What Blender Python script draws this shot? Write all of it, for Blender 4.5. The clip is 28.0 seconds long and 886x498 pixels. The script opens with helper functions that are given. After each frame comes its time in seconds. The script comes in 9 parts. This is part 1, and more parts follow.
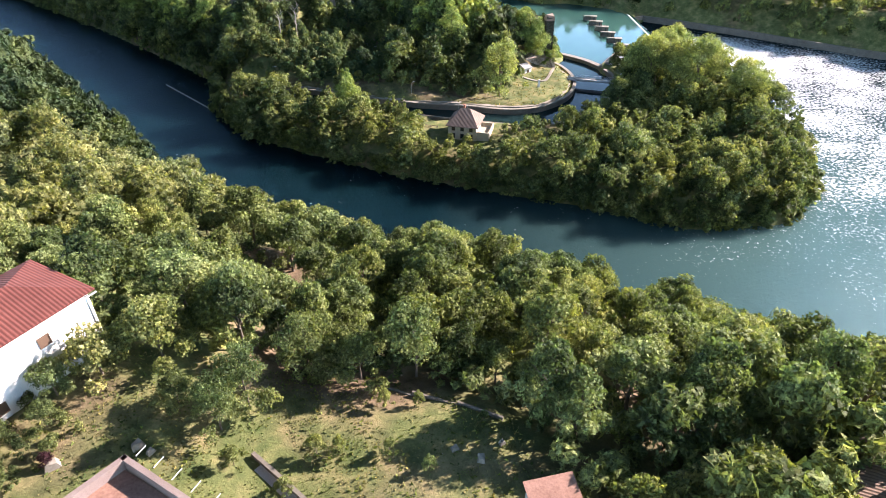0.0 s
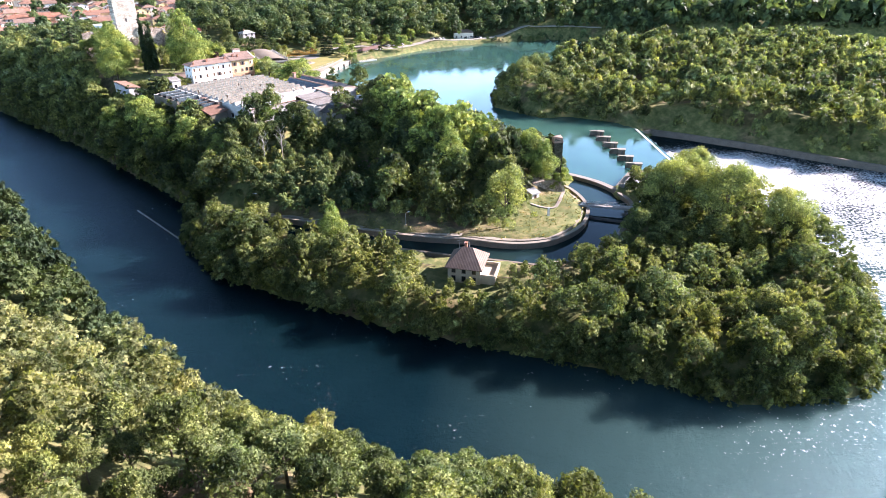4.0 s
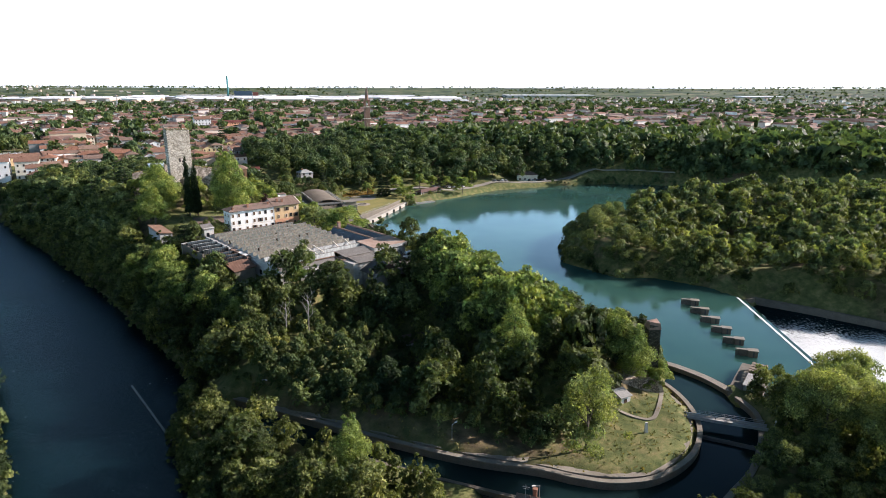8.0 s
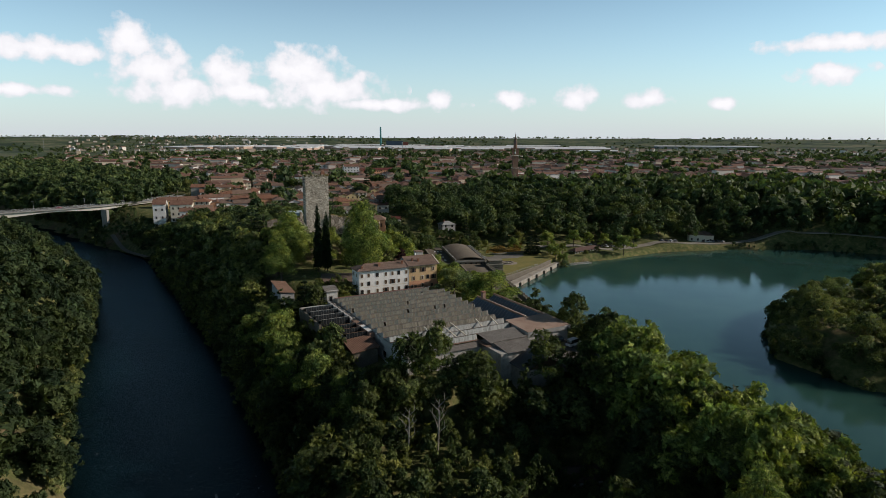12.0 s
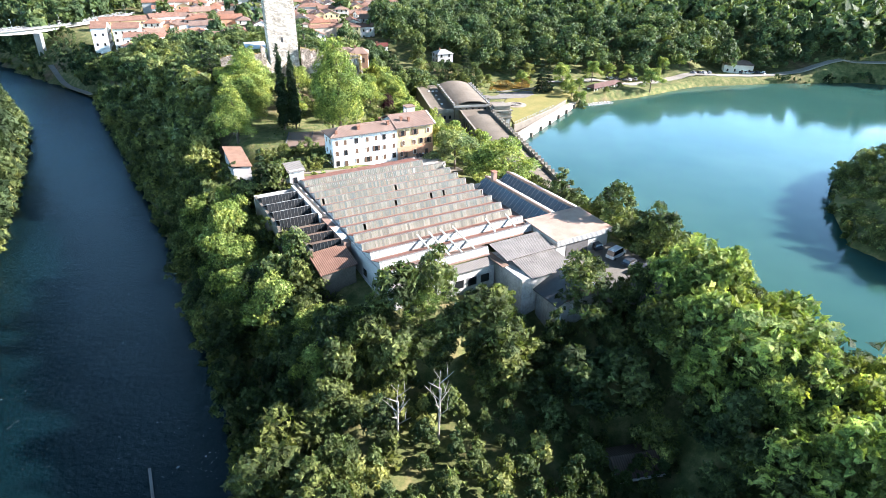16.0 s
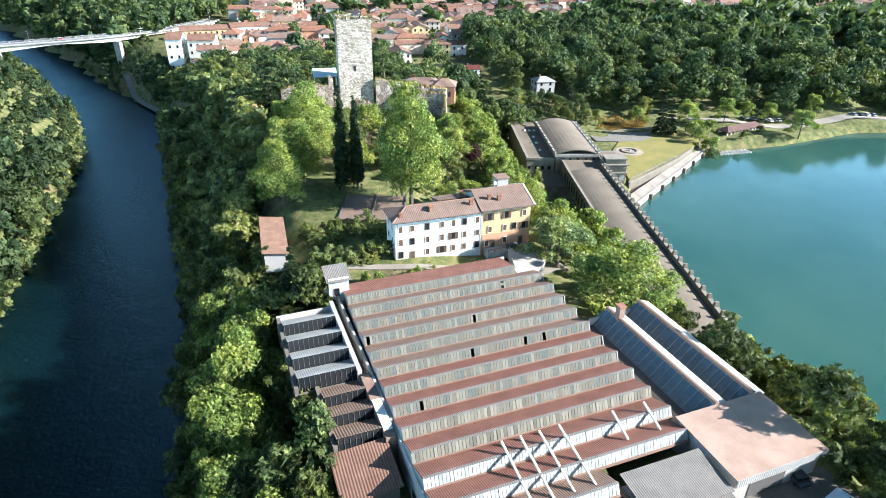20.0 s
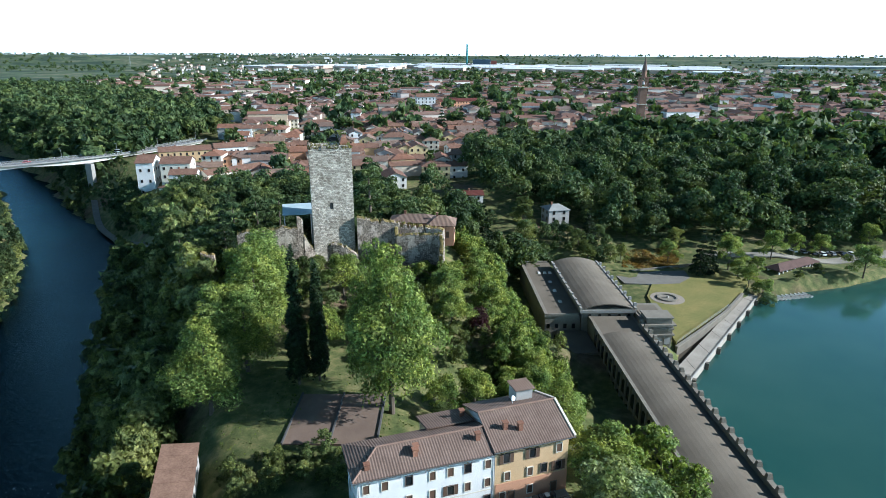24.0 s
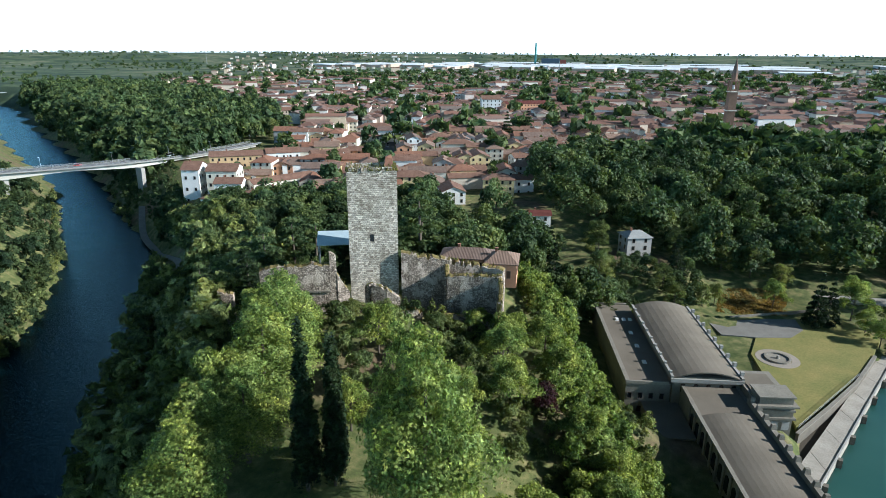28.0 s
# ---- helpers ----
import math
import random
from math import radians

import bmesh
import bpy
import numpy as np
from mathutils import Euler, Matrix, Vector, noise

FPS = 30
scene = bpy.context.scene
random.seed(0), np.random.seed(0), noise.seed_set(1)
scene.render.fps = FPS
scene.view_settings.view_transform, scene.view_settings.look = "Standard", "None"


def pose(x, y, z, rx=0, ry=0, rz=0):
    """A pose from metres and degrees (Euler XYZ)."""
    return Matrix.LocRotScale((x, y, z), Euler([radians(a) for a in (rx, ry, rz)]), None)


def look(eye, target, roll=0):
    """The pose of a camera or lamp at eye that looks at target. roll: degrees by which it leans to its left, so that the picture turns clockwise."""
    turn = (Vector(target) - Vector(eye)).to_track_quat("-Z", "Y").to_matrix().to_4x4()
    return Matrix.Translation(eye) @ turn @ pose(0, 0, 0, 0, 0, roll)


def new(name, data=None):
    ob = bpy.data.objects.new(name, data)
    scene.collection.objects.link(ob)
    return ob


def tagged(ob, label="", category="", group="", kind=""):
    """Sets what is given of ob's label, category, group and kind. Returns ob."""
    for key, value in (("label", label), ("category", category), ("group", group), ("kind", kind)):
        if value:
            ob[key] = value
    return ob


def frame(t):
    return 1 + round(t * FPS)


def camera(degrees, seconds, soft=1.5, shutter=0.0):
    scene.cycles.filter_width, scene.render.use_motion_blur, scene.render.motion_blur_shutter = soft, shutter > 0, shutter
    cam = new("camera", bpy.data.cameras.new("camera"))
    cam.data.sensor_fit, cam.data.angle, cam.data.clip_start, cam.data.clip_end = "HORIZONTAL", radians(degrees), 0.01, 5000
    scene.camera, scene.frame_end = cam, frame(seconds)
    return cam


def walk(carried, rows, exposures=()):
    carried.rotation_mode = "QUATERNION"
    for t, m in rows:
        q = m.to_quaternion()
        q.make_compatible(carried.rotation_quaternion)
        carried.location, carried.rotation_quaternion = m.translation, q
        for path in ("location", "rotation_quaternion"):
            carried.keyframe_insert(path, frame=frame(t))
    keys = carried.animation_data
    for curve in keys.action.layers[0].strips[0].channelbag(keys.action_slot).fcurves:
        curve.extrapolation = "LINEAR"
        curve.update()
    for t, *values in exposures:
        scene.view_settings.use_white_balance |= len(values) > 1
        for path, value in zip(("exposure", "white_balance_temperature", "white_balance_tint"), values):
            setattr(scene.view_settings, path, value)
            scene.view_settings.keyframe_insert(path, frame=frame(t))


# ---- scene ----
cam = camera(71.5, 28.0, soft=0.5)
PATH = [
    (0, (3.784, 3.777, 84.589), (3.735, 5.417, 83.446), 0.0),
    (0.5, (3.763, 6.18, 84.647), (3.714, 7.82, 83.502), 0.0),
    (1, (3.779, 9.155, 84.766), (3.728, 10.794, 83.622), -0.1),
    (1.5, (3.713, 12.69, 84.921), (3.661, 14.327, 83.773), -0.1),
    (2, (3.752, 16.906, 84.903), (3.699, 18.597, 83.836), -0.1),
    (2.5, (3.522, 21.181, 84.8), (3.469, 22.934, 83.838), -0.1),
    (3, (3.416, 25.878, 84.67), (3.363, 27.644, 83.734), -0.1),
    (3.5, (3.341, 30.862, 84.619), (3.287, 32.639, 83.703), -0.2),
    (5.5, (2.111, 53.4, 86.153), (2.063, 55.238, 85.365), -0.2),
    (6, (1.742, 59.572, 85.902), (1.696, 61.434, 85.175), -0.2),
    (6.5, (1.829, 65.139, 85.915), (1.781, 67.019, 85.236), -0.2),
    (7, (1.364, 71.25, 85.866), (1.253, 73.147, 85.242), -0.1),
    (7.5, (1.411, 76.976, 85.979), (1.192, 78.88, 85.408), 0.0),
    (8, (0.595, 83.066, 85.098), (0.349, 84.984, 84.588), 0.1),
    (8.5, (-0.081, 89.136, 84.702), (-0.353, 91.065, 84.248), 0.0),
    (9, (-1.067, 95.183, 83.78), (-1.354, 97.123, 83.385), 0.0),
    (9.5, (-3.641, 101.396, 84.089), (-4.139, 103.301, 83.74), 0.3),
    (10, (-5.805, 107.134, 82.83), (-6.51, 108.984, 82.542), 0.2),
    (10.5, (-8.417, 113.162, 82.623), (-9.122, 115.016, 82.367), 0.3),
    (11, (-9.737, 118.367, 83.47), (-10.447, 120.219, 83.21), 0.2),
    (11.5, (-13.802, 125.739, 82.517), (-14.499, 127.592, 82.233), 0.2),
    (12, (-16.534, 131.355, 81.75), (-17.22, 133.199, 81.393), 0.2),
    (12.5, (-18.859, 136.507, 82.624), (-19.535, 138.335, 82.175), 0.3),
    (13, (-20.205, 141.435, 83.86), (-20.879, 143.24, 83.323), 0.2),
    (13.5, (-23.28, 147.928, 82.776), (-23.938, 149.716, 82.167), -0.0),
    (15.5, (-32.995, 171.951, 84.79), (-33.599, 173.628, 83.884), 0.2),
    (16, (-35.257, 178.333, 85.244), (-35.858, 180.007, 84.33), 0.2),
    (16.5, (-37.458, 184.874, 85.557), (-38.058, 186.548, 84.642), 0.1),
    (17, (-40.15, 191.986, 85.964), (-40.76, 193.655, 85.046), 0.2),
    (17.5, (-42.592, 197.832, 86.567), (-43.293, 199.463, 85.647), 0.2),
    (18, (-45.249, 204.088, 86.888), (-46.073, 205.661, 85.968), 0.4),
    (18.5, (-48.5, 210.331, 86.936), (-49.333, 211.899, 86.016), 0.5),
    (19, (-51.694, 216.392, 87.43), (-52.526, 217.959, 86.507), 0.4),
    (19.5, (-54.857, 222.531, 87.511), (-55.691, 224.099, 86.59), 0.5),
    (20, (-58.079, 228.474, 87.837), (-58.915, 230.046, 86.925), 0.5),
    (20.5, (-61.561, 234.974, 87.921), (-62.399, 236.552, 87.022), 0.6),
    (22.5, (-73.687, 259.163, 87.757), (-74.558, 260.79, 86.985), 0.3),
    (23, (-75.89, 264.286, 87.133), (-76.784, 265.946, 86.467), 0.2),
    (23.5, (-78.155, 268.424, 87.89), (-79.057, 270.102, 87.282), 0.2),
    (24, (-80.493, 273.702, 87.231), (-81.397, 275.381, 86.627), 0.2),
    (24.5, (-82.884, 278.137, 87.64), (-83.785, 279.815, 87.03), 0.3),
    (25, (-84.737, 282.163, 87.811), (-85.638, 283.841, 87.201), 0.2),
    (25.5, (-86.455, 286.767, 87.614), (-87.36, 288.444, 87.006), 0.3),
    (26, (-88.46, 290.324, 88.049), (-89.363, 292.001, 87.438), 0.2),
    (26.5, (-90.054, 294.232, 88.288), (-90.992, 295.889, 87.677), 0.2),
    (27, (-91.84, 296.902, 88.441), (-92.85, 298.516, 87.832), 0.2),
    (27.5, (-93.849, 299.601, 88.302), (-94.861, 301.215, 87.694), 0.3),
    (28, (-95.871, 302.444, 88.639), (-96.944, 304.018, 88.03), 0.3),
]
EXPOSURES = [(0, 2.2, 6400, 31), (3, 2.27, 6300, 36), (6, 2.37, 6000, 34), (8, 1, 6350, 25), (9, -0.12, 6750, 20), (10, -0.54, 6700, 18), (13, -0.49, 6600, 18), (15.5, 2.28, 5950, 22), (17, 2.29, 5950, 22), (20, 1.91, 5750, 15), (23, 1.63, 5200, 10), (24, 0.83, 5350, 10), (25, 0.77, 5450, 9), (28, 0.75, 5550, 10)]
walk(cam, [(t, look(eye, target, roll)) for t, eye, target, roll in PATH], EXPOSURES)

# ---- daylight: a low evening sun from the lake side ----
SUN_AZ, SUN_EL = 66.0, 27.0
sun = new("sun", bpy.data.lights.new("sun", "SUN"))
sun.data.energy, sun.data.angle, sun.data.color = 5.0, radians(0.6), (1.0, 0.94, 0.82)
sun_from = Vector((math.sin(radians(SUN_AZ)) * math.cos(radians(SUN_EL)), math.cos(radians(SUN_AZ)) * math.cos(radians(SUN_EL)), math.sin(radians(SUN_EL))))
sun.matrix_world = look(sun_from * 300, (0, 0, 0))

world = bpy.data.worlds.new("evening_sky")
scene.world = world
world.use_nodes = True
wt = world.node_tree
wt.nodes.clear()
w_out = wt.nodes.new("ShaderNodeOutputWorld")
w_bg = wt.nodes.new("ShaderNodeBackground")
w_sky = wt.nodes.new("ShaderNodeTexSky")
w_sky.sky_type, w_sky.sun_disc = "NISHITA", False
w_sky.sun_elevation, w_sky.sun_rotation = radians(SUN_EL), radians(SUN_AZ)
w_sky.air_density, w_sky.dust_density, w_sky.ozone_density = 1.0, 0.5, 1.5
w_bg.inputs["Strength"].default_value = 0.052


def w_math(op, a, b=0.0):
    n = wt.nodes.new("ShaderNodeMath")
    n.operation = op
    for socket, value in zip(n.inputs, (a, b)):
        if isinstance(value, bpy.types.NodeSocket):
            wt.links.new(value, socket)
        else:
            socket.default_value = value
    return n.outputs[0]


def w_mix(fac, a, b):
    n = wt.nodes.new("ShaderNodeMix")
    n.data_type = "RGBA"
    for socket, value in ((n.inputs[0], fac), (n.inputs[6], a), (n.inputs[7], b)):
        if isinstance(value, bpy.types.NodeSocket):
            wt.links.new(value, socket)
        else:
            socket.default_value = (*value, 1)
    return n.outputs[2]


# pale haze low over the plain, and small cumulus clouds banked above it
w_dir = wt.nodes.new("ShaderNodeTexCoord").outputs["Generated"]
w_xyz = wt.nodes.new("ShaderNodeSeparateXYZ")
wt.links.new(w_dir, w_xyz.inputs[0])
up = w_math("MAXIMUM", w_xyz.outputs[2], 0.0)
haze = w_math("MULTIPLY", w_math("EXPONENT", w_math("MULTIPLY", up, -7.0)), 0.9)
tinted = wt.nodes.new("ShaderNodeMix")
tinted.data_type, tinted.blend_type = "RGBA", "MULTIPLY"
tinted.inputs[0].default_value, tinted.inputs[7].default_value = 1.0, (0.85, 1.36, 1.39, 1)
wt.links.new(w_sky.outputs[0], tinted.inputs[6])
# the sky brightens towards the horizon
low_sky = w_math("EXPONENT", w_math("MULTIPLY", w_math("MULTIPLY", up, up), -9.0))
gain = w_math("ADD", w_math("MULTIPLY", low_sky, 3.2), 0.3)
lifted = wt.nodes.new("ShaderNodeVectorMath")
lifted.operation = "SCALE"
wt.links.new(tinted.outputs[2], lifted.inputs[0])
wt.links.new(gain, lifted.inputs[3])
sky_colour = w_mix(haze, lifted.outputs[0], (16.8, 18.9, 20.2))
turn = w_math("ARCTAN2", w_xyz.outputs[0], w_xyz.outputs[1])
flat = wt.nodes.new("ShaderNodeCombineXYZ")
wt.links.new(turn, flat.inputs[0])
wt.links.new(up, flat.inputs[1])
w_noise = wt.nodes.new("ShaderNodeTexNoise")
w_noise.inputs["Scale"].default_value, w_noise.inputs["Detail"].default_value, w_noise.inputs["Roughness"].default_value = 34.0, 8.0, 0.52
wt.links.new(flat.outputs[0], w_noise.inputs["Vector"])
cloud = None
# azimuth, height, width and depth of each cloud, in radians
for az, el, wide, deep in ((-0.81, 0.127, 0.04, 0.036), (-0.785, 0.092, 0.065, 0.046), (-0.76, 0.066, 0.085, 0.026), (-0.685, 0.09, 0.042, 0.036), (-0.665, 0.066, 0.065, 0.022), (-0.575, 0.098, 0.075, 0.04),
                           (-0.55, 0.072, 0.12, 0.032), (-0.91, 0.113, 0.085, 0.017), (-0.36, 0.057, 0.024, 0.016), (-0.25, 0.058, 0.036, 0.016), (-0.148, 0.062, 0.036, 0.022), (-0.042, 0.057, 0.036, 0.016),
                           (0.06, 0.05, 0.03, 0.01), (0.2, 0.124, 0.1, 0.014), (0.19, 0.088, 0.05, 0.017), (0.27, 0.2, 0.1, 0.022), (-0.96, 0.06, 0.09, 0.01), (-0.45, 0.05, 0.12, 0.012)):
    dx = w_math("DIVIDE", w_math("SUBTRACT", turn, az), wide)
    dy = w_math("DIVIDE", w_math("SUBTRACT", up, el), deep)
    near = w_math("SUBTRACT", 1.0, w_math("SQRT", w_math("ADD", w_math("MULTIPLY", dx, dx), w_math("MULTIPLY", dy, dy))))
    cloud = near if cloud is None else w_math("MAXIMUM", cloud, near)
body = w_math("ADD", w_math("MULTIPLY", cloud, 1.25), w_math("MULTIPLY", w_math("SUBTRACT", w_noise.outputs["Fac"], 0.5), 2.7))
edge = wt.nodes.new("ShaderNodeMapRange")
edge.inputs["From Min"].default_value, edge.inputs["From Max"].default_value = 0.0, 0.6
wt.links.new(body, edge.inputs["Value"])
limit = w_math("MULTIPLY", edge.outputs[0], w_math("GREATER_THAN", cloud, -0.2))
shade = wt.nodes.new("ShaderNodeMapRange")
shade.inputs["From Min"].default_value, shade.inputs["From Max"].default_value = 0.25, 1.1
wt.links.new(body, shade.inputs["Value"])
wt.links.new(w_mix(limit, sky_colour, w_mix(shade.outputs[0], (21.5, 23.0, 24.0), (26.0, 27.4, 27.8))), w_bg.inputs[0])
wt.links.new(w_bg.outputs[0], w_out.inputs[0])

# ---- tools for shapes ----
class Shape:
    """Vertices and faces that become one mesh."""

    def __init__(self):
        self.v, self.f = [], []

    def add(self, verts, faces):
        n = len(self.v)
        self.v += [tuple(p) for p in verts]
        self.f += [tuple(i + n for i in face) for face in faces]
        return self

    def box(self, x0, y0, z0, x1, y1, z1):
        return self.hexa([(x0, y0, z0), (x1, y0, z0), (x1, y1, z0), (x0, y1, z0), (x0, y0, z1), (x1, y0, z1), (x1, y1, z1), (x0, y1, z1)])

    def hexa(self, c):
        return self.add(c, [(3, 2, 1, 0), (4, 5, 6, 7), (0, 1, 5, 4), (1, 2, 6, 5), (2, 3, 7, 6), (3, 0, 4, 7)])

    def prism(self, outline, z0, z1):
        n = len(outline)
        verts = [(x, y, z0) for x, y in outline] + [(x, y, z1) for x, y in outline]
        faces = [tuple(range(n - 1, -1, -1)), tuple(range(n, 2 * n))] + [(i, (i + 1) % n, n + (i + 1) % n, n + i) for i in range(n)]
        return self.add(verts, faces)

    def extrude_x(self, profile, x0, x1):
        """A profile in y and z, drawn out along x."""
        n = len(profile)
        verts = [(x0, y, z) for y, z in profile] + [(x1, y, z) for y, z in profile]
        faces = [tuple(range(n)), tuple(range(2 * n - 1, n - 1, -1))] + [(i, n + i, n + (i + 1) % n, (i + 1) % n) for i in range(n)]
        return self.add(verts, faces)

    def tube(self, a, b, r0, r1=None, sides=8):
        a, b = Vector(a), Vector(b)
        r1 = r0 if r1 is None else r1
        q = (b - a).to_track_quat("Z", "Y")
        ring = [Vector((math.cos(2 * math.pi * i / sides), math.sin(2 * math.pi * i / sides), 0)) for i in range(sides)]
        verts = [a + q @ (p * r0) for p in ring] + [b + q @ (p * r1) for p in ring]
        faces = [tuple(range(sides - 1, -1, -1)), tuple(range(sides, 2 * sides))]
        faces += [(i, (i + 1) % sides, sides + (i + 1) % sides, sides + i) for i in range(sides)]
        return self.add(verts, faces)

    def bar(self, a, b, w, h):
        """A straight beam from a to b, w wide and h high."""
        a, b = Vector(a), Vector(b)
        along = (b - a).normalized()
        side = along.cross(Vector((0, 0, 1)))
        side = (side.normalized() if side.length > 1e-4 else Vector((1, 0, 0))) * (w / 2)
        up = side.cross(along).normalized() * (h / 2)
        return self.hexa([a - side - up, a + side - up, b + side - up, b - side - up, a - side + up, a + side + up, b + side + up, b - side + up])

    def mesh(self, name, material):
        me = bpy.data.meshes.new(name)
        me.from_pydata(self.v, [], self.f)
        me.update()
        if material:
            me.materials.append(material)
        return me


def part(name, shape, material, parent=None, label=""):
    """Links a shape (or a ready mesh) as one mesh object under its thing."""
    data = shape.mesh(name, material) if isinstance(shape, Shape) else shape
    ob = new(name, data)
    if parent is not None:
        ob.parent = parent
    return tagged(ob, label=label)


def thing(name, label, category, m=None, group="", kind=""):
    ob = new(name)
    ob.empty_display_size = 0.5
    if m is not None:
        ob.matrix_world = m
    return tagged(ob, label=label, category=category, group=group, kind=kind)


def grid_mesh(name, verts, faces, material, smooth=False):
    """A mesh from arrays of vertices and of faces with equal corners."""
    verts, faces = np.asarray(verts, np.float32), np.asarray(faces, np.int32)
    me = bpy.data.meshes.new(name)
    me.vertices.add(len(verts))
    me.vertices.foreach_set("co", verts.ravel())
    me.loops.add(faces.size)
    me.loops.foreach_set("vertex_index", faces.ravel())
    me.polygons.add(len(faces))
    me.polygons.foreach_set("loop_start", np.arange(0, faces.size, faces.shape[1], dtype=np.int32))
    me.polygons.foreach_set("use_smooth", np.full(len(faces), smooth, dtype=bool))
    me.materials.append(material)
    me.update(calc_edges=True)
    return me


# ---- materials ----
def material(name, rough=0.8, metal=0.0, spec=0.4):
    m = bpy.data.materials.new(name)
    m.use_nodes = True
    t = m.node_tree
    b = t.nodes["Principled BSDF"]
    b.inputs["Roughness"].default_value, b.inputs["Metallic"].default_value = rough, metal
    b.inputs["Specular IOR Level"].default_value = spec
    return m, t, b


def node(t, kind, **sets):
    n = t.nodes.new(kind)
    for key, value in sets.items():
        n.inputs[key.replace("_", " ")].default_value = value
    return n


def ramp(t, source, stops):
    r = t.nodes.new("ShaderNodeValToRGB")
    e = r.color_ramp.elements
    while len(e) < len(stops):
        e.new(0.5)
    for k, (at, c) in zip(e, stops):
        k.position, k.color = at, (*c, 1)
    t.links.new(source, r.inputs[0])
    return r.outputs[0]


def coords(t, of="Object"):
    return t.nodes.new("ShaderNodeTexCoord").outputs[of]


def noise_of(t, where, scale, detail=4.0, rough=0.6):
    n = node(t, "ShaderNodeTexNoise", Scale=scale, Detail=detail, Roughness=rough)
    t.links.new(where, n.inputs["Vector"])
    return n.outputs["Fac"]


def mix(t, fac, a, b, how="MIX"):
    n = t.nodes.new("ShaderNodeMix")
    n.data_type, n.blend_type = "RGBA", how
    for socket, value in ((n.inputs[0], fac), (n.inputs[6], a), (n.inputs[7], b)):
        if isinstance(value, bpy.types.NodeSocket):
            t.links.new(value, socket)
        else:
            socket.default_value = value if isinstance(value, float) else (*value, 1)
    return n.outputs[2]


def bump(t, b, height, strength=0.4, distance=0.05):
    n = node(t, "ShaderNodeBump", Strength=strength, Distance=distance)
    t.links.new(height, n.inputs["Height"])
    t.links.new(n.outputs[0], b.inputs["Normal"])


def position(t):
    return t.nodes.new("ShaderNodeNewGeometry").outputs["Position"]


def worn(name, dark, light, scale=0.6, rough=0.85, fine=9.0, metal=0.0, relief=0.3, per_object=0.0, spec=0.3):
    """A weathered surface: large stains, fine grain and relief; per_object varies alike pieces."""
    m, t, b = material(name, rough, metal, spec)
    p = position(t)
    big, small = noise_of(t, p, scale), noise_of(t, p, fine, 6.0, 0.7)
    c = ramp(t, big, [(0.3, dark), (0.7, light)])
    c = mix(t, 0.55, c, ramp(t, small, [(0.25, [v * 0.6 for v in dark]), (0.75, [min(1, v * 1.1) for v in light])]))
    if per_object:
        r = t.nodes.new("ShaderNodeObjectInfo").outputs["Random"]
        c = mix(t, per_object, c, ramp(t, r, [(0, [v * 0.55 for v in dark]), (1, [min(1, v * 1.25) for v in light])]))
    t.links.new(c, b.inputs["Base Color"])
    bump(t, b, small, relief)
    return m


def island_varied(name, colours, rough=0.85, fine=3.0, relief=0.3):
    """Joined pieces that differ one from another, with fine grain."""
    m, t, b = material(name, rough)
    r = t.nodes.new("ShaderNodeNewGeometry").outputs["Random Per Island"]
    c = ramp(t, r, [(i / (len(colours) - 1), k) for i, k in enumerate(colours)])
    g = noise_of(t, position(t), fine, 6.0, 0.7)
    c = mix(t, 0.5, c, ramp(t, g, [(0.3, (0.35, 0.33, 0.3)), (0.7, (1, 1, 1))]), "MULTIPLY")
    t.links.new(c, b.inputs["Base Color"])
    bump(t, b, g, relief)
    return m


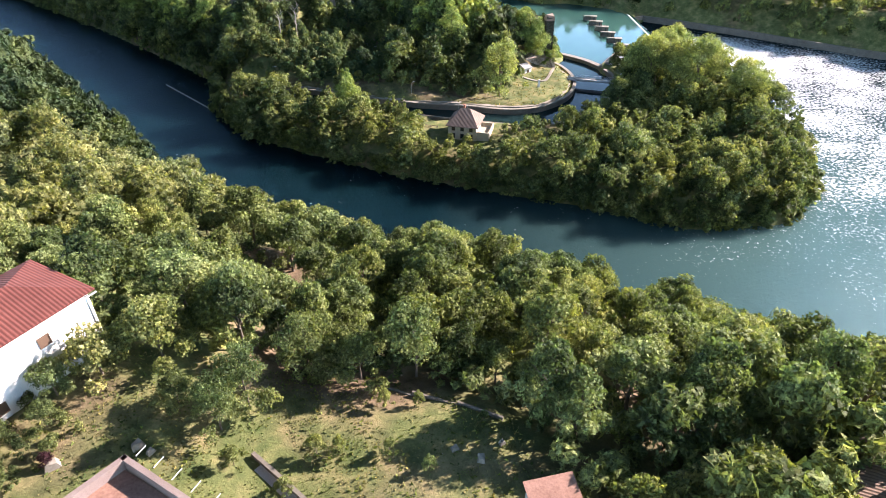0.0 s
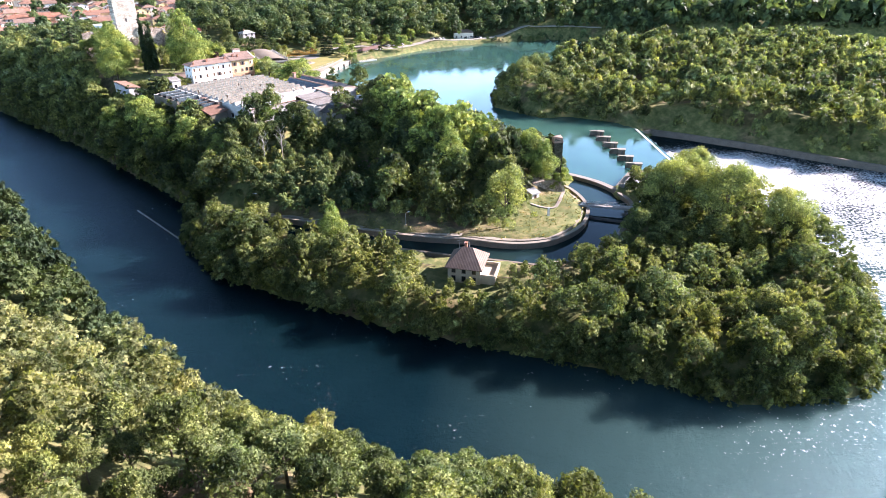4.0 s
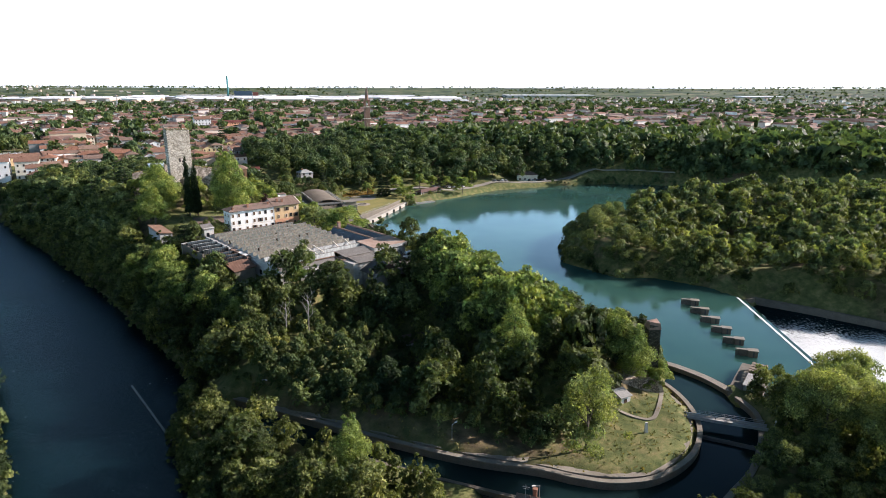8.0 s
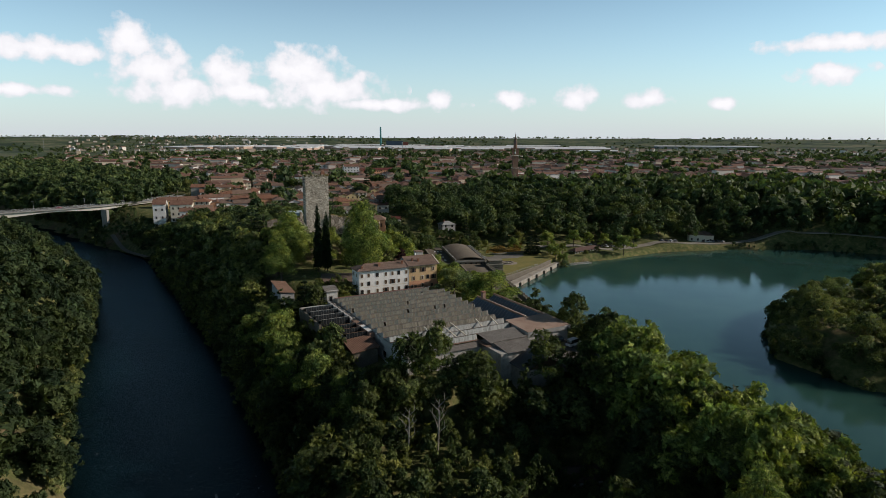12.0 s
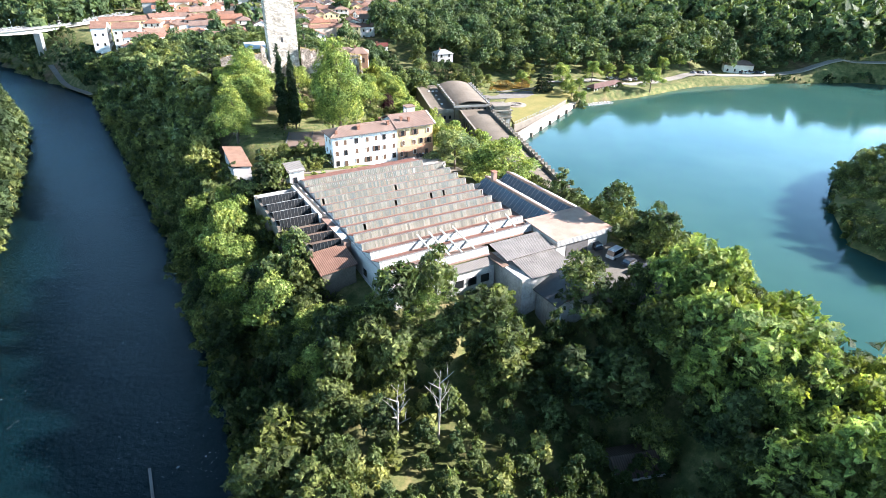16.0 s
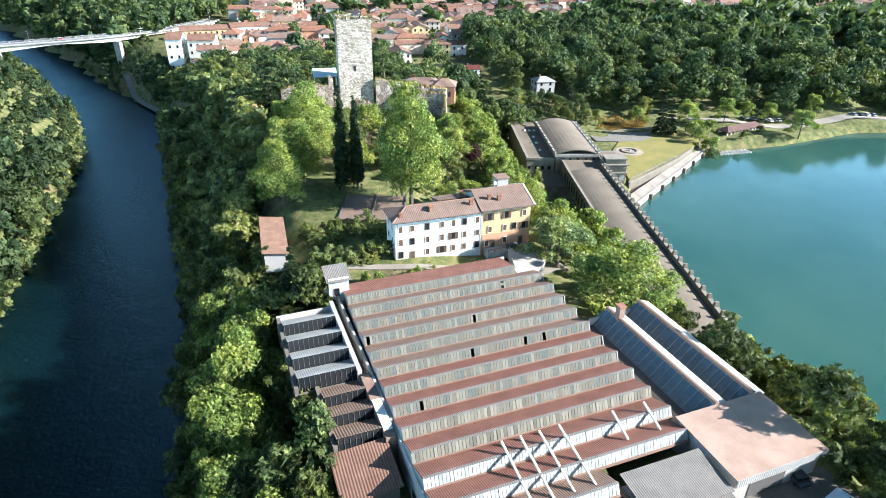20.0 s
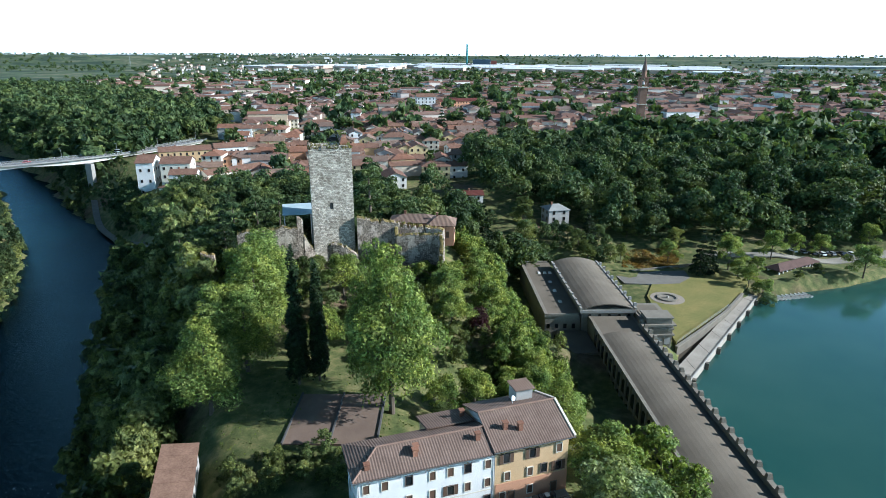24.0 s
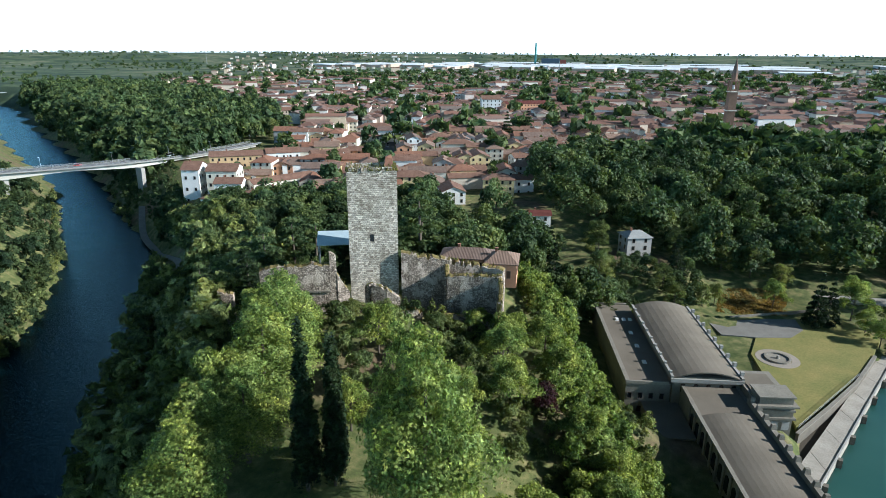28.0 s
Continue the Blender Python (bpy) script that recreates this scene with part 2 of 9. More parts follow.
def foliage(name, dark, mid, light, scale=0.13, through_light=0.27, gap=0.44, gap_scale=3.6, vary=1.0):
    """Leaves: hue drifts from tree to tree, each leaf differs, shading is mottled into the colour, and light shines
    through.
    """
    m, t, b = material(name, 0.57, 0.0, 0.15)
    p = position(t)
    c = ramp(t, noise_of(t, p, scale, 2.0), [(0.34, dark), (0.5, mid), (0.66, light)])
    tint = ramp(t, noise_of(t, p, scale * 0.55, 1.0), [(0.36, (0.7, 0.9, 1.05)), (0.5, (1, 1, 1)), (0.64, (1.25, 1.12, 0.7))])
    c = mix(t, 0.5, c, tint, "MULTIPLY")
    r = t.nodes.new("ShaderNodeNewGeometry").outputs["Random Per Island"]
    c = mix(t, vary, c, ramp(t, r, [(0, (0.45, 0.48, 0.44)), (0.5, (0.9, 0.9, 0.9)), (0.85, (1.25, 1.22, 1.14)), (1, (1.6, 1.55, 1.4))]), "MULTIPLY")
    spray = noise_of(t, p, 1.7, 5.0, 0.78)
    # light and dark mottle in the colour imitates shading between leaves
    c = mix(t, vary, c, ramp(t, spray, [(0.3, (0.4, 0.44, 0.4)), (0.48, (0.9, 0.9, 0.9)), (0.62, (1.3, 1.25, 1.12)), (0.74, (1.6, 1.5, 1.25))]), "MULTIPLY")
    bump(t, b, spray, 0.6, 0.4)
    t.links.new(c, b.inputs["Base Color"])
    glow = t.nodes.new("ShaderNodeBsdfTranslucent")
    t.links.new(mix(t, 1.0, c, (1.25, 1.35, 0.6), "MULTIPLY"), glow.inputs["Color"])
    both = t.nodes.new("ShaderNodeMixShader")
    both.inputs[0].default_value = through_light
    t.links.new(b.outputs[0], both.inputs[1])
    t.links.new(glow.outputs[0], both.inputs[2])
    # each spray is ragged: gaps between its leaves
    gaps = ramp(t, noise_of(t, p, gap_scale, 3.0, 0.7), [(gap, (0, 0, 0)), (gap + 0.02, (1, 1, 1))])
    clear = t.nodes.new("ShaderNodeBsdfTransparent")
    ragged = t.nodes.new("ShaderNodeMixShader")
    t.links.new(gaps, ragged.inputs[0])
    t.links.new(clear.outputs[0], ragged.inputs[1])
    t.links.new(both.outputs[0], ragged.inputs[2])
    t.links.new(ragged.outputs[0], t.nodes["Material Output"].inputs[0])
    return m


def water(name, deep, shallow, wave, strength, rough=0.06, foam_glitter=None, gloss=0.16, gloss_blue=None, milky=None, tint=(0.6, 0.88, 1.0)):
    """Water with ripples at two sizes, and places, by middle and reach, whitened for foam and painted sun glitter."""
    m, t, b = material(name, rough, 0.0, 0.5)
    b.inputs["IOR"].default_value = 1.33
    # turbid water scatters the light sideways below its surface
    b.subsurface_method = "BURLEY"
    b.inputs["Subsurface Weight"].default_value = 1.0
    b.inputs["Subsurface Radius"].default_value = (1.0, 1.0, 1.0)
    b.inputs["Subsurface Scale"].default_value = 9.0
    b.inputs["Specular IOR Level"].default_value = gloss
    b.inputs["Specular Tint"].default_value = (*tint, 1)
    p = position(t)
    c = ramp(t, noise_of(t, p, 0.018, 3.0), [(0.35, deep), (0.68, shallow)])
    small, large = noise_of(t, p, wave, 6.0, 0.7), noise_of(t, p, wave * 0.13, 3.0, 0.5)
    add = t.nodes.new("ShaderNodeMath")
    add.operation = "ADD"
    t.links.new(small, add.inputs[0])
    t.links.new(large, add.inputs[1])
    height = add.outputs[0]
    if foam_glitter:
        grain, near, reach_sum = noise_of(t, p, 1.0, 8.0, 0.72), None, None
        for centre, reach, gain in foam_glitter:
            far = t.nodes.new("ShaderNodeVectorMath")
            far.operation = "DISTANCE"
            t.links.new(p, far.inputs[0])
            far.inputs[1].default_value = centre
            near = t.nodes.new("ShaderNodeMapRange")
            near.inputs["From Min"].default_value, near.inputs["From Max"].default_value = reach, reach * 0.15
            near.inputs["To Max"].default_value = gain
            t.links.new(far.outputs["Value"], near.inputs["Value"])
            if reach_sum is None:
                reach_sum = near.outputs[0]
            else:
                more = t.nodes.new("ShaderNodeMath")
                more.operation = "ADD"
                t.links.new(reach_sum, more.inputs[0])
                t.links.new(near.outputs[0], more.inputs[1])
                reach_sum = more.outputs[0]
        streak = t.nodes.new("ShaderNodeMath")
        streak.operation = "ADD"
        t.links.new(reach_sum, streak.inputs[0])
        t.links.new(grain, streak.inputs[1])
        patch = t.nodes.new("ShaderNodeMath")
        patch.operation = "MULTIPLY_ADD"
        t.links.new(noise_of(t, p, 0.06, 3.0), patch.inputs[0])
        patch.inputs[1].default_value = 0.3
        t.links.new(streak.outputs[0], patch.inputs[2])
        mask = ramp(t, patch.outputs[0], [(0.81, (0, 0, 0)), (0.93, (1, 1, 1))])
        # white of churned foam, and of sun glitter painted into the colour
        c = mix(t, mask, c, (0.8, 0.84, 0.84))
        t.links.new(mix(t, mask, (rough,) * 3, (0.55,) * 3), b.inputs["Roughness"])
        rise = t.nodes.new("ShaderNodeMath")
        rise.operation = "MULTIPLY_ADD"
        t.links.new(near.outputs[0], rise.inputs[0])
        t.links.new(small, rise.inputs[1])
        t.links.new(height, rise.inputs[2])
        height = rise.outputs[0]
    if foam_glitter:
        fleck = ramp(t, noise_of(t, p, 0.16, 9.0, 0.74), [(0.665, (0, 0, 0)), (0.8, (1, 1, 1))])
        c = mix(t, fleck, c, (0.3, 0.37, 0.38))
    if milky:
        # aerated water below the weir is paler
        far = t.nodes.new("ShaderNodeVectorMath")
        far.operation = "DISTANCE"
        t.links.new(p, far.inputs[0])
        far.inputs[1].default_value = milky[0]
        pale = t.nodes.new("ShaderNodeMapRange")
        pale.inputs["From Min"].default_value, pale.inputs["From Max"].default_value = milky[1], milky[1] * 0.25
        t.links.new(far.outputs["Value"], pale.inputs["Value"])
        c = mix(t, pale.outputs[0], c, mix(t, mask, milky[2], (0.8, 0.84, 0.84)))
    t.links.new(c, b.inputs["Base Color"])
    bump(t, b, height, strength, 0.65 if foam_glitter else 0.3)
    if gloss_blue:
        # the gloss colour carries a blue tint for the upper sky's reflection
        b.inputs["Specular IOR Level"].default_value = 0.0
        sheet_gloss = t.nodes.new("ShaderNodeBsdfGlossy")
        sheet_gloss.inputs["Color"].default_value, sheet_gloss.inputs["Roughness"].default_value = (*gloss_blue, 1), rough
        share = node(t, "ShaderNodeFresnel", IOR=1.33)
        ripple = b.inputs["Normal"].links[0].from_socket
        t.links.new(ripple, sheet_gloss.inputs["Normal"])
        t.links.new(ripple, share.inputs["Normal"])
        both = t.nodes.new("ShaderNodeMixShader")
        t.links.new(share.outputs[0], both.inputs[0])
        t.links.new(b.outputs[0], both.inputs[1])
        t.links.new(sheet_gloss.outputs[0], both.inputs[2])
        t.links.new(both.outputs[0], t.nodes["Material Output"].inputs[0])
    return m


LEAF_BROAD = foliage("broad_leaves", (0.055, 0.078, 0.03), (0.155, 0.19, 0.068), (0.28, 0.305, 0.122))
# darker copy of the broad leaves; the hill's shade is in the colour
LEAF_HILL_SHADE = foliage("hill_shade_leaves", (0.028, 0.045, 0.018), (0.078, 0.105, 0.038), (0.16, 0.19, 0.07))
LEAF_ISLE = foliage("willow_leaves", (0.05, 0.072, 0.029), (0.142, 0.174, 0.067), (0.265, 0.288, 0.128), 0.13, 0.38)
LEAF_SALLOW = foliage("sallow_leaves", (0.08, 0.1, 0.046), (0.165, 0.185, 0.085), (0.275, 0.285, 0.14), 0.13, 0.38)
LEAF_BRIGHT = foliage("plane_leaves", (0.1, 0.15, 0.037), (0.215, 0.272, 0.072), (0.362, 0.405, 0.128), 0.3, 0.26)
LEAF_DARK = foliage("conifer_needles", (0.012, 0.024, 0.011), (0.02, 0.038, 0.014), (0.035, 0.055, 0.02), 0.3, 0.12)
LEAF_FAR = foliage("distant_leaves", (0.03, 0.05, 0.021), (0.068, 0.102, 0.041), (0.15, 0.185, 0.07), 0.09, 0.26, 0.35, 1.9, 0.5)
# darker copy of the distant leaves, with the bank's shade in its colour
LEAF_WEST_SHADE = foliage("bank_shade_leaves", (0.017, 0.032, 0.014), (0.04, 0.064, 0.026), (0.085, 0.115, 0.045), 0.09, 0.22, 0.43, 1.5, 0.5)
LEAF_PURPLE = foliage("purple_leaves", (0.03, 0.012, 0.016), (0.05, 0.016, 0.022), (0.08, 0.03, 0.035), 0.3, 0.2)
BARK = worn("bark", (0.07, 0.055, 0.04), (0.16, 0.13, 0.1), 1.5, 0.95)
# first and third patches also paint sun glitter; the second is weir foam
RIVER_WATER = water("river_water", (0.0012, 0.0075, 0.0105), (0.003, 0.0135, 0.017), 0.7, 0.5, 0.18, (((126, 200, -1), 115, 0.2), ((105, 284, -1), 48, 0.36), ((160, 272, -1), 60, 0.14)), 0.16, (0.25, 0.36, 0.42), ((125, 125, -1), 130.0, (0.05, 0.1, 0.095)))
LAKE_WATER = water("lake_water", (0.021, 0.07, 0.06), (0.034, 0.088, 0.072), 0.5, 0.06, 0.05, None, 0.38, None, None, (0.66, 0.96, 0.92))
CANAL_WATER = water("canal_water", (0.008, 0.02, 0.022), (0.012, 0.03, 0.03), 0.5, 0.05, 0.05)
STONE = worn("old_stone", (0.2, 0.18, 0.15), (0.42, 0.39, 0.34), 0.25, 0.95, 2.5, 0, 0.7)
CONCRETE = worn("concrete", (0.22, 0.21, 0.19), (0.42, 0.4, 0.36), 0.15, 0.9)
ASPHALT = worn("asphalt", (0.06, 0.06, 0.06), (0.12, 0.115, 0.11), 0.2, 0.95)
GRAVEL = worn("gravel", (0.16, 0.14, 0.11), (0.3, 0.27, 0.22), 0.25, 0.95, 5.0)
PLASTER = worn("white_plaster", (0.66, 0.64, 0.6), (0.84, 0.82, 0.79), 0.2, 0.9)
OCHRE = worn("ochre_plaster", (0.5, 0.33, 0.17), (0.66, 0.46, 0.26), 0.2, 0.9)
SALMON = worn("salmon_plaster", (0.48, 0.24, 0.14), (0.6, 0.33, 0.2), 0.2, 0.9)
CREAM = worn("cream_plaster", (0.6, 0.54, 0.42), (0.76, 0.71, 0.6), 0.2, 0.9)
GREYWALL = worn("grey_plaster", (0.3, 0.29, 0.27), (0.48, 0.46, 0.43), 0.25, 0.9)
TILES = worn("clay_tiles", (0.16, 0.07, 0.045), (0.32, 0.16, 0.1), 0.5, 0.9, 5.0, 0, 0.6, 0.25)
OLD_TILES = worn("old_clay_tiles", (0.17, 0.1, 0.075), (0.3, 0.2, 0.15), 0.5, 0.92, 5.0, 0, 0.6)
RUST = worn("rusty_sheet", (0.17, 0.085, 0.06), (0.3, 0.17, 0.125), 0.5, 0.85, 4.0)
FIBRE = worn("fibre_cement", (0.2, 0.2, 0.19), (0.36, 0.36, 0.34), 0.4, 0.9, 4.0)
FELT = worn("roofing_felt", (0.125, 0.105, 0.08), (0.22, 0.188, 0.148), 0.12, 0.95, 9.0, 0, 0.3, 0, 0.12)
DARKGLASS = material("dark_glass", 0.12, 0.0, 0.6)[0]
DARKGLASS.node_tree.nodes["Principled BSDF"].inputs["Base Color"].default_value = (0.015, 0.018, 0.02, 1)
SHUTTER = worn("brown_shutters", (0.08, 0.045, 0.03), (0.13, 0.08, 0.05), 1.0, 0.8)
WOOD = worn("weathered_wood", (0.13, 0.1, 0.075), (0.26, 0.21, 0.16), 0.8, 0.9)
DARK_STEEL = worn("dark_steel", (0.05, 0.05, 0.048), (0.11, 0.105, 0.1), 0.5, 0.7, 9.0)
STEEL = worn("painted_steel", (0.3, 0.31, 0.31), (0.45, 0.46, 0.46), 0.5, 0.6, 9.0, 0.3)

# ---- the plan: waters and heights ----
RIVER_Z, LAKE_Z = -1.0, 4.5
RIVER = [(-1500, 800), (-1140, 735), (-911, 645), (-640, 560), (-510, 512), (-445, 482), (-352, 450), (-259, 378), (-200, 332), (-174, 311),
         (-139, 280), (-105, 250), (-92, 236), (-86, 213), (-66, 189), (-41, 176), (-15, 164), (13, 155), (33, 149), (63, 137), (88, 140),
         (103, 157), (112, 183), (110, 215), (99, 240), (95, 262), (91, 325), (97, 336), (130, 318), (175, 287), (260, 240), (600, 120),
         (600, -150), (250, 20), (140, 60), (82, 78), (66, 84), (46, 96), (16, 110)]
RIVER += [(-12, 116), (-40, 126), (-80, 158), (-120, 197), (-143, 222), (-199, 270), (-246, 316), (-288, 354), (-334, 392), (-389, 425),
          (-456, 452), (-544, 492), (-690, 530), (-911, 590), (-1200, 690), (-1500, 740)]
LAKE = [(-46, 340), (-52, 345), (-56, 353), (-90, 412), (-95.3, 446), (-84.6, 484), (-78, 507), (-49, 536), (-20, 575), (26, 602), (74, 622), (130, 620),
        (261, 575), (600, 520), (600, 470), (300, 500), (150, 500), (70, 470), (30, 435), (22, 400), (22, 368), (44, 347), (60, 349), (80, 338),
        (88, 324), (91, 247), (76, 252), (66, 240), (55, 252), (46, 257), (39, 258), (20, 272), (0, 289), (-13, 308), (-25, 330), (-33, 341), (-42, 347)]
CANAL = [(41, 244), (45, 231), (44.5, 220), (40, 209), (31, 200), (22, 197), (14, 197.6), (6, 199.6), (-12, 202), (-40, 210), (-62, 217),
         (-72, 220), (-70, 211), (-62, 209), (-40, 202), (-17, 195), (0, 190.7), (25, 185), (38, 188), (46, 198), (52, 206), (59, 220),
         (61, 230), (58, 237), (55, 249), (46, 257)]
HEIGHTS = [(0, 175, 5), (60, 165, 5), (-50, 195, 5), (85, 190, 6), (30, 215, 7), (10, 208, 7), (42, 238, 7.5), (-20, 235, 9), (12, 240, 15),
           (-62, 252, 14), (-36, 284, 19), (-30, 255, 8.5), (-48, 264, 14), (-14, 262, 18), (-22, 276, 20), (4, 250, 17), (24, 250, 15), (-80, 300, 24), (-115, 300, 24), (-45, 298, 24), (-70, 268, 22), (-130, 340, 24),
           (-155, 355, 24), (-185, 400, 28), (-100, 362, 23), (-175, 440, 27), (-125, 460, 6.5), (-85, 385, 6), (-100, 480, 7.5), (-110, 510, 8)]
HEIGHTS_FAR = [(-80, 500, 7), (-40, 560, 7), (10, 612, 7), (-60, 640, 22), (-125, 555, 12), (20, 690, 23), (-250, 560, 21), (-300, 480, 20), (-200, 700, 23),
               (-340, 470, 19), (0, 40, 33.5), (-35, 46, 35), (45, 45, 33), (0, 68, 24), (40, 70, 20), (-20, 85, 17), (-80, 90, 26), (-130, 140, 24),
               (-150, 40, 37), (-280, 280, 24), (-400, 360, 22), (100, 390, 7), (200, 350, 7), (300, 420, 7), (-160, 505, 16), (120, 720, 23), (60, -50, 36)]
HEIGHTS_SITE = [(-140, 448, 6.5), (-148, 466, 6.5), (-132, 434, 6.5), (-116, 408, 6), (-152, 484, 7), (-104, 386, 8), (-95, 362, 18), (-10, 50, 33.5), (5, 46, 33.5), (-25, 50, 34.5), (-45, 45, 35),
                (-12, 60, 28), (12, 54, 29), (-160, 440, 20), (-133, 415, 13), (-121, 392, 14), (-146, 420, 20), (-138, 400, 21), (-150, 400, 25), (-230, 600, 22), (-205, 640, 21), (-150, 600, 18)]


def inside_distance(outline, x, y):
    """Metres to the outline of a polygon, negative inside it."""
    best, odd = np.full(x.shape, 1e9), np.zeros(x.shape, bool)
    for (ax, ay), (bx, by) in zip(outline, outline[1:] + outline[:1]):
        dx, dy = bx - ax, by - ay
        s = np.clip(((x - ax) * dx + (y - ay) * dy) / (dx * dx + dy * dy), 0, 1)
        best = np.minimum(best, np.hypot(x - ax - s * dx, y - ay - s * dy))
        if ay != by:
            odd ^= ((ay > y) != (by > y)) & (x < ax + (y - ay) * dx / dy)
    return np.where(odd, -best, best)


def waviness(x, y):
    return np.sin(x * 0.11 + 1.3 * np.sin(y * 0.07)) * np.cos(y * 0.13 + 0.9 * np.sin(x * 0.05)) + 0.5 * np.sin(x * 0.31 + y * 0.23)


def terrain(x, y):
    """The height of the ground."""
    x, y = np.asarray(x, float), np.asarray(y, float)
    total, weight = np.full(x.shape, 24.0 * 1e-7), np.full(x.shape, 1e-7)
    for hx, hy, hz in HEIGHTS + HEIGHTS_FAR + HEIGHTS_SITE:
        w = 1.0 / ((x - hx) ** 2 + (y - hy) ** 2 + 40.0) ** 2
        total, weight = total + w * hz, weight + w
    z = total / weight + 0.35 * waviness(x, y)
    # the plain climbs gently to the skyline
    far = np.clip((np.hypot(x + 60, y - 250) - 3400.0) / 1000.0, 0, 1)
    z = z + 52.0 * far * far * (3 - 2 * far)
    for outline, level, steep, depth in ((RIVER, RIVER_Z, 0.8, 3.0), (LAKE, LAKE_Z, 0.8, 3.0), (CANAL, LAKE_Z, 1.6, 2.0)):
        d = inside_distance(outline, x, y)
        bank = np.where(d < 0, level - np.minimum(depth, 0.4 - d * 1.2), level + 0.5 + d * steep)
        z = np.minimum(z, bank)
    return z


def stretched(lo, a, b, hi, step):
    """Grid lines: even from a to b, ever wider outside."""
    lines, s = [a], step
    while lines[0] > lo:
        s *= 1.13
        lines.insert(0, max(lo, lines[0] - s))
    s = step
    lines += list(np.arange(a + step, b, step))
    while lines[-1] < hi:
        s *= 1.13
        lines.append(min(hi, lines[-1] + s))
    return np.array(lines)


def ground_material():
    m, t, b = material("ground", 0.95, 0.0, 0.2)
    p = position(t)
    big, mid, fine = noise_of(t, p, 0.03, 4.0), noise_of(t, p, 0.35, 5.0), noise_of(t, p, 4.0, 6.0, 0.75)
    grass = ramp(t, mid, [(0.3, (0.06, 0.085, 0.025)), (0.5, (0.125, 0.14, 0.048)), (0.68, (0.24, 0.21, 0.09))])
    soil = ramp(t, mid, [(0.3, (0.09, 0.065, 0.04)), (0.7, (0.24, 0.17, 0.1))])
    c = mix(t, ramp(t, big, [(0.54, (0, 0, 0)), (0.66, (1, 1, 1))]), grass, soil)
    c = mix(t, 0.6, c, ramp(t, fine, [(0.3, (0.4, 0.4, 0.4)), (0.7, (1.2, 1.2, 1.2))]), "MULTIPLY")
    # green fields of the plain beyond the town
    away = t.nodes.new("ShaderNodeVectorMath")
    away.operation = "DISTANCE"
    t.links.new(p, away.inputs[0])
    away.inputs[1].default_value = (-60, 250, 20)
    plain = t.nodes.new("ShaderNodeMapRange")
    plain.inputs["From Min"].default_value, plain.inputs["From Max"].default_value = 700.0, 1100.0
    t.links.new(away.outputs["Value"], plain.inputs["Value"])
    fields = ramp(t, noise_of(t, p, 0.008, 5.0), [(0.36, (0.022, 0.04, 0.02)), (0.46, (0.04, 0.062, 0.03)), (0.52, (0.085, 0.11, 0.045)), (0.56, (0.05, 0.07, 0.034)), (0.62, (0.16, 0.15, 0.085)), (0.7, (0.09, 0.11, 0.05))])
    c = mix(t, plain.outputs[0], c, fields)
    t.links.new(c, b.inputs["Base Color"])
    bump(t, b, fine, 0.8, 0.15)
    return m


GROUND = ground_material()
gx, gy = stretched(-4700, -262, 190, 4700, 3.0), stretched(-900, 12, 640, 4700, 3.0)
mx, my = np.meshgrid(gx, gy)
mz = terrain(mx, my)
nx, ny = len(gx), len(gy)
i = np.arange(nx * ny).reshape(ny, nx)
quads = np.stack([i[:-1, :-1], i[:-1, 1:], i[1:, 1:], i[1:, :-1]], -1).reshape(-1, 4)
ground = new("ground", grid_mesh("ground", np.stack([mx, my, mz], -1).reshape(-1, 3), quads, GROUND, True))
tagged(ground, "grassy and bare earth ground with wooded river banks", "ground", kind="structure")


def sheet(name, outline, z, mat, label):
    bm = bmesh.new()
    bm.faces.new([bm.verts.new((x, y, z)) for x, y in outline])
    bmesh.ops.triangulate(bm, faces=bm.faces[:])
    if bm.faces[:][0].normal.z < 0:
        bmesh.ops.reverse_faces(bm, faces=bm.faces[:])
    me = bpy.data.meshes.new(name)
    bm.to_mesh(me)
    bm.free()
    me.materials.append(mat)
    return tagged(new(name, me), label, "water", kind="structure")


def widened(outline, by):
    """The outline moved outward by that many metres."""
    area = sum(a[0] * b[1] - b[0] * a[1] for a, b in zip(outline, outline[1:] + outline[:1]))
    out, n = [], len(outline)
    for k in range(n):
        p, a, c = Vector(outline[k]), Vector(outline[k - 1]), Vector(outline[(k + 1) % n])
        d = (c - a).normalized() * (by if area > 0 else -by)
        out.append((p.x + d.y, p.y - d.x))
    return out


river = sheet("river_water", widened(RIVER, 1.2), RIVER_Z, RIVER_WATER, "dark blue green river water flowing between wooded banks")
lake = sheet("lake_water", widened(LAKE, 1.0), LAKE_Z, LAKE_WATER, "calm turquoise lake water above the weir")
canal = sheet("canal_water", widened(CANAL, 0.6), LAKE_Z + 0.3, CANAL_WATER, "still dark canal water inside curved stone walls")

# ---- trees ----
rng = np.random.default_rng(7)


def leaf_cards(centres, normals, size):
    """Small three-cornered leaf sprays of uneven outline, each facing its normal."""
    n = len(centres)
    helper = rng.normal(size=(n, 3))
    a = np.cross(normals, helper)
    a /= np.linalg.norm(a, axis=1, keepdims=True) + 1e-9
    b = np.cross(normals, a)
    r = size * rng.uniform(0.75, 1.4, (n, 3, 1))
    corners = centres[:, None] + np.stack([a, -0.5 * a + 0.85 * b, -0.5 * a - 0.85 * b], 1) * r
    return corners.reshape(-1, 3), np.arange(3 * n).reshape(n, 3)


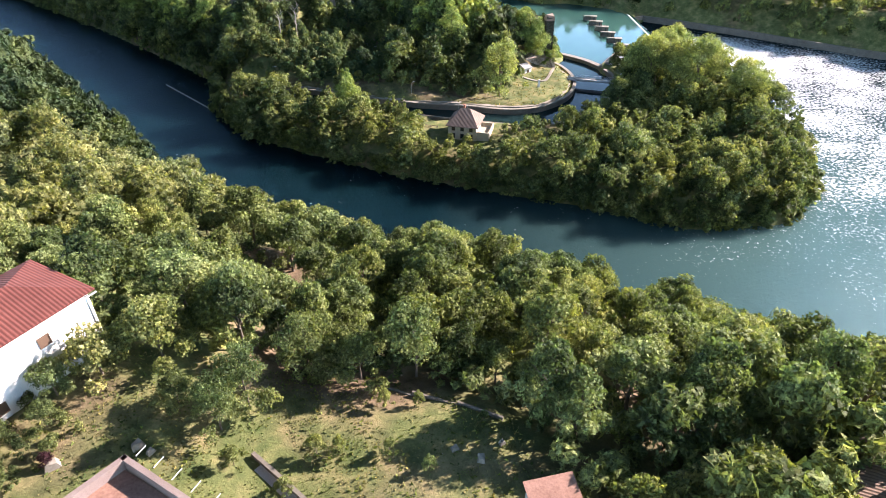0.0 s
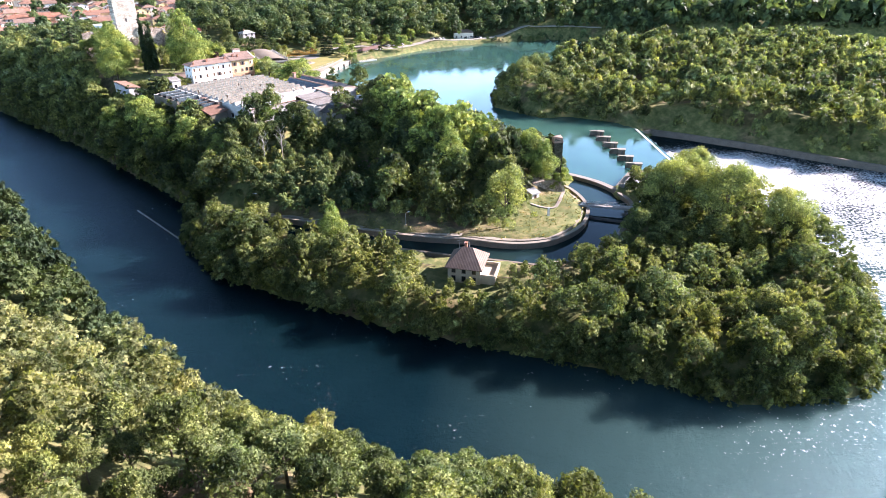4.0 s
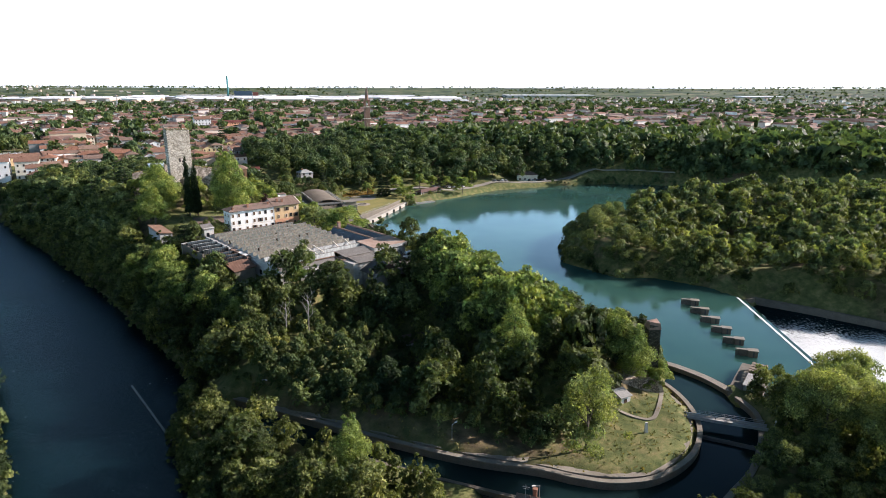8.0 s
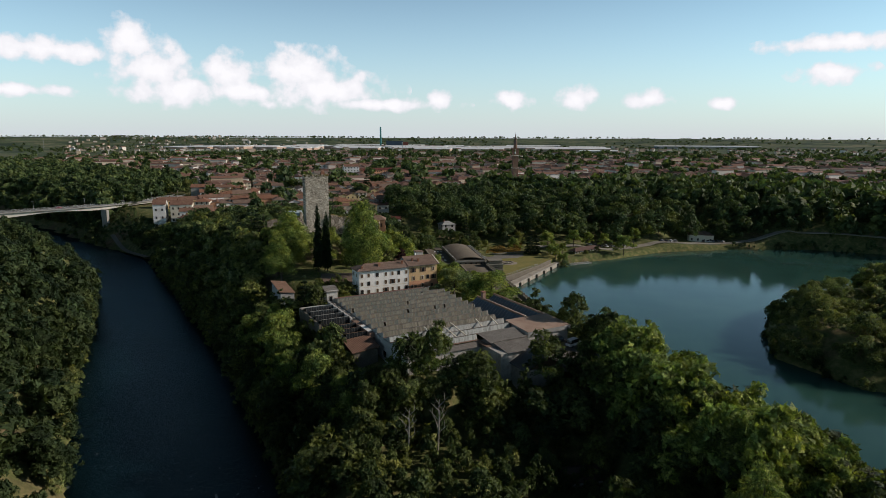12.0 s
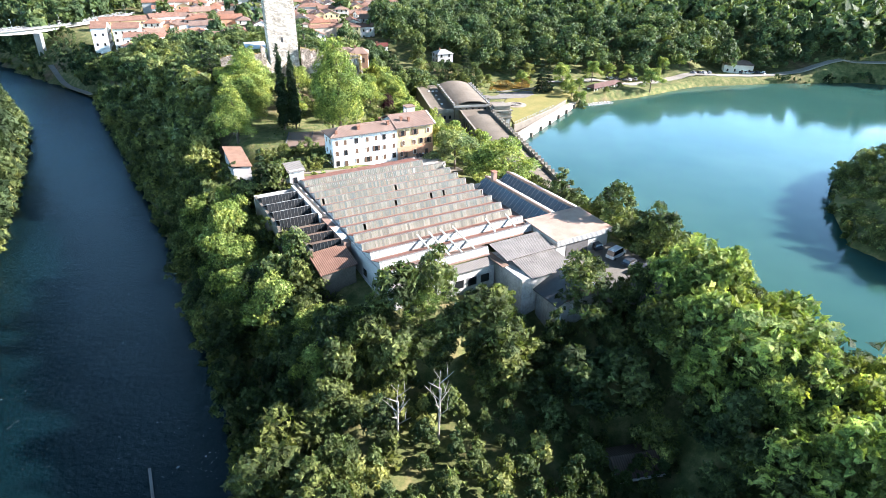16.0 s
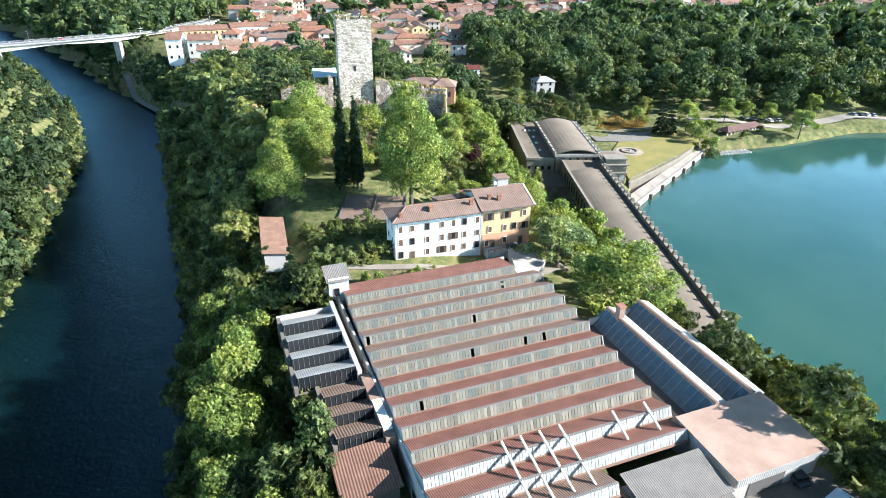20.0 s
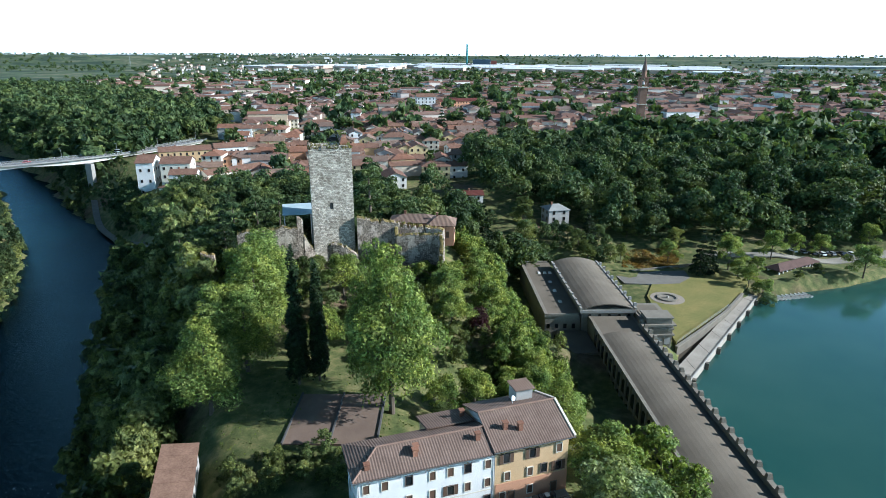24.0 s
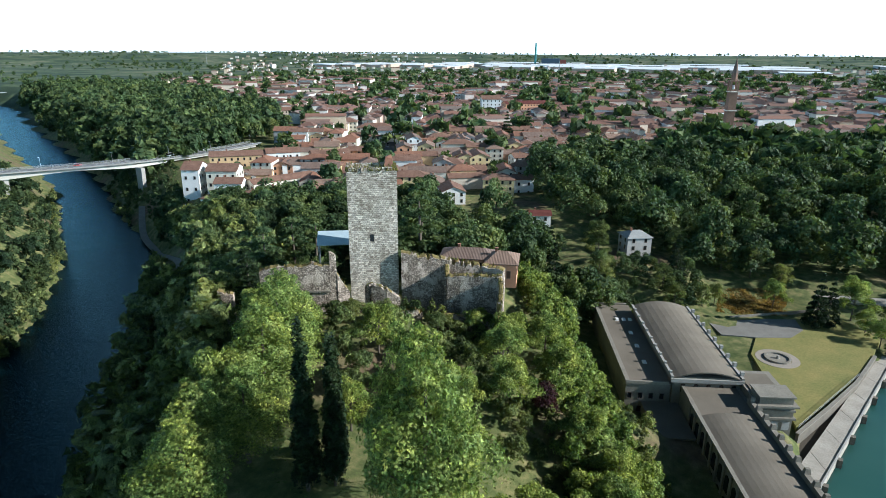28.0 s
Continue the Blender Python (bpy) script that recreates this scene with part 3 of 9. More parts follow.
def crown_cards(lobes, count, size, droop=0.0, inner=0.55, stray=0.75):
    """Leaves over the skins of several lobes: rows of x, y, z, radius, height."""
    lobes = np.asarray(lobes, float)
    area = lobes[:, 3] ** 2
    pick = rng.choice(len(lobes), count, p=area / area.sum())
    d = rng.normal(size=(count, 3))
    d[:, 2] = np.where(d[:, 2] < -0.3, -d[:, 2], d[:, 2])
    d /= np.linalg.norm(d, axis=1, keepdims=True)
    l = lobes[pick]
    c = l[:, :3] + d * np.stack([l[:, 3], l[:, 3], l[:, 4]], 1) * (rng.uniform(inner, 1.15, (count, 1)))
    c[:, 2] -= droop * np.hypot(c[:, 0], c[:, 1])
    n = d + rng.normal(scale=stray, size=(count, 3))
    n /= np.linalg.norm(n, axis=1, keepdims=True)
    return leaf_cards(c, n, size)


def broad_lobes(h, r, k, base=0.28):
    """Many uneven lobes of a broad crown for a tree h high and r wide."""
    out = [(0, 0, h * 0.62, r * 0.6, h * 0.27)]
    for i in range(3 * k + 3):
        a, lift = 2.4 * i + rng.uniform(-0.4, 0.4), rng.uniform(0, 1)
        far = r * (0.88 - 0.55 * lift ** 1.5) * rng.uniform(0.5, 1.25)
        s = r * rng.uniform(0.12, 0.33)
        out.append((far * math.cos(a), far * math.sin(a), h * (base + 0.12 + (0.88 - base - 0.12) * lift * rng.uniform(0.85, 1.1)), s, s * rng.uniform(0.65, 1.1)))
    return out


def tall_lobes(h, r, k):
    """Uneven lobes of a tall, narrow crown."""
    out = []
    for i in range(2 * k):
        f = (i + 0.5) / (2 * k)
        a = i * 2.4
        wide = r * (1 - 0.75 * abs(f - 0.33) - 0.25 * f)
        s = wide * rng.uniform(0.26, 0.52)
        far = rng.uniform(0.45, 0.85) * wide
        out.append((far * math.cos(a), far * math.sin(a), h * (0.16 + 0.76 * f), s, s * 1.15))
    return out


def trunk_shape(h, r, limbs):
    s = Shape()
    s.tube((0, 0, -1.5), (0.1, 0, h * 0.25), r, r * 0.75, 8)
    s.tube((0.1, 0, h * 0.25), (0, 0.1, h * 0.75), r * 0.75, r * 0.25, 7)
    for k in range(limbs):
        a, z = k * 2.4, h * (0.25 + 0.07 * k)
        s.tube((0, 0, z), (math.cos(a) * h * 0.2, math.sin(a) * h * 0.2, z + h * 0.2), r * 0.4, r * 0.12, 5)
    return s


def make_kind(h, lobes, count, size, leaf, trunk_r=0.22, limbs=5, droop=0.0, inner=0.55, stray=0.75):
    v, f = crown_cards(lobes, count, size, droop, inner, stray)
    return grid_mesh("crown", v, f, leaf), trunk_shape(h, trunk_r, limbs).mesh("trunk", BARK), (v, f)


NEAR = [make_kind(10, broad_lobes(10, 4.2, 9), 4200, 0.22, leaf) for leaf in (LEAF_BROAD, LEAF_ISLE, LEAF_BROAD, LEAF_BROAD, LEAF_ISLE)]
NEAR += [make_kind(10, broad_lobes(10, 3.2, 8, 0.2), 3800, 0.21, leaf) for leaf in (LEAF_BROAD, LEAF_ISLE)]


def tree(kind, x, y, h, spread=1.0, label="", name="tree", sink=0.0, mats=None):
    """One tree as a thing: trunk and crown."""
    crown, stem, _ = kind
    z = float(terrain(np.array([x]), np.array([y]))[0]) - sink
    s = h / 10.0
    base = thing(name, label or "leafy broad-crowned tree on the wooded bank", "tree", group="trees")
    base.matrix_world = Matrix.LocRotScale((x, y, z), Euler((0, 0, rng.uniform(0, 6.28))), (s * spread, s * spread, s))
    part("trunk", stem, None, base)
    part("crown", crown, None, base)
    return base


def scatter(outline, gap, keep=None):
    """Uneven places inside an outline, about gap metres apart."""
    xs, ys = [p[0] for p in outline], [p[1] for p in outline]
    px, py = np.meshgrid(np.arange(min(xs), max(xs), gap), np.arange(min(ys), max(ys), gap))
    px, py = px.ravel() + rng.uniform(-0.45, 0.45, px.size) * gap, py.ravel() + rng.uniform(-0.45, 0.45, py.size) * gap
    ok = inside_distance(outline, px, py) < 0
    for w in (RIVER, LAKE, CANAL):
        ok &= inside_distance(w, px, py) > 0.8
    for hole in keep or ():
        ok &= inside_distance(hole, px, py) > 1.0
    return px[ok], py[ok]


def cheap_kind(h, r, k, count, size, tall=False, inner=0.55, stray=0.7):
    return crown_cards(tall_lobes(h, r, k) if tall else broad_lobes(h, r, k, 0.12), count, size, 0.0, inner, stray)


MID = [cheap_kind(10, 3.9, 8, 1000, 0.42) for _ in range(5)] + [cheap_kind(10, 2.7, 7, 800, 0.4, True) for _ in range(2)]
FAR = [cheap_kind(10, 4.2, 6, 300, 0.78, False, 0.68, 0.35) for _ in range(5)] + [cheap_kind(10, 2.8, 6, 160, 0.95, True) for _ in range(2)]
THIN = [cheap_kind(10, 4.6, 5, 170, 1.1, False, 0.72, 0.4) for _ in range(5)] + [cheap_kind(10, 3.0, 5, 110, 1.15, True) for _ in range(2)]
FINE = [cheap_kind(10, 4.5, 7, 860, 0.4, False, 0.72, 0.45) for _ in range(6)]
usual = rng
rng = np.random.default_rng(23)
ISLE_KINDS = [cheap_kind(10, 3.9, 9, 1350, 0.32, False, 0.62, 0.75) for _ in range(4)] + [cheap_kind(10, 2.7, 7, 1050, 0.32, True, 0.6, 0.75) for _ in range(2)]
rng = usual
COARSE = [cheap_kind(10, 6.5, 5, 48, 2.2) for _ in range(5)]


def off_the_line(x, y):
    """Metres from the middle line of the plan, along the near bank, hill and park."""
    s = np.clip((-x * 90 + y * 300) / (90 ** 2 + 300 ** 2), 0, 1.25)
    return np.hypot(x + 90 * s, y - 300 * s)



def woods(name, places, kinds, low, high, leaf, label, category="woods"):
    """A whole wood as one mesh of leaves, trees joined; finer leaves near the middle line."""
    px, py = places
    pz, far = terrain(px, py), off_the_line(px, py)
    vs, fs, n = [], [], 0
    for x, y, z, r in zip(px, py, pz, far):
        some = kinds or (MID if r < 80 else (FAR if r < 180 else (THIN if r < 380 else COARSE)))
        v, f = some[rng.integers(len(some))]
        h, a = (low * 0.8 + (high * 1.08 - low * 0.8) * rng.beta(1.1, 1.3)) / 10.0, rng.uniform(0, 6.28)
        wide = h * rng.uniform(0.7, 1.2)
        c, s = math.cos(a) * wide, math.sin(a) * wide
        p = np.empty_like(v)
        p[:, 0], p[:, 1], p[:, 2] = x + v[:, 0] * c - v[:, 1] * s, y + v[:, 0] * s + v[:, 1] * c, z + v[:, 2] * h - 0.4
        vs.append(p), fs.append(f + n)
        n += len(v)
    if not vs:
        return None
    ob = new(name, grid_mesh(name, np.concatenate(vs), np.concatenate(fs), leaf))
    return tagged(ob, label, category, kind="stuff")


# open ground where no wood grows
GARDEN = [(-30, 54), (-6, 54), (10, 47), (14, 36), (10, 14), (-60, 14), (-60, 50)]
FACTORY_YARD = [(-128, 297), (-118, 310), (-88, 332), (-68, 332), (-40, 308), (-30, 292), (-50, 277), (-76, 263), (-100, 268)]
PARK = [(-166, 330), (-140, 312), (-118, 316), (-92, 348), (-104, 366), (-130, 392), (-165, 400), (-190, 385), (-172, 352)]
CASTLE = [(-218, 382), (-190, 392), (-158, 428), (-160, 450), (-190, 440), (-212, 425)]
PLANT = [(-160, 475), (-140, 432), (-122, 428), (-68, 336), (-50, 345), (-88, 425), (-70, 500), (-95, 530), (-140, 520), (-148, 490)]
POINT = [(-75, 221.5), (-40, 214.5), (-8, 207.5), (6, 206), (16, 211), (25, 221), (38, 243), (46, 244), (46, 215), (30, 196), (-14, 200), (-75, 216)]
ISLE_YARD = [(-8, 192), (-8, 168), (12, 163), (32, 170), (34, 184), (20, 184)]
SHED_SPOT = [(20, 220), (36, 223), (39, 234), (30, 235), (21, 230)]
VILLA_FRONT = [(-134, 312), (-118, 304), (-84, 332), (-97, 356), (-112, 347), (-128, 333)]
CLIFF_PATH = [(-424, 489), (-386, 468), (-357, 456), (-330, 446), (-304, 435), (-280, 420), (-282, 412), (-306, 425), (-331, 436), (-356, 446), (-384, 456), (-420, 474)]
YARD = [(-49.5, 296.5), (-41.6, 305.6), (-28, 294.6), (-30, 286), (-40, 284.5), (-46, 290)]
HOLES = [CLIFF_PATH, YARD, VILLA_FRONT, SHED_SPOT, GARDEN, FACTORY_YARD, PARK, CASTLE, PLANT, POINT, ISLE_YARD]

BANK = [(-135, 45), (-62, 30), (-62, 52), (-28, 56), (12, 48), (16, 30), (90, 25), (125, 58), (60, 95), (0, 118), (-60, 140), (-140, 120)]
places = scatter(BANK, 6.0, HOLES)
front = (places[1] < 112) & (np.abs(places[0]) < 85) & (places[1] > 45)
order = np.argsort(np.hypot(places[0], places[1] - 60) + np.where(front, 0, 500))
near_set, rest = order[:175], order[175:]
for k in near_set:
    tree(NEAR[k % len(NEAR)], places[0][k], places[1][k], rng.uniform(6.5, 13), rng.uniform(0.75, 1.15))
rest_x, rest_y = places[0][rest], places[1][rest]
willows = (rest_x < -18) & (rest_x > -120) & (rest_y > 72)
woods("riverside_wood", (rest_x[~willows], rest_y[~willows]), None, 7, 14, LEAF_BROAD, "dense green riverside wood on a steep bank")
woods("riverside_willows", (rest_x[willows], rest_y[willows]), ISLE_KINDS, 8, 15, LEAF_SALLOW, "tall pale feathery willows above the river bank")
ISLE = [(-90, 212), (-60, 180), (0, 150), (60, 132), (100, 138), (118, 185), (108, 240), (60, 236), (44, 190), (0, 184), (-70, 215)]
woods("island_wood", scatter(ISLE, 5.2, HOLES), ISLE_KINDS, 4.5, 12, LEAF_ISLE, "leafy willows and poplars covering the river island")
HILL = [(-95, 236), (-66, 221), (-20, 209), (8, 207), (24, 222), (44, 252), (24, 290), (-16, 346), (-48, 340), (-128, 318), (-160, 304), (-108, 250)]
hill_x, hill_y = scatter(HILL, 5.2, HOLES)
hollow = (hill_x < -24) & (hill_x > -68) & (hill_y < 257)
# a darker leaf colour stands in for the shade of the hollow
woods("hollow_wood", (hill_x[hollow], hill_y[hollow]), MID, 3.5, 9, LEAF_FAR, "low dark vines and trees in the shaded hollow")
woods("hill_wood", (hill_x[~hollow], hill_y[~hollow]), None, 7, 15, LEAF_HILL_SHADE, "dense dark green trees on the peninsula slopes")
CLIFF = [(-107, 233), (-147, 267), (-207, 317), (-269, 367), (-357, 438), (-330, 470), (-240, 430), (-210, 380), (-165, 330), (-135, 315), (-130, 290)]
woods("cliff_wood", scatter(CLIFF, 5.4, HOLES), None, 7, 14, LEAF_BROAD, "green trees on the cliff above the river")
WEST = [(-130, 124), (-50, 152), (-110, 206), (-190, 279), (-290, 371), (-392, 438), (-520, 470), (-560, 410), (-380, 310), (-270, 240)]
west_x, west_y = scatter(WEST, 6.8)
low_end = west_x < -300
woods("bridge_bank_wood", (west_x[low_end], west_y[low_end]), None, 5, 9.5, LEAF_WEST_SHADE, "low dark trees on the river bank before the bridge")
woods("west_bank_wood", (west_x[~low_end], west_y[~low_end]), None, 10, 16, LEAF_WEST_SHADE, "dark wood on the far river bank")
ISLAND = [(20, 400), (22, 366), (46, 346), (92, 336), (130, 316), (260, 240), (380, 215), (380, 470), (150, 498), (70, 468), (30, 434)]
isle_x, isle_y = scatter(ISLAND, 7.6)
west_tip = isle_x < 60
woods("lake_island_wood", (isle_x[west_tip], isle_y[west_tip]), FINE, 6, 9, LEAF_ISLE, "low green trees on the tip of the lake island")
TIP = [(21, 402), (22, 367), (46, 346), (92, 337), (104, 356), (70, 410), (36, 432)]
woods("lake_island_thicket", scatter(TIP, 4.6), FINE, 4, 7, LEAF_ISLE, "dense green thicket on the tip of the lake island")
woods("lake_island_wood", (isle_x[~west_tip], isle_y[~west_tip]), None, 9, 14, LEAF_ISLE, "low green wood covering the flat lake island")
SLOPE = [(-165, 515), (-140, 526), (-112, 546), (-84, 556), (-54, 574), (-16, 604), (60, 632), (270, 590), (520, 545), (520, 790), (0, 800), (-110, 790), (-190, 770), (-212, 690), (-262, 645), (-232, 578), (-206, 548)]
VILLA_GAPS = [[(-182, 492), (-182, 545), (-143, 545), (-136, 490)], [(-222, 516), (-222, 548), (-186, 548), (-186, 516)], [(-265, 556), (-265, 585), (-232, 585), (-232, 556)], [(-252, 512), (-224, 512), (-230, 560), (-256, 560)]]
slope_x, slope_y = scatter(SLOPE, 8.8, [PLANT] + VILLA_GAPS)
front = (slope_y < 655) & (slope_x < 40)
woods("slope_wood", (slope_x[front], slope_y[front]), FINE, 10, 22, LEAF_FAR, "dark wooded slope above the lake")
woods("slope_wood", (slope_x[~front], slope_y[~front]), None, 10, 22, LEAF_FAR, "dark wooded slope behind the lake")


def shore(name, outline, reach, leaf, label, skip=(), low=2.2, high=5.5):
    """Low bushes that hang over the water's edge."""
    px, py = [], []
    for (ax, ay), (bx, by) in zip(outline, outline[1:]):
        n = int(math.hypot(bx - ax, by - ay) / 2.1)
        for k in range(n):
            f = (k + rng.uniform(0, 1)) / max(n, 1)
            px.append(ax + (bx - ax) * f + rng.uniform(-reach, reach)), py.append(ay + (by - ay) * f + rng.uniform(-reach, reach))
    px, py = np.array(px), np.array(py)
    ok = off_the_line(px, py) < 420
    for w in (RIVER, LAKE):
        ok &= inside_distance(w, px, py) > -0.9
    for hole in skip:
        ok &= inside_distance(hole, px, py) > 0
    return woods(name, (px[ok], py[ok]), THIN, low, high, leaf, label, "bushes")


shore("river_bushes", RIVER[4:24], 2.0, LEAF_BROAD, "low green bushes hanging over the river bank", (CLIFF_PATH,))
shore("river_bushes", RIVER[33:52], 2.0, LEAF_BROAD, "low green bushes hanging over the river bank")
shore("island_bushes", RIVER[12:23], 6.5, LEAF_ISLE, "dense bushes on the island shore", (ISLE_YARD,), 3, 7)
shore("island_bushes", RIVER[12:23], 3.5, LEAF_BROAD, "dense bushes on the island shore", (), 2.5, 6)
shore("island_bushes", RIVER[12:23], 1.3, LEAF_BROAD, "low bushes hanging over the island shore", (), 2, 4)
shore("island_bushes", RIVER[12:23], 2.0, LEAF_ISLE, "low bushes hanging over the island shore", (), 2, 4.5)
shore("far_bank_bushes", RIVER[36:49], 6.0, LEAF_WEST_SHADE, "dense bushes on the far river bank", (), 3, 7)
for name, outline, gap in (("bank_undergrowth", WEST, 11.0), ("garden_edge_undergrowth", [(-62, 52), (-28, 56), (12, 48), (16, 30), (60, 28), (70, 60), (20, 84), (-40, 84), (-70, 70)], 3.4), ("hill_undergrowth", HILL, 5.4), ("cliff_undergrowth", CLIFF, 5.4), ("island_undergrowth", ISLE, 3.7)):
    woods(name, scatter(outline, gap, HOLES), THIN, 3, 6, LEAF_WEST_SHADE if outline is WEST else LEAF_BROAD, "low shrubs growing under the trees", "shrubs")
FOOT = [(-76, 222), (-40, 216), (-10, 210), (-14, 224), (-40, 233), (-70, 238)]
woods("hill_foot_bushes", scatter(FOOT, 3.4), FAR, 2, 5.5, LEAF_FAR, "dark bushes at the foot of the wooded hill", "bushes")
YARD_SIDE = [(-9, 178), (-8, 167), (12, 162), (34, 168), (34, 176), (16, 173), (0, 175)]
woods("island_yard_bushes", scatter(YARD_SIDE, 3.4), FAR, 2, 4.5, LEAF_ISLE, "bushes below the lock house", "bushes")
woods("island_yard_bushes", scatter([(16, 178), (26, 175), (36, 182), (28, 185), (17, 186)], 4.2), FAR, 2.5, 5.5, LEAF_ISLE, "bushes beside the lock house garden", "bushes")
shore("lake_bushes", LAKE[15:24], 1.8, LEAF_ISLE, "low bushes along the lake island shore")
shore("lake_bushes", LAKE[30:37], 1.8, LEAF_BRIGHT, "low bushes along the wooded lake shore")
shore("lake_bushes", LAKE[9:14], 2.0, LEAF_FAR, "low bushes along the far lake shore")


def tufts(name, outline, count, height, mat, label):
    """Grass tufts and weeds standing on open ground."""
    xs, ys = [q[0] for q in outline], [q[1] for q in outline]
    x, y = rng.uniform(min(xs), max(xs), count), rng.uniform(min(ys), max(ys), count)
    patch = waviness(x * 3.1, y * 3.1) + rng.normal(scale=0.5, size=count)
    ok = (inside_distance(outline, x, y) < 0) & (patch > -0.3)
    x, y = x[ok], y[ok]
    h = height * rng.uniform(0.4, 1.5, len(x))
    c = np.stack([x, y, terrain(x, y) + h * 0.3], 1)
    n = rng.normal(size=(len(x), 3)) * (1, 1, 0.35)
    n /= np.linalg.norm(n, axis=1, keepdims=True)
    v, f = leaf_cards(c, n, 1.0)
    v = (v.reshape(-1, 3, 3) - c[:, None]) * h[:, None, None] * 0.8 + c[:, None]
    ob = new(name, grid_mesh(name, v.reshape(-1, 3), f, mat))
    return tagged(ob, label, "grass", kind="stuff")


GRASS = foliage("dry_grass", (0.09, 0.1, 0.03), (0.17, 0.155, 0.06), (0.3, 0.25, 0.11), 0.3, 0.3)
WEEDS = foliage("green_weeds", (0.07, 0.1, 0.025), (0.12, 0.16, 0.04), (0.18, 0.21, 0.06), 0.3, 0.3)
tufts("garden_grass", GARDEN, 30000, 0.15, GRASS, "dry yellow grass of the garden")
tufts("garden_weeds", GARDEN, 11000, 0.22, WEEDS, "green weeds scattered through the garden")
tufts("point_grass", POINT, 7000, 0.35, GRASS, "dry grass on the canal point")
DRY = foliage("dry_field_grass", (0.16, 0.1, 0.035), (0.26, 0.17, 0.06), (0.36, 0.25, 0.1), 0.3, 0.2)
tufts("dry_field", [(-130, 524), (-110, 538), (-107, 516), (-126, 504)], 20000, 0.4, DRY, "dry orange grass field above the forecourt")
tufts("park_grass", PARK, 9000, 0.25, WEEDS, "green grass of the park lawn")
shore("slope_bushes", [(-72, 223), (-40, 215.5), (-8, 209), (6, 208), (14, 212), (24, 223)], 2.2, LEAF_BROAD, "low bushes at the foot of the wooded slope")

# ---- building parts ----
def at_frame(x, y, z, ang):
    return pose(x, y, z, 0, 0, ang)


def window_mesh(w, h, frame_mat, pane_mat):
    """A framed window on y = 0 that faces -y, in one piece; the pane is set back in its frame."""
    f, a, b = 0.1, -0.1, -0.03
    o = [(-w / 2, 0), (w / 2, 0), (w / 2, h), (-w / 2, h)]
    q = [(-w / 2 + f, f), (w / 2 - f, f), (w / 2 - f, h - f), (-w / 2 + f, h - f)]
    v = [(x, 0.1, z) for x, z in o] + [(x, a, z) for x, z in o] + [(x, a, z) for x, z in q] + [(x, b, z) for x, z in q]
    faces = []
    for r in (0, 4, 8):
        faces += [(r + i, r + (i + 1) % 4, r + 4 + (i + 1) % 4, r + 4 + i) for i in range(4)]
    me = Shape().add(v, faces + [(12, 13, 14, 15)]).mesh("window", frame_mat)
    me.materials.append(pane_mat)
    me.polygons[len(faces)].material_index = 1
    return me


FRAME = worn("window_frames", (0.1, 0.075, 0.06), (0.2, 0.16, 0.13), 2.0, 0.7)
WINDOW = window_mesh(1.15, 1.65, FRAME, DARKGLASS)
LEAF = Shape().box(0, -0.1, 0, 0.52, -0.03, 1.65).mesh("shutter", SHUTTER)
DOOR = window_mesh(1.1, 2.1, WOOD, SHUTTER)


def shuttered(parent, x, y, z, turn):
    """A window with its two shutters folded open."""
    w = set_window(parent, WINDOW, x, y, z, turn)
    for dx in (-1.12, 0.6):
        part("shutter", LEAF, None, w).matrix_local = pose(dx, 0, 0)
    return w


def roof_shape(w, d, h, rise, kind="gable", over=0.5, thick=0.18):
    """A tiled roof over a w by d plan whose walls are h high; the ridge runs along x."""
    m = d / 2
    drop, hip = rise * over / m, min(m, w * 0.35)
    x0, x1, y0, y1, low, top = -over, w + over, -over, d + over, h - rise * over / m, h + rise
    rx0, rx1 = (x0, x1) if kind == "gable" else (hip, w - hip)
    under = [(x0, y0, low), (x1, y0, low), (x1, y1, low), (x0, y1, low), (rx0, m, top), (rx1, m, top)]
    faces = [(0, 1, 5, 4), (2, 3, 4, 5)] + ([(1, 2, 5), (3, 0, 4)] if kind == "hip" else [])
    rim = [0, 1, 2, 3] if kind == "hip" else [0, 1, 5, 2, 3, 4]
    s = Shape()
    s.add(under + [(x, y, z + thick) for x, y, z in under], [tuple(q + 6 for q in f) for f in faces] + [tuple(reversed(f)) for f in faces]
          + [(a, b, b + 6, a + 6) for a, b in zip(rim, rim[1:] + rim[:1])])
    return s


def wall_shape(w, d, h, rise=0.0):
    """Four walls, with gables where rise is given."""
    s = Shape().box(0, 0, -2.5, w, d, h)
    if rise:
        for x in (0.0, w - 0.25):
            s.add([(x, 0, h), (x, d, h), (x, d / 2, h + rise - 0.05), (x + 0.25, 0, h), (x + 0.25, d, h), (x + 0.25, d / 2, h + rise - 0.05)],
                  [(0, 2, 1), (3, 4, 5), (0, 3, 5, 2), (1, 2, 5, 4)])
    return s


def set_window(parent, data, x, y, z, turn, name="window", label=""):
    ob = part(name, data, None, parent, label)
    ob.matrix_local = pose(x, y, z, 0, 0, turn)
    return ob


def chimney_part(parent, x, y, z, mat=None):
    s = Shape().box(x - 0.35, y - 0.3, z - 1.2, x + 0.35, y + 0.3, z + 0.9).box(x - 0.45, y - 0.4, z + 0.9, x + 0.45, y + 0.4, z + 1.02)
    part("chimney", s, mat or TILES, parent)


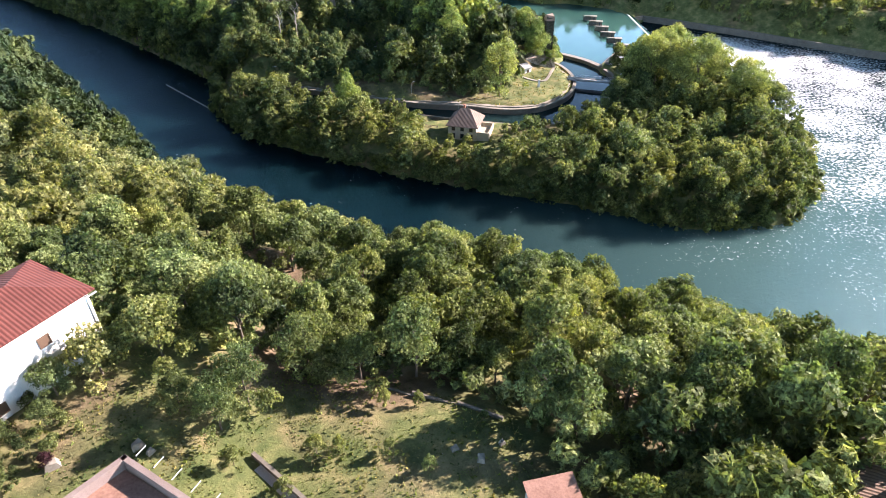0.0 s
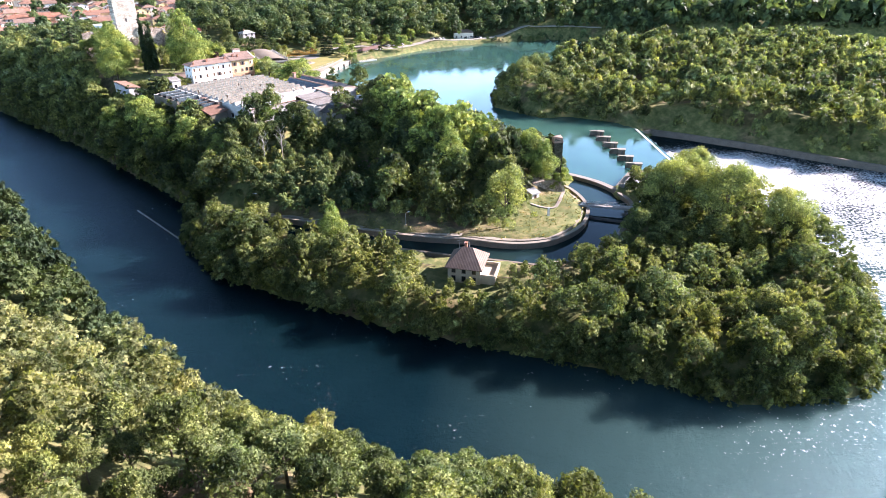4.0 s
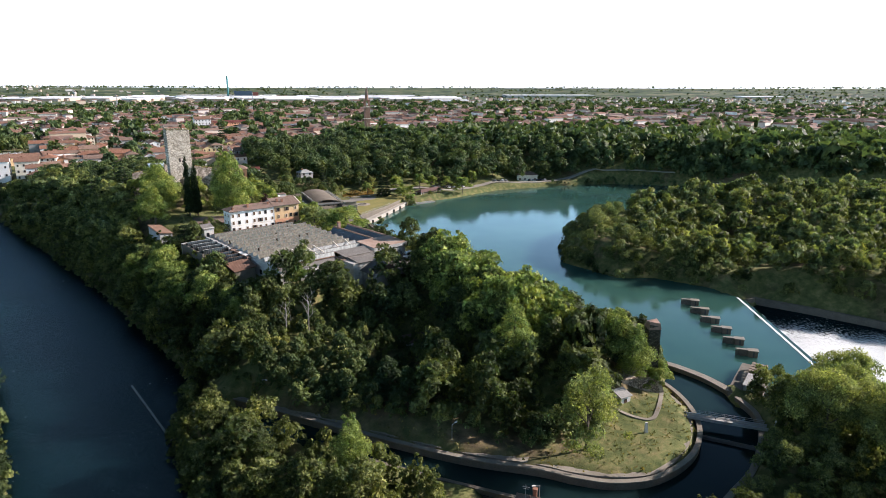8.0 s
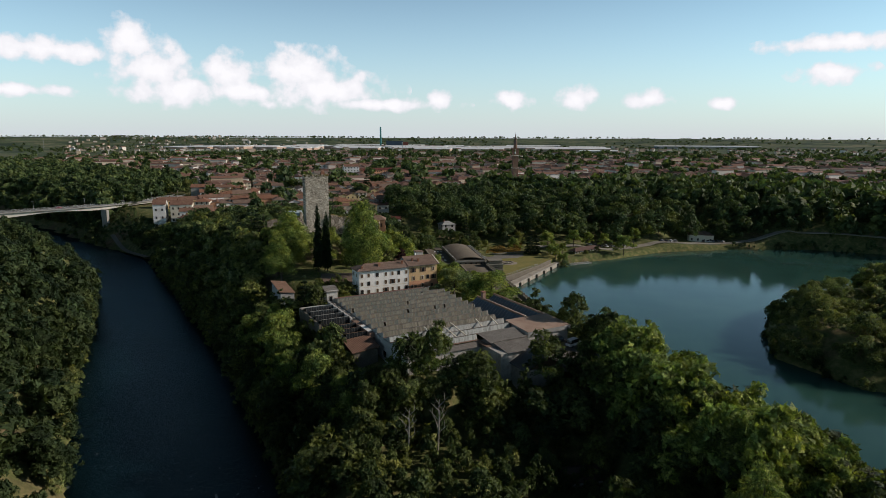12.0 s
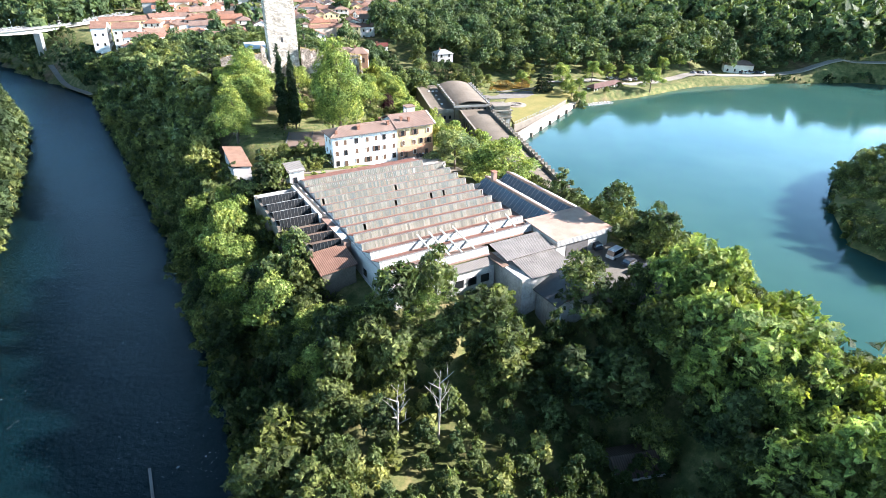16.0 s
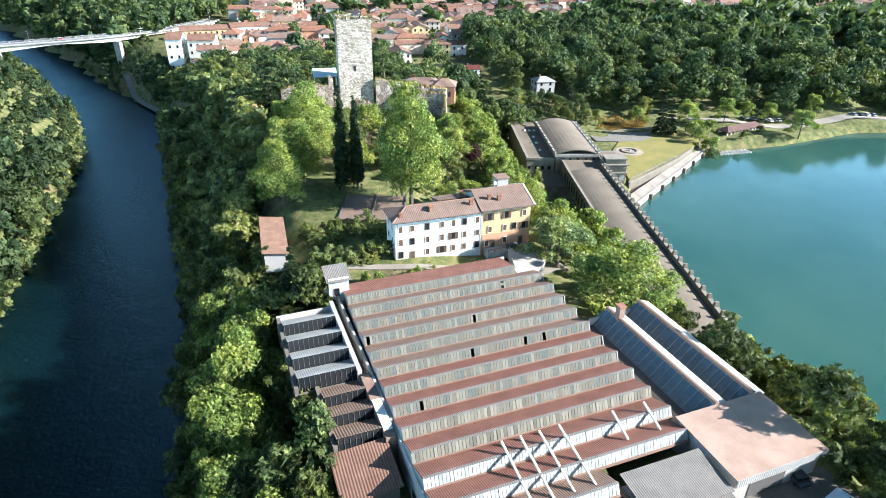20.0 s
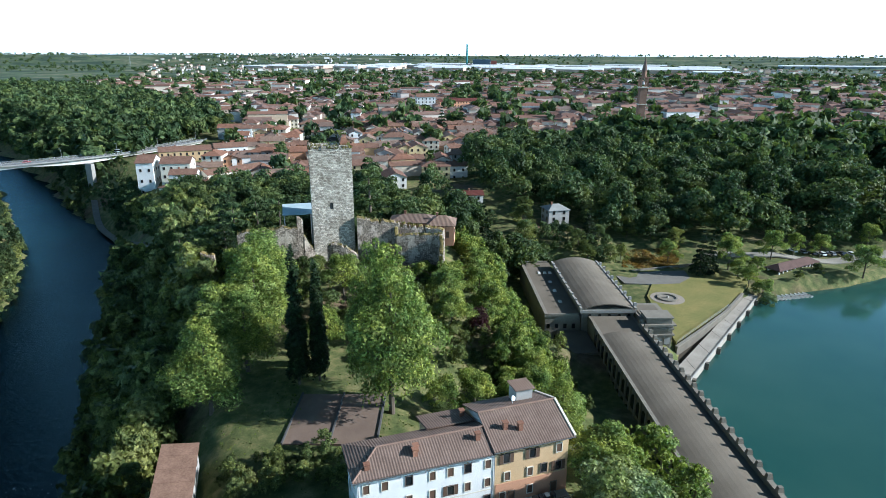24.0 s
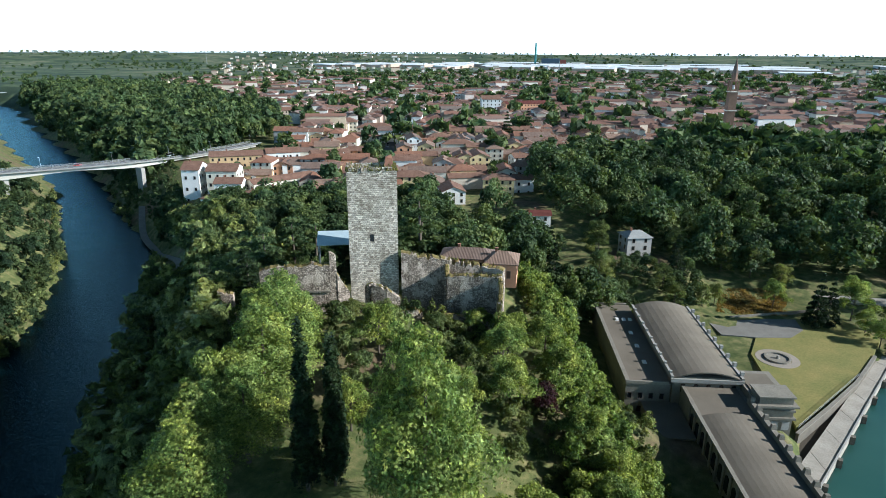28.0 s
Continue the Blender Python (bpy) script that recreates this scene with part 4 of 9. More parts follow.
def house(x, y, z, w, d, h, ang, wall, roof, floors=2, kind="gable", label="", shutters=False, sides="front right left", gap=3.0, group="", name="house"):
    rise = d / 2 * 0.42
    t = thing(name, label, "house", at_frame(x, y, z, ang), group)
    part("wall", wall_shape(w, d, h, rise if kind == "gable" else 0), wall, t)
    part("roof", roof_shape(w, d, h, rise, kind), roof, t)
    storey = h / floors
    for side, length, turn in (("front", w, 0), ("right", d, 90), ("left", d, -90)):
        if side not in sides:
            continue
        n = max(1, int(length / gap))
        for fl in range(floors):
            for k in range(n):
                u = (k + 0.5) * length / n
                px, py = {"front": (u, 0), "right": (w, u), "left": (0, length - u)}[side]
                door = fl == 0 and side == "front" and k == n // 2
                zz = 0 if door else fl * storey + min(0.9, storey * 0.33)
                shuttered(t, px, py, zz, turn) if shutters and not door else set_window(t, DOOR if door else WINDOW, px, py, zz, turn, "door" if door else "window")
    chimney_part(t, w * 0.3, d * 0.5, h + rise)
    return t


def wall_along(name, pts, thick, z0, z1, mat, label, category="wall", cap=None):
    """An upright wall that follows a line; cap: a coping course on its top."""
    t = thing(name, label, category)
    p = [Vector((a, b)) for a, b in pts]
    normals = []
    for k in range(len(p)):
        d = (p[min(k + 1, len(p) - 1)] - p[max(k - 1, 0)]).normalized()
        normals.append(Vector((-d.y, d.x)))
    for nm, th, lo, hi, m in (("body", thick, z0, z1, mat),) + ((("coping", thick + 0.3, z1, z1 + 0.25, cap),) if cap else ()):
        s = Shape()
        for k in range(len(p) - 1):
            a, b, na, nb = p[k], p[k + 1], normals[k] * th / 2, normals[k + 1] * th / 2
            c = [a - na, b - nb, b + nb, a + na]
            s.hexa([(q.x, q.y, lo) for q in c] + [(q.x, q.y, hi) for q in c])
        part(nm, s, m, t)
    return t


def smooth_line(pts, n=6):
    """Points on a smooth curve through the given ones."""
    p, out = [Vector(q) for q in pts], []
    for k in range(len(p) - 1):
        a, b, c, d = p[max(k - 1, 0)], p[k], p[k + 1], p[min(k + 2, len(p) - 1)]
        for i in range(n):
            s = i / n
            out.append(0.5 * (2 * b + (c - a) * s + (2 * a - 5 * b + 4 * c - d) * s * s + (3 * b - a - 3 * c + d) * s ** 3))
    return [tuple(q) for q in out] + [tuple(p[-1])]


def ribbon(name, pts, width, mat, label, lift=0.2, category="road", z=None):
    """A road or path that lies on the ground along a line."""
    p = [Vector(q) for q in smooth_line(pts, 8)]
    left, right = [], []
    for k in range(len(p)):
        d = (p[min(k + 1, len(p) - 1)] - p[max(k - 1, 0)]).normalized() * (width / 2)
        left.append((p[k].x - d.y, p[k].y + d.x)), right.append((p[k].x + d.y, p[k].y - d.x))
    xy = np.array(left + right)
    h = terrain(xy[:, 0], xy[:, 1]) + lift if z is None else np.full(len(xy), z)
    n = len(p)
    h[:n] = h[n:] = np.maximum(h[:n], h[n:])
    v = [(a, b, c) for (a, b), c in zip(left + right, h)] + [(a, b, c - 0.5) for (a, b), c in zip(left + right, h)]
    s = Shape()
    f = []
    for k in range(n - 1):
        f += [(k, n + k, n + k + 1, k + 1), (k, k + 1, 2 * n + k + 1, 2 * n + k), (n + k, 3 * n + k, 3 * n + k + 1, n + k + 1)]
    s.add(v, f)
    ob = part(name, s, mat)
    return tagged(ob, label, category, kind="structure")


def stone_material(name, dark, light, width, height):
    """Rough stones laid in uneven courses: each its own grey, joints set deep."""
    m, t, b = material(name, 0.95, 0.0, 0.2)
    p = position(t)
    o = t.nodes.new("ShaderNodeSeparateXYZ")
    t.links.new(p, o.inputs[0])
    along = t.nodes.new("ShaderNodeMath")
    along.operation = "MULTIPLY_ADD"
    t.links.new(o.outputs[1], along.inputs[0])
    along.inputs[1].default_value = 0.9
    t.links.new(o.outputs[0], along.inputs[2])
    flat = t.nodes.new("ShaderNodeCombineXYZ")
    t.links.new(along.outputs[0], flat.inputs[0])
    t.links.new(o.outputs[2], flat.inputs[1])
    warp = t.nodes.new("ShaderNodeVectorMath")
    warp.operation = "MULTIPLY_ADD"
    n = node(t, "ShaderNodeTexNoise", Scale=1.7, Detail=4.0)
    t.links.new(p, n.inputs["Vector"])
    t.links.new(n.outputs["Color"], warp.inputs[0])
    warp.inputs[1].default_value = (1.1, 0.62, 0)
    t.links.new(flat.outputs[0], warp.inputs[2])
    brick = t.nodes.new("ShaderNodeTexBrick")
    t.links.new(warp.outputs[0], brick.inputs["Vector"])
    for key, value in (("Scale", 1.0), ("Mortar Size", 0.06), ("Mortar Smooth", 0.9), ("Bias", 0.0), ("Brick Width", width), ("Row Height", height)):
        brick.inputs[key].default_value = value
    brick.inputs["Color1"].default_value, brick.inputs["Color2"].default_value, brick.inputs["Mortar"].default_value = (*dark, 1), (*light, 1), (*[v * 0.4 for v in dark], 1)
    stain = noise_of(t, p, 0.2, 6.0, 0.65)
    c = mix(t, 0.7, brick.outputs["Color"], ramp(t, stain, [(0.3, (0.55, 0.52, 0.47)), (0.55, (1.0, 0.99, 0.97)), (0.7, (1.12, 1.1, 1.06))]), "MULTIPLY")
    c = mix(t, 0.5, c, ramp(t, noise_of(t, p, 3.0, 6.0, 0.75), [(0.3, (0.55, 0.55, 0.55)), (0.7, (1.2, 1.2, 1.2))]), "MULTIPLY")
    t.links.new(c, b.inputs["Base Color"])
    deep = t.nodes.new("ShaderNodeMath")
    deep.operation = "SUBTRACT"
    deep.inputs[0].default_value = 1.0
    t.links.new(brick.outputs["Fac"], deep.inputs[1])
    bump(t, b, deep.outputs[0], 1.0, 0.22)
    return m


TOWER_STONE = stone_material("tower_stones", (0.34, 0.295, 0.24), (0.82, 0.75, 0.64), 0.85, 0.48)


def rubble_material(name, dark, light, size):
    """Uncoursed rubble: every stone its own tone, deep joints, patches of old render and streaks of damp."""
    m, t, b = material(name, 0.95, 0.0, 0.2)
    p = position(t)
    mp = t.nodes.new("ShaderNodeMapping")
    mp.inputs["Scale"].default_value = (1 / size, 1 / size, 1.7 / size)
    t.links.new(p, mp.inputs[0])
    cells = node(t, "ShaderNodeTexVoronoi", Scale=1.0, Randomness=0.9)
    edges = node(t, "ShaderNodeTexVoronoi", Scale=1.0, Randomness=0.9)
    edges.feature = "DISTANCE_TO_EDGE"
    t.links.new(mp.outputs[0], cells.inputs["Vector"])
    t.links.new(mp.outputs[0], edges.inputs["Vector"])
    grey = t.nodes.new("ShaderNodeSeparateColor")
    t.links.new(cells.outputs["Color"], grey.inputs[0])
    c = ramp(t, grey.outputs[0], [(0.1, dark), (0.55, [(u + v) / 2 for u, v in zip(dark, light)]), (0.95, light)])
    joint = ramp(t, edges.outputs["Distance"], [(0.0, (0, 0, 0)), (0.16, (1, 1, 1))])
    c = mix(t, joint, [v * 0.3 for v in dark], c)
    render_patch = ramp(t, noise_of(t, p, 0.32, 5.0, 0.65), [(0.52, (0, 0, 0)), (0.58, (1, 1, 1))])
    c = mix(t, render_patch, c, ramp(t, noise_of(t, p, 1.4, 6.0, 0.7), [(0.3, [v * 0.75 for v in light]), (0.7, [min(1, v * 1.15) for v in light])]))
    streak = t.nodes.new("ShaderNodeMapping")
    streak.inputs["Scale"].default_value = (0.9, 0.9, 0.3)
    t.links.new(p, streak.inputs[0])
    c = mix(t, 0.5, c, ramp(t, noise_of(t, streak.outputs[0], 0.6, 4.0, 0.55), [(0.35, (0.5, 0.47, 0.4)), (0.6, (1.05, 1.03, 1.0))]), "MULTIPLY")
    t.links.new(c, b.inputs["Base Color"])
    bump(t, b, edges.outputs["Distance"], 1.0, 0.3)
    return m


RUIN_STONE = rubble_material("ruin_rubble", (0.24, 0.195, 0.155), (0.55, 0.46, 0.38), 0.55)
TURF = worn("dry_turf", (0.09, 0.085, 0.03), (0.3, 0.21, 0.08), 0.5, 0.95, 4.0)


def ribbed(name, dark, light, pitch, stain=0.5, rough=0.85, along="X"):
    """Corrugated sheet: ribs along the object's own axis, streaked and stained."""
    m, t, b = material(name, rough, 0.0, 0.3)
    o = coords(t)
    wave = t.nodes.new("ShaderNodeTexWave")
    wave.bands_direction = along
    wave.inputs["Scale"].default_value = 0.314 / pitch
    t.links.new(o, wave.inputs["Vector"])
    big, small = noise_of(t, o, 0.35, 4.0), noise_of(t, o, 5.0, 6.0, 0.75)
    c = mix(t, stain, ramp(t, big, [(0.3, dark), (0.7, light)]), ramp(t, small, [(0.3, dark), (0.75, light)]))
    c = mix(t, 0.45, c, ramp(t, wave.outputs["Fac"], [(0.1, (0.35, 0.33, 0.32)), (0.6, (1.15, 1.12, 1.1))]), "MULTIPLY")
    t.links.new(c, b.inputs["Base Color"])
    bump(t, b, wave.outputs["Fac"], 0.6, 0.06)
    return m


RED_SHEET = ribbed("red_corrugated_sheet", (0.13, 0.055, 0.038), (0.28, 0.13, 0.09), 0.3)
GREY_SHEET = ribbed("grey_corrugated_sheet", (0.11, 0.105, 0.095), (0.24, 0.225, 0.205), 0.3)
PALE_SHEET = ribbed("pale_corrugated_sheet", (0.22, 0.22, 0.21), (0.42, 0.42, 0.4), 0.35)
BROWN_SHEET = ribbed("brown_corrugated_sheet", (0.13, 0.085, 0.06), (0.27, 0.185, 0.135), 0.4)
TILE_ROOF = ribbed("tile_courses", (0.116, 0.062, 0.043), (0.261, 0.152, 0.107), 0.4)
TILE_PALE = ribbed("pale_tile_courses", (0.146, 0.094, 0.068), (0.309, 0.21, 0.157), 0.4)
TILE_ORANGE = ribbed("orange_tile_courses", (0.15, 0.072, 0.045), (0.311, 0.155, 0.099), 0.4)
TILE_DARK = ribbed("old_tile_courses", (0.113, 0.075, 0.058), (0.249, 0.176, 0.14), 0.4)
RED_TILE = ribbed("red_tile_courses", (0.075, 0.02, 0.015), (0.14, 0.042, 0.032), 0.42)
PANEL = worn("glazing_panels", (0.1, 0.1, 0.08), (0.22, 0.205, 0.16), 0.5, 0.75, 6.0, 0, 0.2, 0.55)

# ---- the river works: canal walls, footbridge, sluice piers, weir ----
INNER = [(-72, 220), (-62, 217), (-40, 210), (-12, 202), (6, 199.6), (14, 197.6), (22, 197), (31, 200), (40, 209), (44.5, 220), (45, 231), (42, 242), (36, 250)]
OUTER = [(-40, 202), (-17, 195), (0, 190.7), (25, 185)]
SOUTH = [(25, 185), (36, 187), (46, 198), (52, 206), (58.5, 220), (60.5, 230), (58.5, 238)]
COPING = worn("old_coping", (0.15, 0.135, 0.11), (0.28, 0.25, 0.2), 0.4, 0.92, 3.0)
OLD_STONE = worn("damp_canal_stone", (0.09, 0.08, 0.065), (0.19, 0.165, 0.13), 0.4, 0.9, 3.0)
wall_along("canal_wall", smooth_line(INNER), 0.9, 2.0, 6.45, OLD_STONE, "curved grey stone canal wall with flat coping", cap=COPING)
wall_along("canal_wall", OUTER, 0.9, 2.0, 5.9, OLD_STONE, "straight low stone wall along the canal")
wall_along("canal_wall", smooth_line(SOUTH), 1.1, 2.0, 6.4, OLD_STONE, "curved stone canal wall below the trees", cap=COPING)
wall_along("divider_wall", smooth_line([(43, 259), (48, 255.5), (54, 249.5), (58.5, 242), (61.5, 236)]), 2.0, 1.0, 5.9, OLD_STONE, "stone dividing wall between canal and lake", cap=COPING)
ribbon("towpath", [(-75, 221.5), (-62, 218.8), (-39, 212.4), (-12, 204.6), (6, 202), (14, 200), (22, 199.6), (30, 202), (37.5, 210.5), (41.8, 221), (42, 231), (38, 241)],
       2.6, GRAVEL, "pale gravel path beside the canal wall", 0.12, "path", 6.75)

bridge = thing("footbridge", "grey steel footbridge with railings over the canal", "footbridge", at_frame(42.8, 225.8, 7.1, -12))
part("deck", Shape().box(0, -0.9, 0, 17.5, 0.9, 0.2), CONCRETE, bridge)
for side in (-0.95, 0.95):
    part("girder", Shape().box(-0.5, side - 0.12, -0.45, 18, side + 0.12, 0.28), STEEL, bridge)
    rails = Shape()
    for zz in (0.65, 1.1):
        rails.box(0, side - 0.03, zz, 17.5, side + 0.03, zz + 0.06)
    part("railing", rails, STEEL, bridge)
    for k in range(9):
        part("post", Shape().box(k * 2.15, side - 0.04, 0.28, k * 2.15 + 0.08, side + 0.04, 1.16), STEEL, bridge)
pipe = thing("pipe_crossing", "dark steel pipe beam crossing the canal water", "beam", at_frame(44.6, 219.4, 5.1, -18))
part("beam", Shape().box(-1.5, -0.45, -0.3, 13.5, 0.45, 0.35), ASPHALT, pipe)
for k in range(3):
    part("rib", Shape().box(1 + k * 5, -0.55, -0.4, 1.4 + k * 5, 0.55, 0.42), ASPHALT, pipe)

for k in range(6):
    f = k / 5
    px, py = 66.5 + 5.5 * f, 316 - 46 * f
    t = thing("sluice_pier", "weathered stone sluice pier standing in the lake", "pier", at_frame(px, py, 0, -8), "sluice piers")
    part("nose", Shape().prism([(-3.6, 0), (-3.0, -0.5), (0, -0.5), (0, 0.5), (-3.0, 0.5)], 1, 6.0), OLD_STONE, t)
    part("pillar", Shape().box(0, -1.1, 1, 2.6, 1.1, 6.4), worn("pier_masonry", (0.14, 0.1, 0.075), (0.26, 0.2, 0.15), 0.4) if k == 0 else bpy.data.materials["pier_masonry"], t)
    part("cap", Shape().prism([(-3.8, 0), (-3.1, -0.55), (-0.2, -0.6), (-0.2, -1.2), (2.9, -1.2), (2.9, 1.2), (-0.2, 1.2), (-0.2, 0.6), (-3.1, 0.55)], 6.4, 6.65), COPING, t)
    part("gate_slot", Shape().box(1.2, -1.16, 3.0, 1.7, 1.16, 6.3), ASPHALT, t)
    part("nose_block", Shape().box(-2.9, -0.45, 6.0, 0, 0.45, 6.4), OLD_STONE, t)

works = thing("sluice_house", "stone sluice works with wooden gantry and grey metal housing", "sluice", at_frame(62, 242, 0, 62))
part("platform", Shape().prism([(-3, -4), (14, -4), (18, 1), (18, 4), (-3, 4)], 0, 6.6), OLD_STONE, works)
part("gantry_beam", Shape().box(8, -3.0, 8.4, 15.4, -2.4, 8.8), WOOD, works)
part("gantry_beam", Shape().box(8, 0.3, 8.4, 15.4, 0.9, 8.8), WOOD, works)
for k in range(4):
    part("gantry_post", Shape().box(8 + k * 2.3, -2.95, 6.6, 8.35 + k * 2.3, -2.5, 8.4), WOOD, works)
    part("gantry_post", Shape().box(8 + k * 2.3, 0.4, 6.6, 8.35 + k * 2.3, 0.85, 8.4), WOOD, works)
    part("slat", Shape().box(8.1 + k * 1.8, -3.1, 8.8, 9.2 + k * 1.8, 1.0, 8.92), WOOD, works)
part("housing", Shape().box(-1.5, -2.8, 6.6, 6.5, 0.4, 8.6), STEEL, works, "grey metal housing")
part("housing_roof", Shape().box(-1.8, -3.1, 8.6, 6.8, 0.7, 8.8), PALE_SHEET, works)

weir = thing("weir", "long concrete weir with white water pouring over it", "weir", kind="structure")
crest = [(87, 327), (88.2, 300), (89.2, 275), (90.2, 244)]
cs = Shape()
for (ax, ay), (bx, by) in zip(crest, crest[1:]):
    cs.hexa([(ax - 1.5, ay, -2), (ax + 8, ay, -2), (bx + 8, by, -2), (bx - 1.5, by, -2), (ax - 1.5, ay, 4.45), (ax + 0.6, ay, 4.35), (bx + 0.6, by, 4.35), (bx - 1.5, by, 4.45)])
part("sill", cs, OLD_STONE, weir)


def fall_material():
    m, t, b = material("falling_water", 0.3, 0.0, 0.5)
    p = position(t)
    mp = t.nodes.new("ShaderNodeMapping")
    mp.inputs["Scale"].default_value = (0.25, 2.2, 0.25)
    t.links.new(p, mp.inputs[0])
    n = noise_of(t, mp.outputs[0], 1.0, 6.0, 0.7)
    t.links.new(ramp(t, n, [(0.3, (0.2, 0.26, 0.27)), (0.42, (0.6, 0.65, 0.65)), (0.56, (0.9, 0.92, 0.92))]), b.inputs["Base Color"])
    bump(t, b, n, 0.8, 0.3)
    return m


fs = Shape()
for (ax, ay), (bx, by) in zip(crest, crest[1:]):
    steps = 8
    for q in range(steps):
        y0, y1 = ay + (by - ay) * q / steps, ay + (by - ay) * (q + 1) / steps
        x0, x1 = ax + (bx - ax) * q / steps, ax + (bx - ax) * (q + 1) / steps
        prof = [(-0.5, 4.62), (0.5, 4.5), (1.6, 3.2), (3, 1.2), (4.6, -0.4), (7 + 2.5 * math.sin(q * 2.3), -0.93)]
        for (u, z0), (w, z1) in zip(prof, prof[1:]):
            fs.add([(x0 + u, y0, z0), (x0 + w, y0, z1), (x1 + w, y1, z1), (x1 + u, y1, z0)], [(0, 1, 2, 3)])
part("falling_water", fs, fall_material(), weir, "white foaming sheet of falling water")
wall_along("bank_wall", [(90, 331), (97, 336), (112, 328), (131, 316), (155, 299), (180, 281), (230, 254)], 1.2, -2, 1.9, OLD_STONE, "long low stone river bank wall")

# a floating boom and a bush rock in the basin
boom = thing("river_boom", "thin pale floating boom lying on the river", "boom")
part("float", Shape().bar((-112.2, 236.3, -0.95), (-84.5, 210.5, -0.95), 0.5, 0.35), CONCRETE, boom)

# ---- the lock keeper's house on the island ----
t = thing("lock_house", "small two-storey cream house with a brown hipped roof", "house", at_frame(0.2, 177.2, 4.8, -13))
HOUSE_CREAM = worn("lock_house_plaster", (0.34, 0.28, 0.2), (0.5, 0.43, 0.33), 0.4)
part("wall", Shape().box(0, 0, -1.5, 8.6, 9.2, 4.9), HOUSE_CREAM, t)
part("roof", roof_shape(8.6, 9.2, 4.9, 3.4, "hip", 0.7), TILE_DARK, t)
for k in range(3):
    set_window(t, WINDOW, 1.6 + k * 2.7, 0, 2.9, 0)
    set_window(t, WINDOW, 1.6 + k * 2.7, 0, 0.5, 0)
for k in range(2):
    set_window(t, WINDOW, 8.6, 2.5 + k * 3.6, 2.9, 90)
    set_window(t, WINDOW, 0, 2.5 + k * 3.6, 2.9, -90)
part("terrace", Shape().box(8.65, 0.5, -1.5, 12.4, 8.2, 2.0), HOUSE_CREAM, t)
part("parapet", Shape().box(12.1, 0.3, 2.0, 12.5, 8.4, 3.0).box(8.65, 0.3, 2.0, 12.1, 0.7, 3.0).box(8.65, 8.0, 2.0, 12.1, 8.4, 3.0), HOUSE_CREAM, t)
chimney_part(t, 3.5, 6.2, 8.0)
part("aerial", Shape().tube((2, 5, 7.4), (2, 5, 10.2), 0.03).bar((1.3, 5, 9.8), (2.7, 5, 9.8), 0.04, 0.04).bar((1.5, 5, 9.4), (2.5, 5, 9.4), 0.04, 0.04), STEEL, t)
for x, y, ang, n in ((13, 178, -14, 9), (-12, 186, -14, 5)):
    fence = thing("garden_fence", "low wooden post and rail fence in the island garden", "fence", at_frame(x, y, 5.2, ang))
    for k in range(n):
        part("post", Shape().box(k * 2.2, 0, -0.5, k * 2.2 + 0.12, 0.12, 1.0), WOOD, fence)
    part("rail", Shape().box(0, 0.02, 0.75, n * 2.2 - 2, 0.1, 0.87), WOOD, fence)
    part("rail", Shape().box(0, 0.02, 0.3, n * 2.2 - 2, 0.1, 0.42), WOOD, fence)

# ---- the ruin, shed and memorial on the grassy point ----
t = thing("ruined_gate_tower", "tall ruined stone pier overgrown with ivy", "ruin", at_frame(34.8, 237.5, 5, 10))
rs = Shape()
heights = [20.6, 20.0, 20.3, 19.4]
rs.hexa([(-0.3, -0.2, 0), (3.3, 0, 0), (3.4, 3.6, 0), (-0.3, 3.4, 0), (0, 0, heights[0]), (3.1, 0.3, heights[1]), (3.1, 3.3, heights[2]), (0.2, 3.3, heights[3])])
DARK_RUIN = stone_material("ivy_dark_stones", (0.05, 0.05, 0.035), (0.12, 0.11, 0.08), 0.7, 0.38)
part("shaft", rs, DARK_RUIN, t)
part("broken_crown", Shape().hexa([(-0.2, -0.1, 19.2), (3.2, 0.1, 19.2), (3.2, 3.4, 19.2), (-0.1, 3.4, 19.2), (0.1, 0.2, 21.4), (2.9, 0.4, 20.8), (2.9, 3.1, 21.2), (0.3, 3.1, 20.7)]), OLD_TILES, t, "reddish broken brick top")
t = thing("stone_outcrop", "rough stone foundation wall under the ruin", "ruin", at_frame(27, 231, 5, 12))
part("face", Shape().hexa([(0, 0, -1), (14, 1, -1), (15, 8, -1), (0, 9, -1), (1.5, 2.2, 6.5), (12, 2.6, 7.2), (13, 8, 8.5), (1, 9, 7.5)]), RUIN_STONE, t)
t = thing("small_shed", "small white plastered shed against the ruin", "shed", at_frame(27.0, 226.2, 7.7, 35))
part("wall", Shape().box(0, 0, -2, 3.2, 3, 2.5), PLASTER, t)
part("roof", Shape().hexa([(-0.3, -0.4, 2.5), (3.5, -0.4, 2.5), (3.5, 3.2, 3.3), (-0.3, 3.2, 3.3), (-0.3, -0.4, 2.65), (3.5, -0.4, 2.65), (3.5, 3.2, 3.45), (-0.3, 3.2, 3.45)]), FIBRE, t)
part("door", Shape().box(1.1, -0.06, 0, 2.0, 0.0, 1.95), SHUTTER, t)
t = thing("memorial_stone", "white upright memorial stone on the grass", "memorial", at_frame(31.2, 215.6, 6.7, 20))
part("base", Shape().box(-0.9, -0.6, -0.6, 0.9, 0.6, 0.35), STONE, t)
part("slab", Shape().hexa([(-0.45, -0.2, 0.35), (0.45, -0.2, 0.35), (0.45, 0.2, 0.35), (-0.45, 0.2, 0.35), (-0.35, -0.15, 3.3), (0.35, -0.15, 3.3), (0.35, 0.15, 3.3), (-0.35, 0.15, 3.3)]), PLASTER, t)
